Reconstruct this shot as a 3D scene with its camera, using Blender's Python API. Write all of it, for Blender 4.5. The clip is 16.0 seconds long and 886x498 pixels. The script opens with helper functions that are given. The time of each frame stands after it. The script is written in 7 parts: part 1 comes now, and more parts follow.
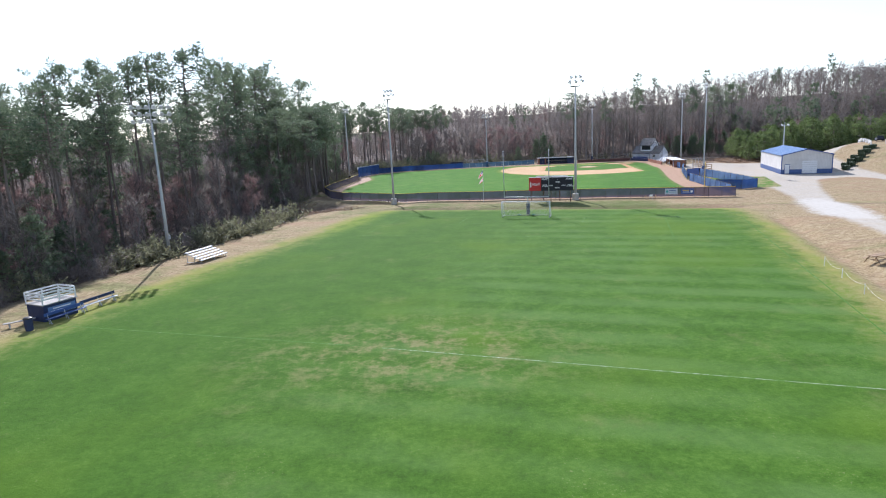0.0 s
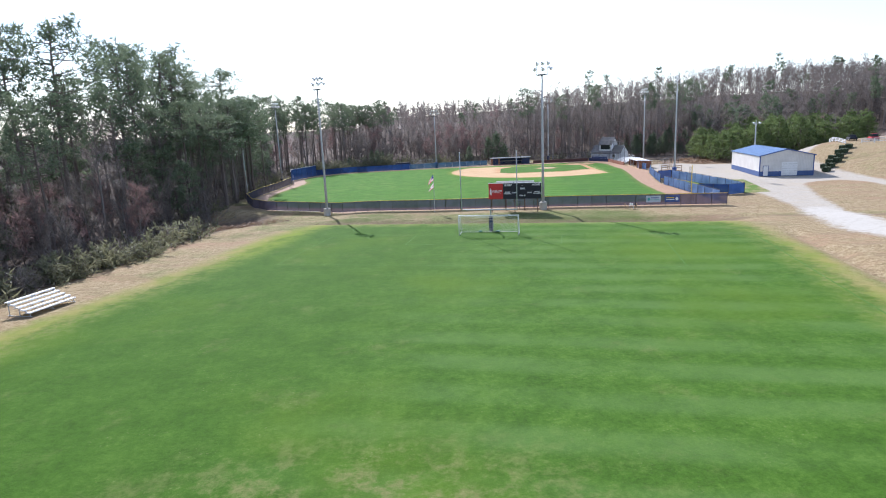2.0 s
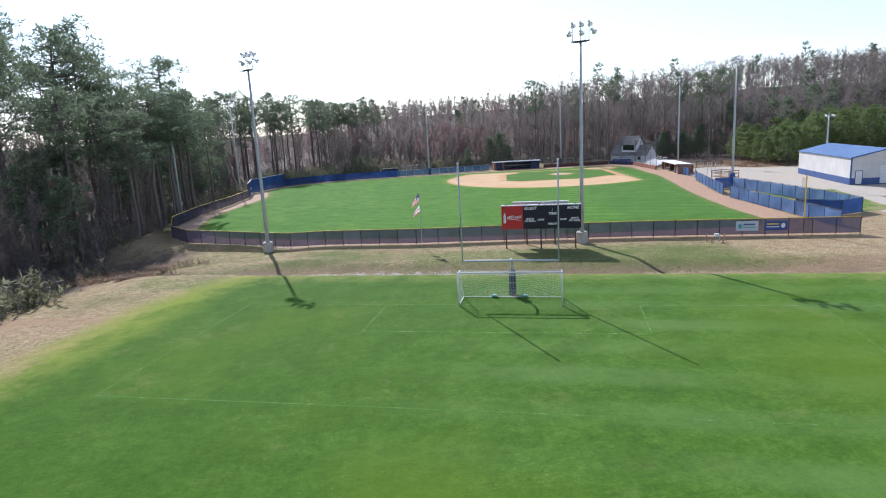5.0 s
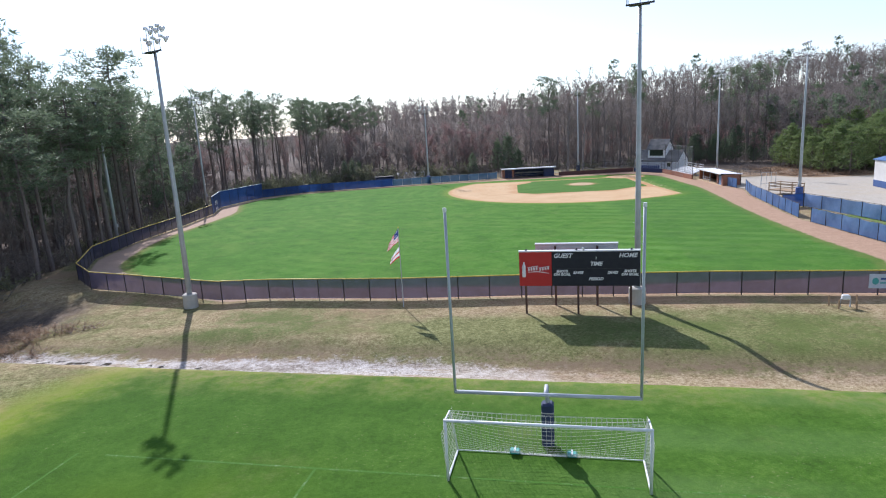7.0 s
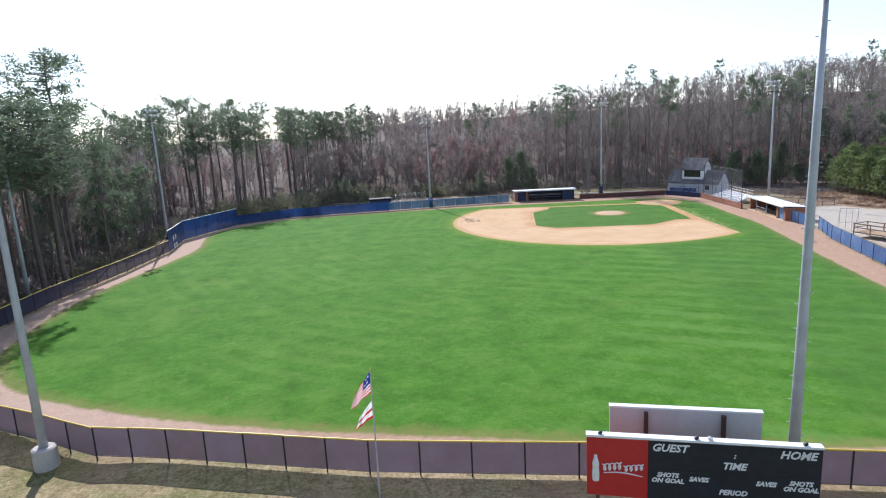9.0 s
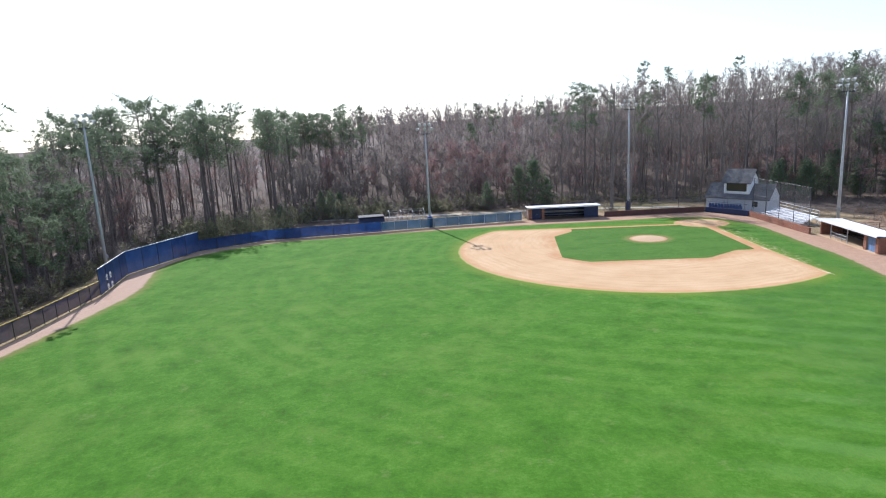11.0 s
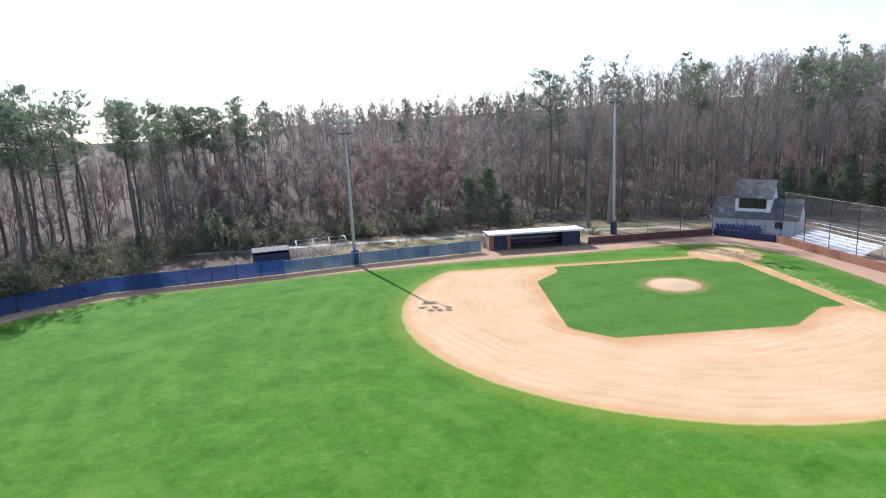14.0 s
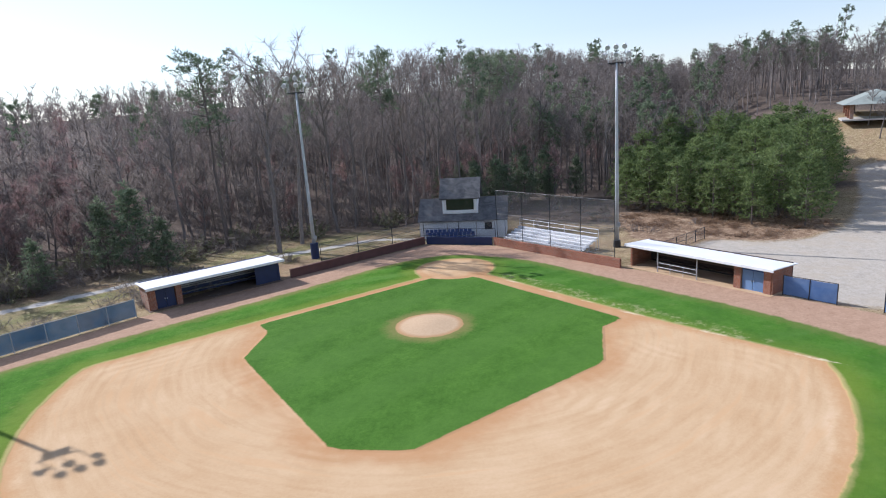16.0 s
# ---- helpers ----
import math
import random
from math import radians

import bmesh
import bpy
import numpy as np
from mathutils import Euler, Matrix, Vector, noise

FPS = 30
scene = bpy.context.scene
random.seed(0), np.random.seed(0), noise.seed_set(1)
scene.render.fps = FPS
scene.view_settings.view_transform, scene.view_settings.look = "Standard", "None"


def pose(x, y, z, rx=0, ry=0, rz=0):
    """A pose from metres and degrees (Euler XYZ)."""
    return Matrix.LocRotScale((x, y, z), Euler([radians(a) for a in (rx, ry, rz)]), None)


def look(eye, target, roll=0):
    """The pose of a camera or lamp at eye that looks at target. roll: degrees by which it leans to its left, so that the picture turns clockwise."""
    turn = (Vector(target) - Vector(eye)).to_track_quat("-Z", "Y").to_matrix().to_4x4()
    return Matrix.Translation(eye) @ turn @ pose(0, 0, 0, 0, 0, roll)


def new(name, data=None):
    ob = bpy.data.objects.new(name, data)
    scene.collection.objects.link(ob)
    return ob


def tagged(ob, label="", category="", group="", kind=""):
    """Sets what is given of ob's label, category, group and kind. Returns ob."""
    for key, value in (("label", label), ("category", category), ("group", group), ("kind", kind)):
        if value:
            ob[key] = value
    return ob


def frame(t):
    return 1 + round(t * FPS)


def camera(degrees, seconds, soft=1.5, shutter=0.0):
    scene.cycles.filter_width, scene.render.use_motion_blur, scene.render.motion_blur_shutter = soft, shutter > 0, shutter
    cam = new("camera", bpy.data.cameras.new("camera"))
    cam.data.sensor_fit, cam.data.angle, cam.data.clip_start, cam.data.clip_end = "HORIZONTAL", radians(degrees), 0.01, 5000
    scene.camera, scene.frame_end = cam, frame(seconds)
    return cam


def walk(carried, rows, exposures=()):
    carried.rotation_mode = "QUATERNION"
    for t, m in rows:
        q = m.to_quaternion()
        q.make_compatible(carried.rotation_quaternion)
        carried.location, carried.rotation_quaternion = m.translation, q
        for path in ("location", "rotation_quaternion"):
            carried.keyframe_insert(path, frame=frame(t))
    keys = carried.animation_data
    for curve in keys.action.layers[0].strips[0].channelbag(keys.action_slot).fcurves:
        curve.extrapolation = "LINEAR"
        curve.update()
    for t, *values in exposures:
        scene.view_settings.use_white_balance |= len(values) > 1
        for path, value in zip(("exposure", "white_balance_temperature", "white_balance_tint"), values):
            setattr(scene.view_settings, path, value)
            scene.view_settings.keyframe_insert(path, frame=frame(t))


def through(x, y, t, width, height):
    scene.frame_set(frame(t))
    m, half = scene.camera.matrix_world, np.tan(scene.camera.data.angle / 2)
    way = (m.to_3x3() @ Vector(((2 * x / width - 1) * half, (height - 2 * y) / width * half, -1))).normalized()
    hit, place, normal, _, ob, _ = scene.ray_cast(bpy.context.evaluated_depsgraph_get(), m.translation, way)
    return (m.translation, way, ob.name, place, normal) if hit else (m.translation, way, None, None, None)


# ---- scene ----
cam = camera(73.0, 16.0, 1.1)
PATH = [
    (0, (1.055, -6.615, 13.906), (1.075, -4.654, 13.514), -2.7),
    (0.5, (0.817, -1.993, 13.79), (0.934, -0.037, 13.395), -2.71),
    (1, (1.053, 2.615, 13.732), (1.205, 4.569, 13.335), -2.55),
    (1.5, (1.477, 7.607, 13.507), (1.654, 9.559, 13.106), -2.3),
    (2, (2.136, 12.779, 13.49), (2.328, 14.729, 13.086), -2.5),
    (2.5, (2.872, 18.058, 13.382), (3.069, 20.008, 12.982), -2.6),
    (3, (3.637, 23.394, 13.185), (3.837, 25.343, 12.782), -2.7),
    (5.5, (7.15, 49.582, 12.54), (7.349, 51.533, 12.143), -3.2),
    (6, (8.211, 54.917, 12.342), (8.4, 56.87, 11.956), -3.0),
    (6.5, (8.998, 60.034, 12.83), (9.185, 61.985, 12.433), -3.2),
    (7, (9.834, 65.192, 13.079), (10.014, 67.144, 12.682), -3.2),
    (7.5, (10.488, 70.413, 13.463), (10.665, 72.366, 13.069), -3.2),
    (8, (11.011, 75.457, 14.198), (11.182, 77.41, 13.802), -3.1),
    (8.5, (11.388, 80.106, 15.031), (11.561, 82.06, 14.644), -2.9),
    (9, (11.953, 85.13, 15.983), (12.123, 87.084, 15.593), -2.9),
    (11.5, (12.95, 110.156, 17.393), (13.141, 112.107, 16.999), -2.8),
    (12, (13.112, 115.361, 17.39), (13.316, 117.312, 16.997), -2.5),
    (12.5, (13.362, 120.628, 17.302), (13.574, 122.577, 16.908), -2.4),
    (13, (13.756, 125.949, 17.167), (13.977, 127.898, 16.776), -2.4),
    (13.5, (14.346, 131.311, 17.025), (14.605, 133.255, 16.635), -2.5),
    (14, (15.174, 136.693, 16.909), (15.61, 138.604, 16.508), -2.7),
    (14.5, (16.294, 142.879, 16.84), (17.002, 144.701, 16.417), -2.9),
    (15, (17.453, 147.549, 16.759), (18.429, 149.239, 16.322), -3.6),
    (15.5, (19.071, 152.618, 16.489), (20.263, 154.16, 16.039), -3.7),
    (16, (20.721, 157.511, 16.328), (22.111, 158.874, 15.872), -4.0),
]
walk(cam, [(t, look(eye, target, roll)) for t, eye, target, roll in PATH],
     [(t, 0.27 + s) for t, s in ((0.0, 0.06), (2.5, 0.09), (5.5, -0.11), (7.0, -0.12), (8.0, -0.08), (8.5, -0.02), (9.0, 0.0), (11.5, 0.05), (13.5, 0.19), (14.5, 0.19), (15.0, 0.13), (15.5, 0.0), (16.0, -0.18))])

# ---- light: a high sun behind the far woods, thin haze in the sky ----
SUN_EL, SUN_AZ = radians(37.4), radians(-14.3)      # azimuth from +y towards +x
world = bpy.data.worlds.new("sky")
scene.world = world
world.use_nodes = True
sky = world.node_tree.nodes.new("ShaderNodeTexSky")
sky.sky_type, sky.sun_disc = "NISHITA", False
sky.sun_elevation, sky.sun_rotation = SUN_EL, SUN_AZ
sky.air_density, sky.dust_density, sky.ozone_density = 1.2, 0.35, 1.5
haze = world.node_tree.nodes.new("ShaderNodeHueSaturation")      # a thin, whitish spring sky
haze.inputs["Saturation"].default_value = 0.62
world.node_tree.links.new(sky.outputs[0], haze.inputs["Color"])
cool = world.node_tree.nodes.new("ShaderNodeMix")
cool.data_type, cool.blend_type = "RGBA", "MULTIPLY"
cool.inputs[0].default_value, cool.inputs[7].default_value = 1.0, (0.94, 1.0, 1.09, 1)
world.node_tree.links.new(haze.outputs[0], cool.inputs[6])
world.node_tree.links.new(cool.outputs[2], world.node_tree.nodes["Background"].inputs[0])
world.node_tree.nodes["Background"].inputs[1].default_value = 0.142
sun = new("sun", bpy.data.lights.new("sun", "SUN"))
sun.data.energy, sun.data.angle, sun.data.color = 5.1, radians(0.55), (1.0, 0.97, 0.92)
to_sun = Vector((math.sin(SUN_AZ) * math.cos(SUN_EL), math.cos(SUN_AZ) * math.cos(SUN_EL), math.sin(SUN_EL)))
sun.matrix_world = look(to_sun * 300, (0, 0, 0))
scene.view_settings.use_white_balance = True
scene.view_settings.white_balance_temperature = 5930
scene.view_settings.white_balance_tint = 16

# ---- tools ----
rng = np.random.default_rng(7)


class Nodes:
    """A small hand for node materials."""

    def __init__(self, name):
        self.mat = bpy.data.materials.new(name)
        self.mat.use_nodes = True
        self.tree = self.mat.node_tree
        self.shader = self.tree.nodes["Principled BSDF"]
        self.out = self.tree.nodes["Material Output"]

    def put(self, socket, value):
        if isinstance(value, bpy.types.NodeSocket):
            self.tree.links.new(value, socket)
        elif isinstance(value, (tuple, list)) and len(value) == 3 and socket.type == "RGBA":
            socket.default_value = (*value, 1)
        else:
            socket.default_value = value

    def math(self, op, a, b=0.0, clamp=False):
        n = self.tree.nodes.new("ShaderNodeMath")
        n.operation, n.use_clamp = op, clamp
        self.put(n.inputs[0], a), self.put(n.inputs[1], b)
        return n.outputs[0]

    def place(self):
        return self.tree.nodes.new("ShaderNodeNewGeometry").outputs["Position"]

    def local(self):
        return self.tree.nodes.new("ShaderNodeTexCoord").outputs["Object"]

    def noise(self, scale, detail=4.0, rough=0.55, where=None, distort=0.0):
        n = self.tree.nodes.new("ShaderNodeTexNoise")
        self.put(n.inputs["Vector"], where or self.place())
        n.inputs["Scale"].default_value, n.inputs["Detail"].default_value = scale, detail
        n.inputs["Roughness"].default_value, n.inputs["Distortion"].default_value = rough, distort
        return n.outputs[0]

    def stretch(self, where, scale, turn=0.0):
        n = self.tree.nodes.new("ShaderNodeMapping")
        self.put(n.inputs["Vector"], where)
        n.inputs["Scale"].default_value, n.inputs["Rotation"].default_value = scale, (0, 0, turn)
        return n.outputs[0]

    def span(self, value, a, b, lo=0.0, hi=1.0, smooth=True):
        n = self.tree.nodes.new("ShaderNodeMapRange")
        n.interpolation_type = "SMOOTHSTEP" if smooth else "LINEAR"
        self.put(n.inputs["Value"], value)
        for key, v in (("From Min", a), ("From Max", b), ("To Min", lo), ("To Max", hi)):
            n.inputs[key].default_value = v
        return n.outputs[0]

    def ramp(self, value, stops):
        n = self.tree.nodes.new("ShaderNodeValToRGB")
        self.put(n.inputs[0], value)
        while len(n.color_ramp.elements) < len(stops):
            n.color_ramp.elements.new(0.5)
        for e, (at, col) in zip(n.color_ramp.elements, stops):
            e.position, e.color = at, (*col, 1)
        return n.outputs[0]

    def mix(self, fac, a, b, blend="MIX"):
        n = self.tree.nodes.new("ShaderNodeMix")
        n.data_type, n.blend_type = "RGBA", blend
        self.put(n.inputs[0], fac), self.put(n.inputs[6], a), self.put(n.inputs[7], b)
        return n.outputs[2]

    def attr(self, name):
        n = self.tree.nodes.new("ShaderNodeAttribute")
        n.attribute_name = name
        return n.outputs["Fac"]

    def island(self):
        return self.tree.nodes.new("ShaderNodeNewGeometry").outputs["Random Per Island"]

    def each(self):
        return self.tree.nodes.new("ShaderNodeObjectInfo").outputs["Random"]

    def bump(self, height, strength=0.4, distance=0.05):
        n = self.tree.nodes.new("ShaderNodeBump")
        n.inputs["Strength"].default_value, n.inputs["Distance"].default_value = strength, distance
        self.put(n.inputs["Height"], height)
        self.put(self.shader.inputs["Normal"], n.outputs[0])

    def done(self, color=None, rough=0.7, metal=0.0, spec=None):
        if color is not None:
            self.put(self.shader.inputs["Base Color"], color)
        self.put(self.shader.inputs["Roughness"], rough)
        self.put(self.shader.inputs["Metallic"], metal)
        if spec is not None:
            self.put(self.shader.inputs["Specular IOR Level"], spec)
        return self.mat


class Geo:
    """Gathers simple solids into one mesh."""

    def __init__(self):
        self.v, self.f = [], []

    def add(self, verts, faces):
        n = len(self.v)
        self.v += [tuple(p) for p in verts]
        self.f += [tuple(i + n for i in f) for f in faces]
        return self

    def box(self, c, s, m=None, bevel=0.0):
        x, y, z = (a / 2 for a in s)
        c = Vector(c)
        if bevel <= 0:
            pts = [Vector((i * x, j * y, k * z)) for k in (-1, 1) for j in (-1, 1) for i in (-1, 1)]
            fs = [(0, 2, 3, 1), (4, 5, 7, 6), (0, 1, 5, 4), (2, 6, 7, 3), (0, 4, 6, 2), (1, 3, 7, 5)]
        else:
            bm = bmesh.new()
            bmesh.ops.create_cube(bm, size=1, matrix=Matrix.Diagonal((*s, 1)))
            bmesh.ops.bevel(bm, geom=bm.edges[:], offset=bevel, segments=1, affect="EDGES")
            bm.verts.index_update()
            pts, fs = [v.co.copy() for v in bm.verts], [[v.index for v in f.verts] for f in bm.faces]
            bm.free()
        pts = [(m @ p if m else p) + c for p in pts]
        return self.add(pts, fs)

    def beam(self, a, b, w, h=None, up=(0, 0, 1)):
        """A square bar from a to b."""
        a, b = Vector(a), Vector(b)
        d = (b - a).normalized()
        side = d.cross(Vector(up))
        side = side.normalized() if side.length > 1e-4 else Vector((1, 0, 0))
        top = side.cross(d)
        h = h or w
        pts = [p + side * i * w / 2 + top * j * h / 2 for p in (a, b) for i, j in ((-1, -1), (1, -1), (1, 1), (-1, 1))]
        return self.add(pts, [(3, 2, 1, 0), (4, 5, 6, 7), (0, 1, 5, 4), (1, 2, 6, 5), (2, 3, 7, 6), (3, 0, 4, 7)])

    def tube(self, pts, radii, n=8, caps=True):
        pts = [Vector(p) for p in pts]
        radii = radii if isinstance(radii, (list, tuple)) else [radii] * len(pts)
        out = []
        for i, p in enumerate(pts):
            d = (pts[min(i + 1, len(pts) - 1)] - pts[max(i - 1, 0)]).normalized()
            a = d.cross(Vector((0, 0, 1)) if abs(d.z) < 0.95 else Vector((1, 0, 0))).normalized()
            b = d.cross(a)
            out += [p + (a * math.cos(t) + b * math.sin(t)) * radii[i] for t in (2 * math.pi * k / n for k in range(n))]
        fs = [(i * n + k, i * n + (k + 1) % n, (i + 1) * n + (k + 1) % n, (i + 1) * n + k) for i in range(len(pts) - 1) for k in range(n)]
        if caps:
            fs += [tuple(reversed(range(n))), tuple(range((len(pts) - 1) * n, len(pts) * n))]
        return self.add(out, fs)

    def mesh(self, name, material, smooth=False):
        me = bpy.data.meshes.new(name)
        me.from_pydata(self.v, [], self.f)
        bm = bmesh.new()
        bm.from_mesh(me)
        bmesh.ops.recalc_face_normals(bm, faces=bm.faces)
        bm.to_mesh(me)
        bm.free()
        me.materials.append(material)
        if smooth:
            me.shade_smooth()
        return me


def part(name, geo, material, parent=None, label="", m=None, smooth=False):
    """Links a Geo, or a mesh made before, as one mesh object under a thing or a part."""
    me = geo.mesh(name, material, smooth) if isinstance(geo, Geo) else geo
    ob = new(name, me)
    if parent:
        ob.parent = parent
    if m is not None:
        ob.matrix_basis = m
    return tagged(ob, label)


def thing(name, label, category, m=None, group="", kind=""):
    ob = new(name)
    if m is not None:
        ob.matrix_basis = m
    return tagged(ob, label, category, group, kind)


# ---- plan: the pitch's axes, lying 17.5 degrees to the right of the world's ----
AX = radians(-17.5)
U, V = Vector((math.cos(AX), math.sin(AX))), Vector((-math.sin(AX), math.cos(AX)))
BALL = -0.4                                       # level of the ball field


def uv(u, v):
    return (U.x * u + V.x * v, U.y * u + V.y * v)


def on_pitch(u, v, z=0.0, turn=0.0):
    return pose(*uv(u, v), z, 0, 0, math.degrees(AX) + turn)


HOME = Vector((65.3, 199.4))
DIAG = Vector((-0.814, -0.581))
TO3, TO1 = Vector((-0.986, 0.165)), Vector((-0.165, -0.986))
RUBBER = Vector((51.95, 190.25))


def step(a, b, x):
    t = np.clip((x - a) / (b - a), 0, 1)
    return t * t * (3 - 2 * t)


def height(x, y):
    """The ground's height, for numbers or arrays."""
    u, v = U.x * x + U.y * y, V.x * x + V.y * y
    z = -1.9 * step(-46, -64, u) * (1 - step(104, 112, v))
    across = step(-90, -66, u) * (1 - step(16, 26, u))
    down, up = step(94.0, 96.9, v), step(98.0, 102.5, v)
    z = z - across * (1.05 * (down - up))
    z = z + BALL * step(95, 104, v)
    z = z - 0.45 * step(-34, -43, u) * step(99, 103, v) * (1 - step(109.8, 111.5, v))
    z = z - 1.6 * step(-26, -36, x) * step(104, 116, v) * (1 - step(226, 240, y))
    z = z + 1.0 * step(22.5, 33, u) * (1 - step(62, 96, v))
    z = z + (5.5 + 1.5 * step(158, 176, y)) * step(94, 123, x + 0.12 * (y - 140) - 59 * step(158, 176, y)) * step(40, 70, y) * (1 - step(0, 18, y - 168 - 0.5 * np.maximum(0, x - 125)))
    z = z - 0.4 * np.exp(-((u - 23.6) / 0.9) ** 2) * step(20, 40, v) * (1 - step(84, 92, v))
    s = 0.86 * x + 0.51 * y - 214
    z = z + 10.5 * step(0, 135, s) + 0.5 * step(150, 260, x)
    z = z + 3 * step(-60, -160, x) + 13 * step(233, 335, y) * step(-45, 12, x)
    return z

# ---- ground ----
def lines_out(lo, hi, gap):
    mid = list(np.arange(lo, hi + gap / 2, gap))
    left, right, g = [lo], [hi], gap
    while right[-1] < 2600:
        g *= 1.22
        right.append(right[-1] + g), left.append(left[-1] - g)
    return np.array(left[:0:-1] + mid + right[1:])


def inside(poly, x, y):
    """Signed distance to a closed outline, positive inside."""
    p = np.array(poly, float)
    best, odd = np.full(x.shape, 1e9), np.zeros(x.shape, bool)
    for (ax, ay), (bx, by) in zip(p, np.roll(p, -1, 0)):
        dx, dy = bx - ax, by - ay
        t = np.clip(((x - ax) * dx + (y - ay) * dy) / (dx * dx + dy * dy), 0, 1)
        best = np.minimum(best, np.hypot(x - ax - t * dx, y - ay - t * dy))
        cross = ((ay > y) != (by > y)) & (x < dx * (y - ay) / (dy if abs(dy) > 1e-9 else 1e-9) + ax)
        odd ^= cross
    return np.where(odd, best, -best)


def rounded(poly, r, n=5):
    """The outline with its corners cut round."""
    out = []
    for i, p in enumerate(poly):
        p, a, b = Vector(p), Vector(poly[i - 1]), Vector(poly[(i + 1) % len(poly)])
        ra = min(r, (a - p).length * 0.45, (b - p).length * 0.45)
        q0, q1 = p + (a - p).normalized() * ra, p + (b - p).normalized() * ra
        out += [tuple(q0 * (1 - t) ** 2 + p * 2 * t * (1 - t) + q1 * t * t) for t in (k / n for k in range(n + 1))]
    return out


# outlines of the plan, in metres
SOCCER = rounded([uv(-39.5, -70), uv(19.6, -70), uv(20.5, 94.0), uv(4, 95.4), uv(-36.5, 94.2), uv(-38.9, 86), uv(-38.8, 62), uv(-40.2, 50)], 7)
FENCE_OUT = [uv(22.6, 111.9), uv(0, 111.8), uv(-14, 110.9), uv(-24, 109.9), uv(-39.5, 109.7), uv(-44, 110.8), uv(-55.5, 112.9), (-22.3, 129.0), (-25.6, 140.0), (-25.2, 151), (-23.0, 166), (-22.0, 179), (-23.4, 190.5), (-17.8, 205.0)]
FENCE_LEFT = [(-17.8, 205.0), (-8.0, 211.4), (12, 212.6), (21.5, 213.7), (38.3, 214.6)]
FENCE_RIGHT = [(73.1, 170.6), (72.3, 163.5), (68.8, 156.5), (63.6, 142.0), (61.0, 134.4), (58.9, 119.5), uv(22.6, 111.9)]
BALLPARK = FENCE_OUT + FENCE_LEFT[1:] + [(39.2, 214.6), (53.5, 213.6), (72.6, 211.4), (76.3, 202.9), (74.8, 184.6), (73.3, 171.2)] + FENCE_RIGHT[:-1]
GRASS_IN = rounded([(49.5, 107.8), uv(-5, 114.6), uv(-15, 114.2), uv(-29, 113.6), uv(-38, 113.8), uv(-48, 115.2), uv(-54.2, 117.1), (-21.3, 135.5), (-22.4, 146), (-22.1, 157), (-19.4, 170), (-17.9, 180), (-20.4, 192.5), (-19.0, 199), (-14, 204.8), (-7.5, 208.9), (12, 210.3),
                    (28, 210.6), (40, 209.6), (52, 208.4), (64, 207.9), (70.4, 205), (72.6, 196), (71.2, 188), (69.6, 180), (68.6, 172.5), (66.4, 164.7), (60.2, 145), (57.0, 133.5), (54.2, 121), (52.9, 111.5)], 4)


gx, gy = lines_out(-64, 128, 0.75), lines_out(-46, 238, 0.75)
X, Y = np.meshgrid(gx, gy)
GU, GV = U.x * X + U.y * Y, V.x * X + V.y * Y
h1 = (X - HOME.x) * TO1.x + (Y - HOME.y) * TO1.y       # metres along the first-base line
h3 = (X - HOME.x) * TO3.x + (Y - HOME.y) * TO3.y
ring = lambda c, r: r - np.hypot(X - c.x, Y - c.y)
sd = {}
sd["soccer"] = inside(SOCCER, X, Y)
sd["park"] = inside(BALLPARK, X, Y)
sd["lawn"] = inside(GRASS_IN, X, Y)
home_ring = ring(Vector((65.8, 200.1)), 4.15)
skin = np.minimum(ring(Vector((48.4, 186.7)), 25.3), np.minimum(h1 + 0.5, h3 + 1.0 + 0.055 * np.maximum(0, h1 - 22)))
cut1 = np.minimum(h1 - 21.3, 0.775 * (h1 - 21.9) - 0.632 * (h3 - 3.6))
cut3 = np.minimum(h3 - 21.7, 0.757 * (h3 - 22.2) - 0.654 * (h1 - 3.3))
cut2 = h1 + h3 - 48.2
diamond = np.minimum.reduce([h1 - 0.35, h3 - 0.35, 25.3 - h1, 25.45 + 0.05 * (h1 - 13) - h3])
diamond = np.minimum.reduce([diamond, -cut1, -cut3, -cut2, -home_ring])
sd["skin"] = np.maximum(home_ring, skin)
sd["diamond"] = diamond
sd["mound"] = ring(RUBBER, 2.75)
sd["side"] = np.maximum(-h3 - 0.6, np.minimum(h1 - 37.5, 14 - h3))
sd["straw"] = np.minimum.reduce([0.8 - np.abs(h3 + 1.8), h1 - 5.0, 31.0 - h1])
sd["chalk"] = np.minimum.reduce([0.14 - np.abs(h3 + 0.95 + 0.055 * np.maximum(0, h1 - 22)), h1 - 4.0, 38.5 - h1])
LOT = rounded([(72.5, 171), (82, 183.5), (90.5, 183), (91.5, 177.5), (94.5, 174), (103, 172), (111, 172.5), (126, 174.5), (144, 178), (156, 180), (158, 175), (152, 166), (118, 160), (107, 152), (102, 134), (99, 118), (93, 100), (89, 102), (94, 118), (92, 123), (84, 121), (74, 104), (65, 86), (57, 66), (52, 52), (49, 10),
               (46, 10), (47.5, 52), (52, 66), (59, 86), (65, 103), (69, 118), (71, 128), (68.5, 141), (73, 160)], 3)
sd["lot"] = inside(LOT, X, Y)
PALE = rounded([(61.5, 92), (57.5, 84), (53.6, 74.5), (54.0, 68.0), (57, 66), (61.5, 75.5), (65, 86), (66, 93.5)], 2)
sd["pale"] = inside(PALE, X, Y)
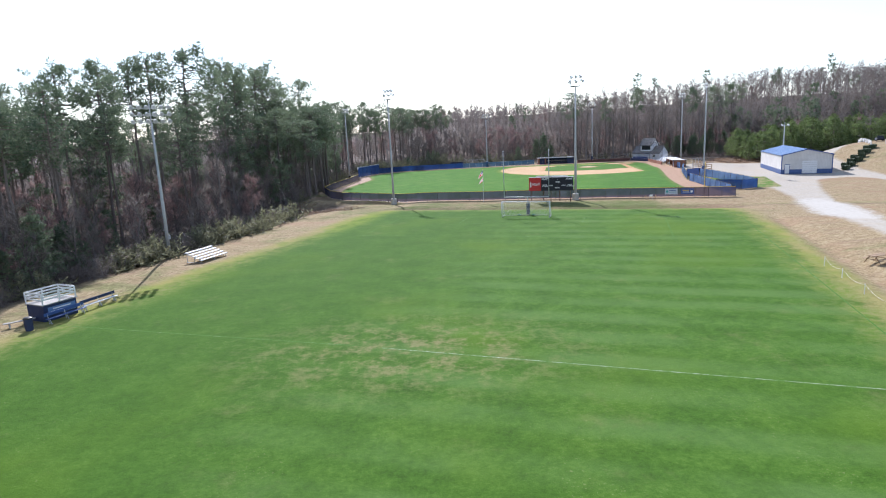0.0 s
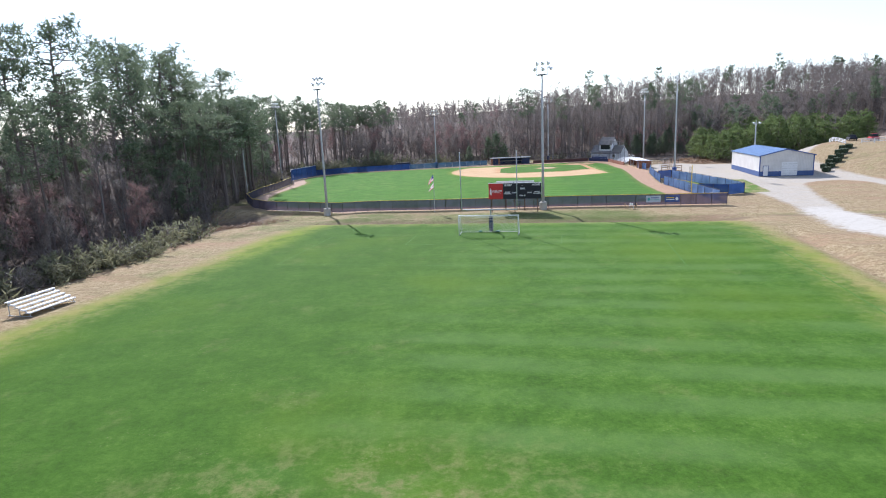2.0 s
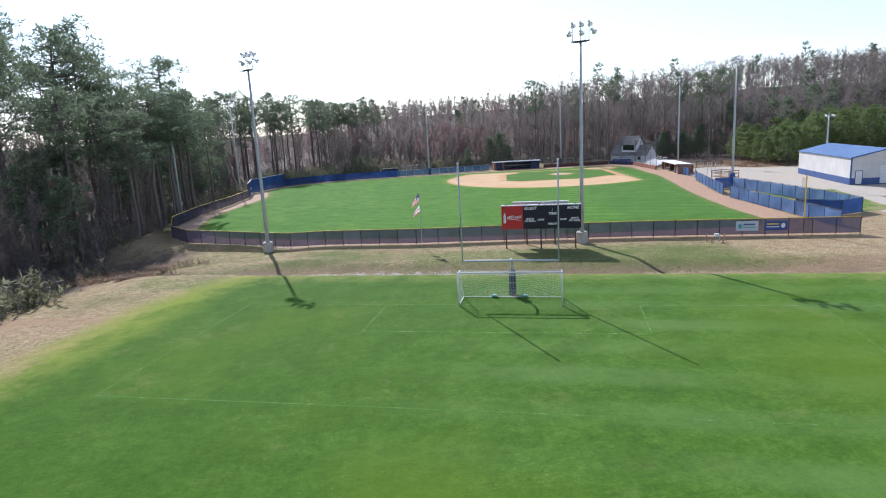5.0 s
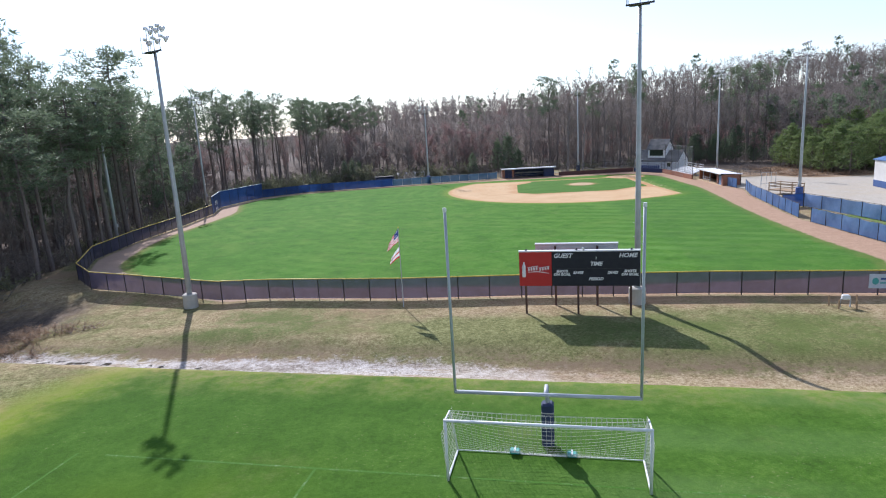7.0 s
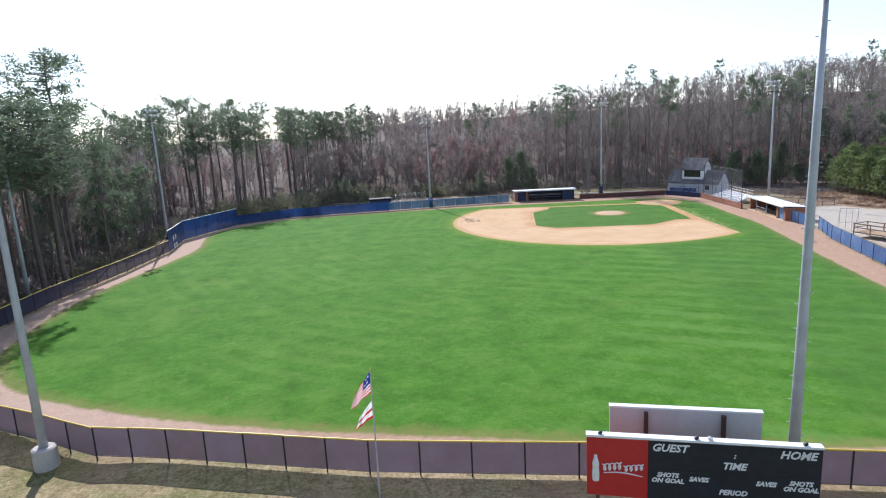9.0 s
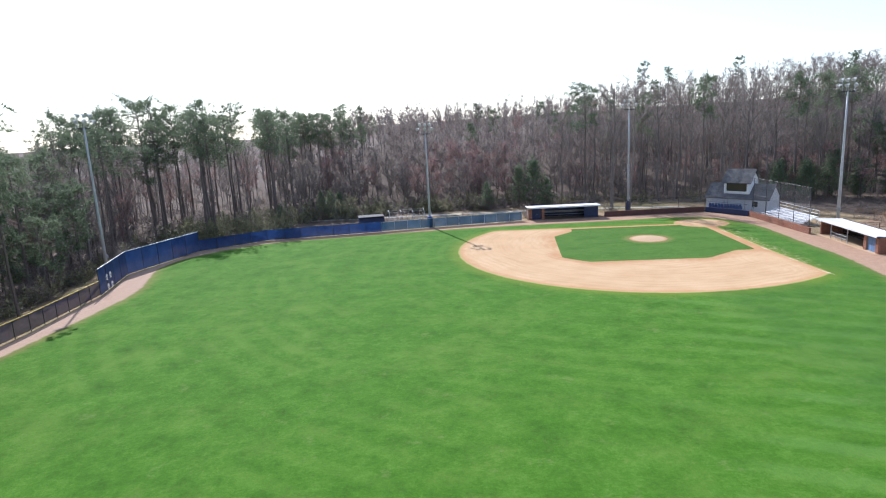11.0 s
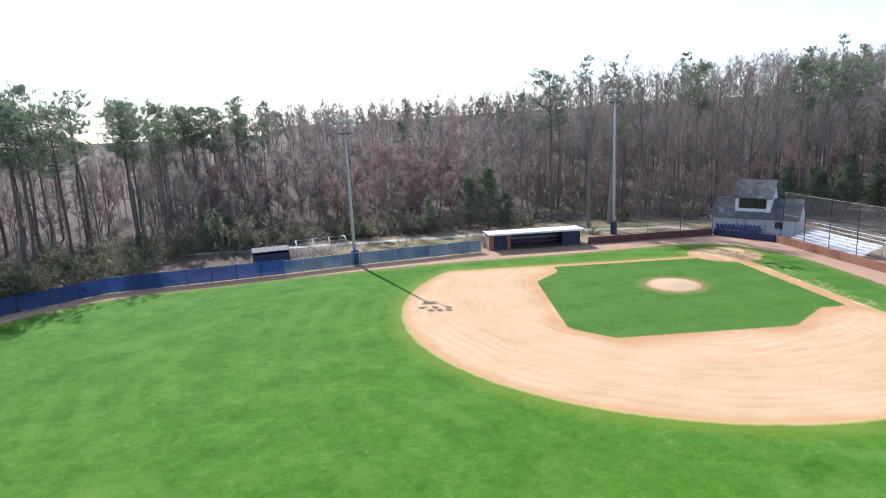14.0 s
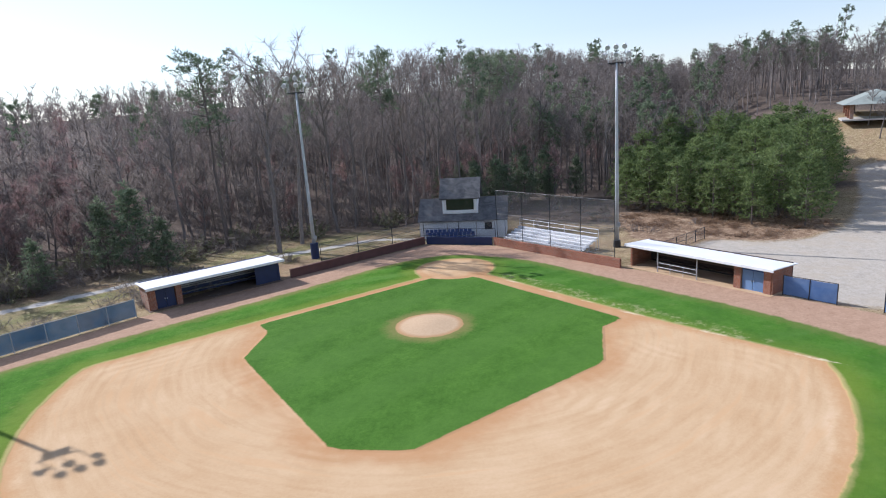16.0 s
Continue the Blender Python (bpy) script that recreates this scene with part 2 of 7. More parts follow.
WEEDS = rounded([(86, 190), (101, 201), (105, 188), (105, 181), (107, 175), (103, 172), (94.5, 174), (91.5, 177.5), (90.5, 183), (86, 186)], 2)
sd["weeds"] = inside(WEEDS, X, Y)
PEN = [(61.5, 126.5), (66.5, 140.0), (78.5, 132.5), (70.5, 111.5), (60.5, 113)]
sd["pen"] = inside(PEN, X, Y)
sd["ditch"] = np.minimum(1.3 - np.abs(GV - 97.3 - 0.5 * np.sin(GU * 0.21)), np.minimum(GU + 52, 12 - GU))
PATH_L = [(-4, 231), (30, 227.8), (43, 226.8), (60, 222.5), (70, 219), (73.5, 213.6), (74.5, 215), (71, 221), (60, 225), (44, 229), (30, 230), (-4, 233.5)]
sd["walk"] = inside(PATH_L, X, Y)
wood = np.maximum.reduce([np.minimum(-52.5 - GU, 121 - Y), np.minimum(-29.0 - X, Y - 108), np.minimum(Y - 233.0, 75 - X), np.minimum(Y - 217.0, 16 - X), np.minimum(0.62 * (X - 78) + 0.78 * (Y - 222), np.maximum(np.maximum(142 - X, X - 190), Y - 190 - 0.2 * (X - 20))),
                          np.minimum.reduce([X - 96 + 0.15 * (Y - 172), Y - 162 - 0.175 * (X - 20), 235 - Y]), X - 205])
sd["wood"] = wood
Z = height(X, Y)
Z = Z + 0.28 * step(0.0, 2.6, sd["mound"])
roll = np.zeros(Z.shape)
flat = np.maximum.reduce([sd["soccer"], sd["park"], sd["lot"]])
for k in range(6):
    a, w = rng.uniform(0, 6.28), rng.uniform(0.12, 0.5)
    roll += np.sin((X * math.cos(a) + Y * math.sin(a)) * w + rng.uniform(0, 6)) * 0.035 / w * 0.3
Z = Z + roll * step(0, 6, -flat)

W, D = len(gx), len(gy)
idx = np.arange(W * D).reshape(D, W)
quads = np.stack([idx[:-1, :-1], idx[:-1, 1:], idx[1:, 1:], idx[1:, :-1]], -1).reshape(-1, 4)
cell = {k: ((a[:-1, :-1] + a[1:, 1:]) / 2).ravel() for k, a in sd.items()}
kind_of = np.zeros(len(quads), int)
KINDS = ["ground", "soccer_field", "warning_track", "outfield_grass", "infield_dirt", "infield_grass", "pitchers_mound", "gravel_lot"]
kind_of[cell["lot"] > 0] = 7
kind_of[cell["soccer"] > 0] = 1
kind_of[cell["park"] > 0] = 2
kind_of[(cell["lawn"] > 0) & (cell["park"] > 0)] = 3
kind_of[cell["skin"] > 0] = 4
kind_of[cell["diamond"] > 0] = 5
kind_of[cell["mound"] > 0] = 6
COVER = {
    "ground": ("dry winter grass with leaf litter running into the woods", "ground"),
    "soccer_field": ("green mown turf with worn straw-coloured patches", "sports field"),
    "warning_track": ("reddish brown crushed-stone warning track along the fence", "track"),
    "outfield_grass": ("bright green striped outfield grass", "lawn"),
    "infield_dirt": ("pale orange raked clay of the ball field", "dirt"),
    "infield_grass": ("dark green diamond of mown infield grass", "lawn"),
    "pitchers_mound": ("low round mound of pale clay", "mound"),
    "gravel_lot": ("pale grey gravel lot and lane", "gravel"),
}


def ground_material():
    n = Nodes("ground_cover")
    big, mid, fine = n.noise(0.045, 4), n.noise(0.35, 5, 0.6), n.noise(5.0, 5, 0.7)
    tiny, clump = n.noise(22.0, 3, 0.7), n.noise(1.6, 6, 0.72)
    ragged = n.math("ADD", n.math("MULTIPLY", n.math("SUBTRACT", n.noise(1.1, 4, 0.65), 0.5), 1.6), n.math("MULTIPLY", n.math("SUBTRACT", fine, 0.5), 0.7))
    rag = lambda key, amount: n.math("ADD", n.attr(key), n.math("MULTIPLY", ragged, amount))
    on = lambda key, amount, soft: n.span(rag(key, amount), -soft, soft)
    two = lambda a, wa, b, wb: n.math("ADD", n.math("MULTIPLY", a, wa), n.math("MULTIPLY", b, wb))
    along = n.stretch(n.place(), (1, 1, 1), -AX)
    sep = n.tree.nodes.new("ShaderNodeSeparateXYZ")
    n.put(sep.inputs[0], along)
    pu, pv = sep.outputs[0], sep.outputs[1]
    streak = n.noise(0.42, 6, 0.66, n.stretch(along, (0.28, 1, 1)))
    grain = two(two(fine, 0.5, tiny, 0.5), 0.72, clump, 0.28)
    # dry grass with olive patches
    dry = n.ramp(grain, [(0.39, (0.125, 0.083, 0.043)), (0.49, (0.295, 0.218, 0.118)), (0.59, (0.50, 0.405, 0.255))])
    dry = n.mix(n.span(streak, 0.5, 0.66, 0, 0.65), dry, n.mix(grain, (0.12, 0.075, 0.042), (0.40, 0.29, 0.19)))
    soil = n.math("MULTIPLY", n.span(n.noise(0.14, 6, 0.7, n.stretch(along, (0.35, 1, 1))), 0.5, 0.62), n.span(clump, 0.4, 0.6, 0.35, 0.85))
    dry = n.mix(soil, dry, n.mix(grain, (0.19, 0.105, 0.06), (0.46, 0.31, 0.20)))
    olive = n.ramp(grain, [(0.40, (0.036, 0.058, 0.013)), (0.5, (0.112, 0.150, 0.036)), (0.60, (0.25, 0.28, 0.10))])
    bank = n.math("MULTIPLY", n.span(pv, 97.0, 99.0), n.span(pv, 112.0, 106.0))
    lush = n.math("ADD", two(n.noise(0.09, 5, 0.65, n.stretch(along, (0.4, 1, 1))), 0.65, mid, 0.35), n.math("ADD", n.math("MULTIPLY", n.math("MULTIPLY", bank, n.span(pu, 12, 6)), n.span(pu, -24, -9, 0.0, 0.07)), n.math("MULTIPLY", n.span(pv, 97.5, 99.5), n.span(pv, 107, 103, 0, 0.09))))
    lush = n.math("SUBTRACT", lush, n.math("MULTIPLY", n.span(pu, 5, 13), 0.07))
    col = n.mix(n.span(lush, 0.45, 0.66, 0.0, 0.7), dry, olive)
    # dark bare soil along the upper edge of the ditch, rank green tufts below the scoreboard, their dark green also
    # deepening its shadow
    muck = n.math("MULTIPLY", n.math("MULTIPLY", n.span(pv, 97.6, 98.8), n.span(pv, 101.5, 99.2)), n.span(two(streak, 0.6, clump, 0.4), 0.43, 0.55, 0.1, 0.85))
    col = n.mix(n.math("MULTIPLY", muck, n.span(pu, -58, -48)), col, n.mix(grain, (0.10, 0.065, 0.04), (0.30, 0.215, 0.145)))
    tuft_shade = n.math("MULTIPLY", n.math("MULTIPLY", n.span(pv, 99.5, 101.5), n.span(pv, 108.5, 105.5)), n.math("MAXIMUM", n.math("MULTIPLY", n.span(pu, -14, -7), n.span(pu, 13, 7)), n.math("MULTIPLY", n.span(pu, -40, -35), n.span(pu, -24, -30))))
    col = n.mix(n.math("MULTIPLY", tuft_shade, n.span(two(mid, 0.5, clump, 0.5), 0.42, 0.58, 0.1, 0.8)), col, n.mix(grain, (0.03, 0.055, 0.010), (0.16, 0.20, 0.05)))
    # leaf litter under the trees
    litter = n.ramp(two(fine, 0.55, clump, 0.45), [(0.3, (0.045, 0.035, 0.028)), (0.5, (0.125, 0.096, 0.076)), (0.72, (0.26, 0.21, 0.17))])
    col = n.mix(on("wood", 3.0, 2.5), col, litter)
    col = n.mix(on("weeds", 1.6, 0.6), col, n.ramp(two(grain, 0.6, clump, 0.4), [(0.38, (0.10, 0.06, 0.04)), (0.5, (0.25, 0.165, 0.105)), (0.6, (0.46, 0.35, 0.24))]))
    # fresh green and straw fringe round the pitch
    fringe = n.mix(n.span(mid, 0.35, 0.65), (0.28, 0.26, 0.07), (0.19, 0.24, 0.035))
    col = n.mix(n.math("MULTIPLY", n.span(rag("soccer", 1.4), -3.4, -0.6), n.span(big, 0.36, 0.56, 0.35, 0.9)), col, fringe)
    # pitch turf: stripes on one half, worn straw patches
    wob = n.math("ADD", pv, n.math("MULTIPLY", n.noise(0.05, 2), 1.4))
    stripe = n.math("MULTIPLY", n.span(n.math("SINE", n.math("MULTIPLY", wob, 1.55)), -0.9, 0.9), n.span(pu, -19, -7))
    blade = n.math("ADD", n.math("MULTIPLY", two(fine, 0.55, tiny, 0.45), 0.6), n.math("MULTIPLY", clump, 0.4))
    turf = n.ramp(two(blade, 0.75, mid, 0.25), [(0.40, (0.034, 0.084, 0.008)), (0.5, (0.058, 0.134, 0.013)), (0.60, (0.098, 0.188, 0.026))])
    turf = n.mix(n.span(pu, -4, -26, 0, 0.4), turf, n.mix(blade, (0.022, 0.072, 0.003), (0.060, 0.142, 0.008)))
    turf = n.mix(n.math("MULTIPLY", stripe, n.span(n.noise(0.12, 4, 0.6), 0.35, 0.65, 0.08, 0.5)), turf, (0.118, 0.205, 0.055))
    turf = n.mix(n.span(big, 0.48, 0.68, 0.0, 0.55), turf, (0.10, 0.175, 0.010))
    worn_at = n.tree.nodes.new("ShaderNodeVectorMath")
    worn_at.operation = "DISTANCE"
    n.put(worn_at.inputs[0], n.stretch(n.place(), (0.62, 1, 1)))
    worn_at.inputs[1].default_value = (-0.8 * 0.62, 30.3, 0)
    worn = n.math("MULTIPLY", n.span(worn_at.outputs["Value"], 10.0, 1.5), n.span(two(n.noise(0.5, 6, 0.7), 0.6, clump, 0.4), 0.46, 0.62))
    thin = n.span(n.noise(0.16, 8, 0.75), 0.54, 0.76, 0.0, 0.34)
    turf = n.mix(n.math("MAXIMUM", n.math("MULTIPLY", worn, 0.8), thin), turf, n.mix(fine, (0.17, 0.15, 0.05), (0.33, 0.29, 0.15)))
    speck = n.math("MULTIPLY", n.span(n.noise(6.5, 2, 0.6), 0.62, 0.70), n.span(two(n.noise(0.22, 4, 0.6), 0.6, mid, 0.4), 0.48, 0.62, 0.03, 0.3))
    turf = n.mix(speck, turf, (0.35, 0.33, 0.17))
    turf = n.mix(n.math("MULTIPLY", n.span(rag("soccer", 2.0), 4.0, 0.3, 0.0, 0.75), n.span(mid, 0.36, 0.6, 0.25, 1.0)), turf, n.mix(n.span(clump, 0.4, 0.6), (0.16, 0.225, 0.03), (0.25, 0.235, 0.085)))
    turf = n.mix(n.math("MULTIPLY", n.math("MULTIPLY", n.span(pu, -33.5, -40), n.span(pv, 60, 86)), n.span(mid, 0.36, 0.6, 0.35, 0.9)), turf, (0.20, 0.27, 0.018))
    col = n.mix(on("soccer", 2.0, 1.0), col, turf)
    # gravel lane and lot
    stone = n.ramp(two(fine, 0.5, clump, 0.5), [(0.32, (0.325, 0.288, 0.235)), (0.68, (0.555, 0.50, 0.42))])
    stone = n.mix(n.span(two(mid, 0.5, n.noise(0.08, 5, 0.65), 0.5), 0.46, 0.62, 0, 0.75), stone, n.mix(grain, (0.34, 0.28, 0.21), (0.55, 0.48, 0.38)))
    col = n.mix(n.span(rag("lot", 1.3), -0.2, 1.2), col, stone)
    col = n.mix(n.math("MULTIPLY", on("pale", 2.6, 1.2), n.span(clump, 0.36, 0.5, 0.5, 1.0)), col, n.mix(two(fine, 0.5, clump, 0.5), (0.38, 0.35, 0.30), (0.66, 0.62, 0.55)))
    col = n.mix(n.span(rag("walk", 1.2), 0.05, 0.6), col, n.mix(fine, (0.42, 0.39, 0.34), (0.60, 0.57, 0.52)))
    # track
    track = n.ramp(two(fine, 0.5, clump, 0.5), [(0.3, (0.30, 0.18, 0.115)), (0.7, (0.52, 0.35, 0.24))])
    track = n.mix(n.math("MULTIPLY", n.span(pu, -26, -44, 0, 0.4), n.span(pv, 205, 188)), track, n.mix(fine, (0.42, 0.32, 0.26), (0.57, 0.46, 0.38)))
    col = n.mix(n.span(rag("park", 0.2), 0.2, 0.45), col, track)
    # lawn of the ball field
    lawn = n.ramp(two(blade, 0.72, mid, 0.28), [(0.39, (0.034, 0.104, 0.007)), (0.5, (0.057, 0.165, 0.011)), (0.61, (0.102, 0.226, 0.028))])
    wob2 = n.math("ADD", n.math("ADD", pv, n.math("MULTIPLY", pu, 0.22)), n.math("MULTIPLY", n.noise(0.04, 2), 1.6))
    band = n.math("MULTIPLY", n.span(n.math("SINE", n.math("MULTIPLY", wob2, 1.9)), -0.5, 0.9), n.span(pu, -24, 2))
    lawn = n.mix(n.math("MULTIPLY", band, n.span(n.noise(0.1, 5, 0.65), 0.38, 0.62, 0.08, 0.6)), lawn, (0.125, 0.25, 0.05))
    # curved mowing swaths round the infield
    swath = n.math("SINE", n.math("MULTIPLY", n.math("ADD", n.attr("skin"), n.math("MULTIPLY", n.noise(0.07, 2), 2.0)), 2.4))
    lawn = n.mix(n.math("MULTIPLY", n.span(swath, -0.3, 0.9), n.span(n.noise(0.06, 3), 0.45, 0.62, 0.0, 0.26)), lawn, (0.125, 0.235, 0.035))
    lawn = n.mix(n.span(n.noise(0.13, 8, 0.75), 0.48, 0.68, 0, 0.5), lawn, (0.125, 0.222, 0.035))
    lawn = n.mix(n.span(n.noise(0.55, 6, 0.8), 0.56, 0.74, 0, 0.4), lawn, (0.21, 0.24, 0.09))
    lawn = n.mix(n.span(rag("lawn", 1.6), 1.6, 0.1, 0, 0.55), lawn, (0.24, 0.20, 0.07))
    lawn = n.mix(n.span(rag("skin", 1.0), -2.6, -0.4, 0, 0.5), lawn, (0.19, 0.235, 0.032))
    lawn = n.mix(n.span(rag("skin", 0.2), -0.38, -0.1, 0, 0.75), lawn, (0.48, 0.385, 0.16))
    lawn = n.mix(n.math("MULTIPLY", n.span(rag("side", 1.6), -0.6, 2.2, 0, 0.6), n.span(mid, 0.35, 0.6, 1.0, 0.6)), lawn, n.mix(clump, (0.035, 0.105, 0.012), (0.075, 0.175, 0.03)))
    lawn = n.mix(n.math("MULTIPLY", on("straw", 1.6, 0.7), n.span(clump, 0.48, 0.62, 0, 0.6)), lawn, (0.40, 0.37, 0.20))
    col = n.mix(on("lawn", 0.5, 0.25), col, lawn)
    # clay
    rake = n.span(n.math("SINE", n.math("MULTIPLY", n.math("ADD", n.attr("skin"), n.math("MULTIPLY", n.noise(0.12, 3, 0.5), 3.0)), 6.5)), -1, 1, 0.0, 0.075)
    rake = n.math("MULTIPLY", rake, n.span(n.noise(0.09, 4, 0.6), 0.47, 0.62))
    # drag marks, drawn out along circles round the mound
    from_mound = n.tree.nodes.new("ShaderNodeVectorMath")
    from_mound.operation = "SUBTRACT"
    n.put(from_mound.inputs[0], n.place())
    from_mound.inputs[1].default_value = (RUBBER.x, RUBBER.y, 0)
    apart = n.tree.nodes.new("ShaderNodeSeparateXYZ")
    n.put(apart.inputs[0], from_mound.outputs[0])
    radius = n.math("SQRT", n.math("ADD", n.math("MULTIPLY", apart.outputs[0], apart.outputs[0]), n.math("MULTIPLY", apart.outputs[1], apart.outputs[1])))
    # the split of the circle lies behind home plate
    turn = n.math("ARCTAN2", n.math("ADD", n.math("MULTIPLY", apart.outputs[0], -DIAG.y), n.math("MULTIPLY", apart.outputs[1], DIAG.x)), n.math("ADD", n.math("MULTIPLY", apart.outputs[0], DIAG.x), n.math("MULTIPLY", apart.outputs[1], DIAG.y)))
    polar = n.tree.nodes.new("ShaderNodeCombineXYZ")
    n.put(polar.inputs[0], n.math("ADD", n.math("MULTIPLY", radius, 1.5), n.math("MULTIPLY", n.noise(0.1, 2), 2.2)))
    n.put(polar.inputs[1], n.math("MULTIPLY", turn, 2.4))
    drag = n.noise(1.0, 5, 0.6, polar.outputs[0])
    clay = n.ramp(n.math("ADD", n.math("ADD", two(two(fine, 0.4, tiny, 0.6), 0.38, n.noise(0.25, 7, 0.65), 0.28), n.math("MULTIPLY", drag, 0.34)), rake), [(0.36, (0.465, 0.282, 0.138)), (0.52, (0.56, 0.382, 0.218)), (0.70, (0.66, 0.48, 0.30))])
    clay = n.mix(n.math("MULTIPLY", n.span(n.math("ADD", drag, n.math("MULTIPLY", n.noise(0.14, 3), 0.6)), 0.84, 1.0), 0.5), clay, (0.56, 0.335, 0.165))
    clay = n.mix(n.span(rag("skin", 0.9), 1.3, 0.05, 0, 0.6), clay, (0.47, 0.245, 0.10))
    clay = n.mix(n.math("MULTIPLY", n.span(rag("diamond", 1.6), -2.8, -0.2, 0, 0.7), n.span(n.noise(0.2, 5, 0.65), 0.36, 0.58, 0.45, 1.0)), clay, (0.45, 0.225, 0.095))
    col = n.mix(on("skin", 0.25, 0.10), col, clay)
    inner = n.ramp(two(n.math("ADD", n.math("MULTIPLY", fine, 0.5), n.math("MULTIPLY", clump, 0.5)), 0.7, mid, 0.3), [(0.35, (0.037, 0.104, 0.010)), (0.65, (0.096, 0.208, 0.030))])
    # diagonal sheen of the mown grass, painted as lighter green bands
    sheen = n.span(n.math("SINE", n.math("MULTIPLY", n.math("ADD", wob2, n.math("MULTIPLY", pu, -0.5)), 0.95)), -0.4, 0.6, 0, 0.35)
    inner = n.mix(sheen, inner, (0.082, 0.175, 0.03))
    inner = n.mix(n.span(rag("mound", 0.9), -1.4, -0.1, 0, 0.6), inner, (0.26, 0.21, 0.08))
    col = n.mix(on("diamond", 0.14, 0.08), col, inner)
    col = n.mix(on("mound", 0.15, 0.08), col, n.mix(n.span(n.attr("mound"), 0.6, 0.1), n.ramp(two(fine, 0.5, tiny, 0.5), [(0.3, (0.47, 0.32, 0.19)), (0.7, (0.60, 0.44, 0.285))]), (0.44, 0.265, 0.13)))
    col = n.mix(n.math("MULTIPLY", n.span(rag("chalk", 0.25), -0.08, 0.1), n.span(clump, 0.4, 0.55, 0.25, 0.85)), col, (0.62, 0.54, 0.36))
    # bullpen strip and ditch
    col = n.mix(on("pen", 0.4, 0.2), col, n.mix(n.span(two(mid, 0.5, clump, 0.5), 0.38, 0.56), (0.36, 0.27, 0.15), (0.11, 0.19, 0.035)))
    wet = on("ditch", 1.7, 0.5)
    mud = n.ramp(two(grain, 0.7, streak, 0.3), [(0.41, (0.11, 0.085, 0.065)), (0.48, (0.38, 0.335, 0.30)), (0.56, (0.72, 0.68, 0.65))])
    mud = n.mix(n.math("MAXIMUM", n.span(streak, 0.52, 0.60, 0, 0.8), n.span(n.math("ADD", pu, n.math("MULTIPLY", mid, 20.0)), -12, 4, 0, 0.92)), mud, dry)
    col = n.mix(n.math("MULTIPLY", wet, 0.92), col, mud)
    pool = n.math("MULTIPLY", n.span(rag("ditch", 1.3), 0.75, 0.95), n.span(n.math("ADD", n.noise(0.5, 5, 0.65), n.span(pu, -20, -44, 0.0, 0.12)), 0.62, 0.66))
    col = n.mix(pool, col, (0.09, 0.075, 0.06))
    n.bump(n.math("MULTIPLY", n.math("ADD", two(fine, 0.5, tiny, 0.25), n.math("MULTIPLY", clump, 0.5)), n.math("SUBTRACT", n.math("SUBTRACT", 1.0, pool), n.math("MULTIPLY", on("skin", 0.25, 0.1), n.span(n.attr("diamond"), 0.0, -0.2, 0, 0.72)), True)), 0.6, 0.11)
    return n.done(col, n.math("SUBTRACT", 0.95, n.math("MULTIPLY", pool, 0.87)), 0.0, n.math("ADD", 0.12, n.math("MULTIPLY", pool, 0.4)))


GROUND = ground_material()
for k, name in enumerate(KINDS):
    mine = quads[kind_of == k]
    used, local = np.unique(mine, return_inverse=True)
    me = bpy.data.meshes.new(name)
    co = np.stack([X.ravel()[used], Y.ravel()[used], Z.ravel()[used]], 1)
    me.from_pydata(co.tolist(), [], local.reshape(-1, 4).tolist())
    for key, a in sd.items():
        me.attributes.new(key, "FLOAT", "POINT").data.foreach_set("value", np.clip(a.ravel()[used], -60, 60).astype(np.float32))
    me.materials.append(GROUND)
    me.shade_smooth()
    tagged(new(name, me), *COVER[name], kind="structure")


def ground_at(x, y):
    return float(height(np.float64(x), np.float64(y)))


# ---- faded field lines ----
def line_material(name, wear):
    n = Nodes(name)
    t = n.math("ADD", n.math("MULTIPLY", n.noise(1.3, 5, 0.7), 0.6), n.math("MULTIPLY", n.noise(9.0, 3, 0.7), 0.4))
    return n.done(n.ramp(t, [(wear, (0.062, 0.16, 0.016)), (wear + 0.28, (0.34, 0.41, 0.24) if wear > 0.45 else (0.60, 0.64, 0.50))]), 0.9, 0, 0.2)


LINE, CLEAR_LINE, HALF_LINE = line_material("faded_white_line", 0.52), line_material("white_line", 0.42), line_material("half_faded_line", 0.46)


def line(a, b, wide=0.11, z=0.006, paint=LINE):
    """A painted line between two places of the pitch."""
    a, b = Vector(a), Vector(b)
    d = (b - a).normalized()
    s = Vector((-d.y, d.x)) * wide / 2
    k = max(2, int((b - a).length / 2))
    v, f = [], []
    for i in range(k + 1):
        p = a + (b - a) * i / k
        v += [(*uv(*(p + s)), z), (*uv(*(p - s)), z)]
        f += [] if i == 0 else [(i * 2 - 2, i * 2 - 1, i * 2 + 1, i * 2)]
    me = bpy.data.meshes.new("field_line")
    me.from_pydata(v, [], f)
    me.materials.append(paint)
    tagged(new("field_line", me), "faded white chalk line on the turf", "field line", "field lines", "structure")


for a, b in (((-38.5, 28.9), (-14.0, 28.6)), ((-30.0, 85.2), (-2.3, 85.4)), ((-31.4, 85.2), (-31.4, 69.0)), ((-31.4, 69.0), (9.0, 69.0)), ((9.0, 69.0), (9.0, 85.5)),
             ((-20.3, 85.2), (-20.3, 79.4)), ((-20.3, 79.4), (-12.3, 79.5)), ((19.0, -20.0), (19.0, 85.6))):
    line(a, b)
for a, b in (((-12.0, 28.5), (19.4, 27.1)), ((-2.3, 85.4), (19.0, 85.6)), ((-2.3, 79.6), (-2.3, 85.4)), ((-12.3, 79.5), (-2.3, 79.6))):
    line(a, b, paint=CLEAR_LINE if a[1] < 40 else HALF_LINE, wide=0.09)

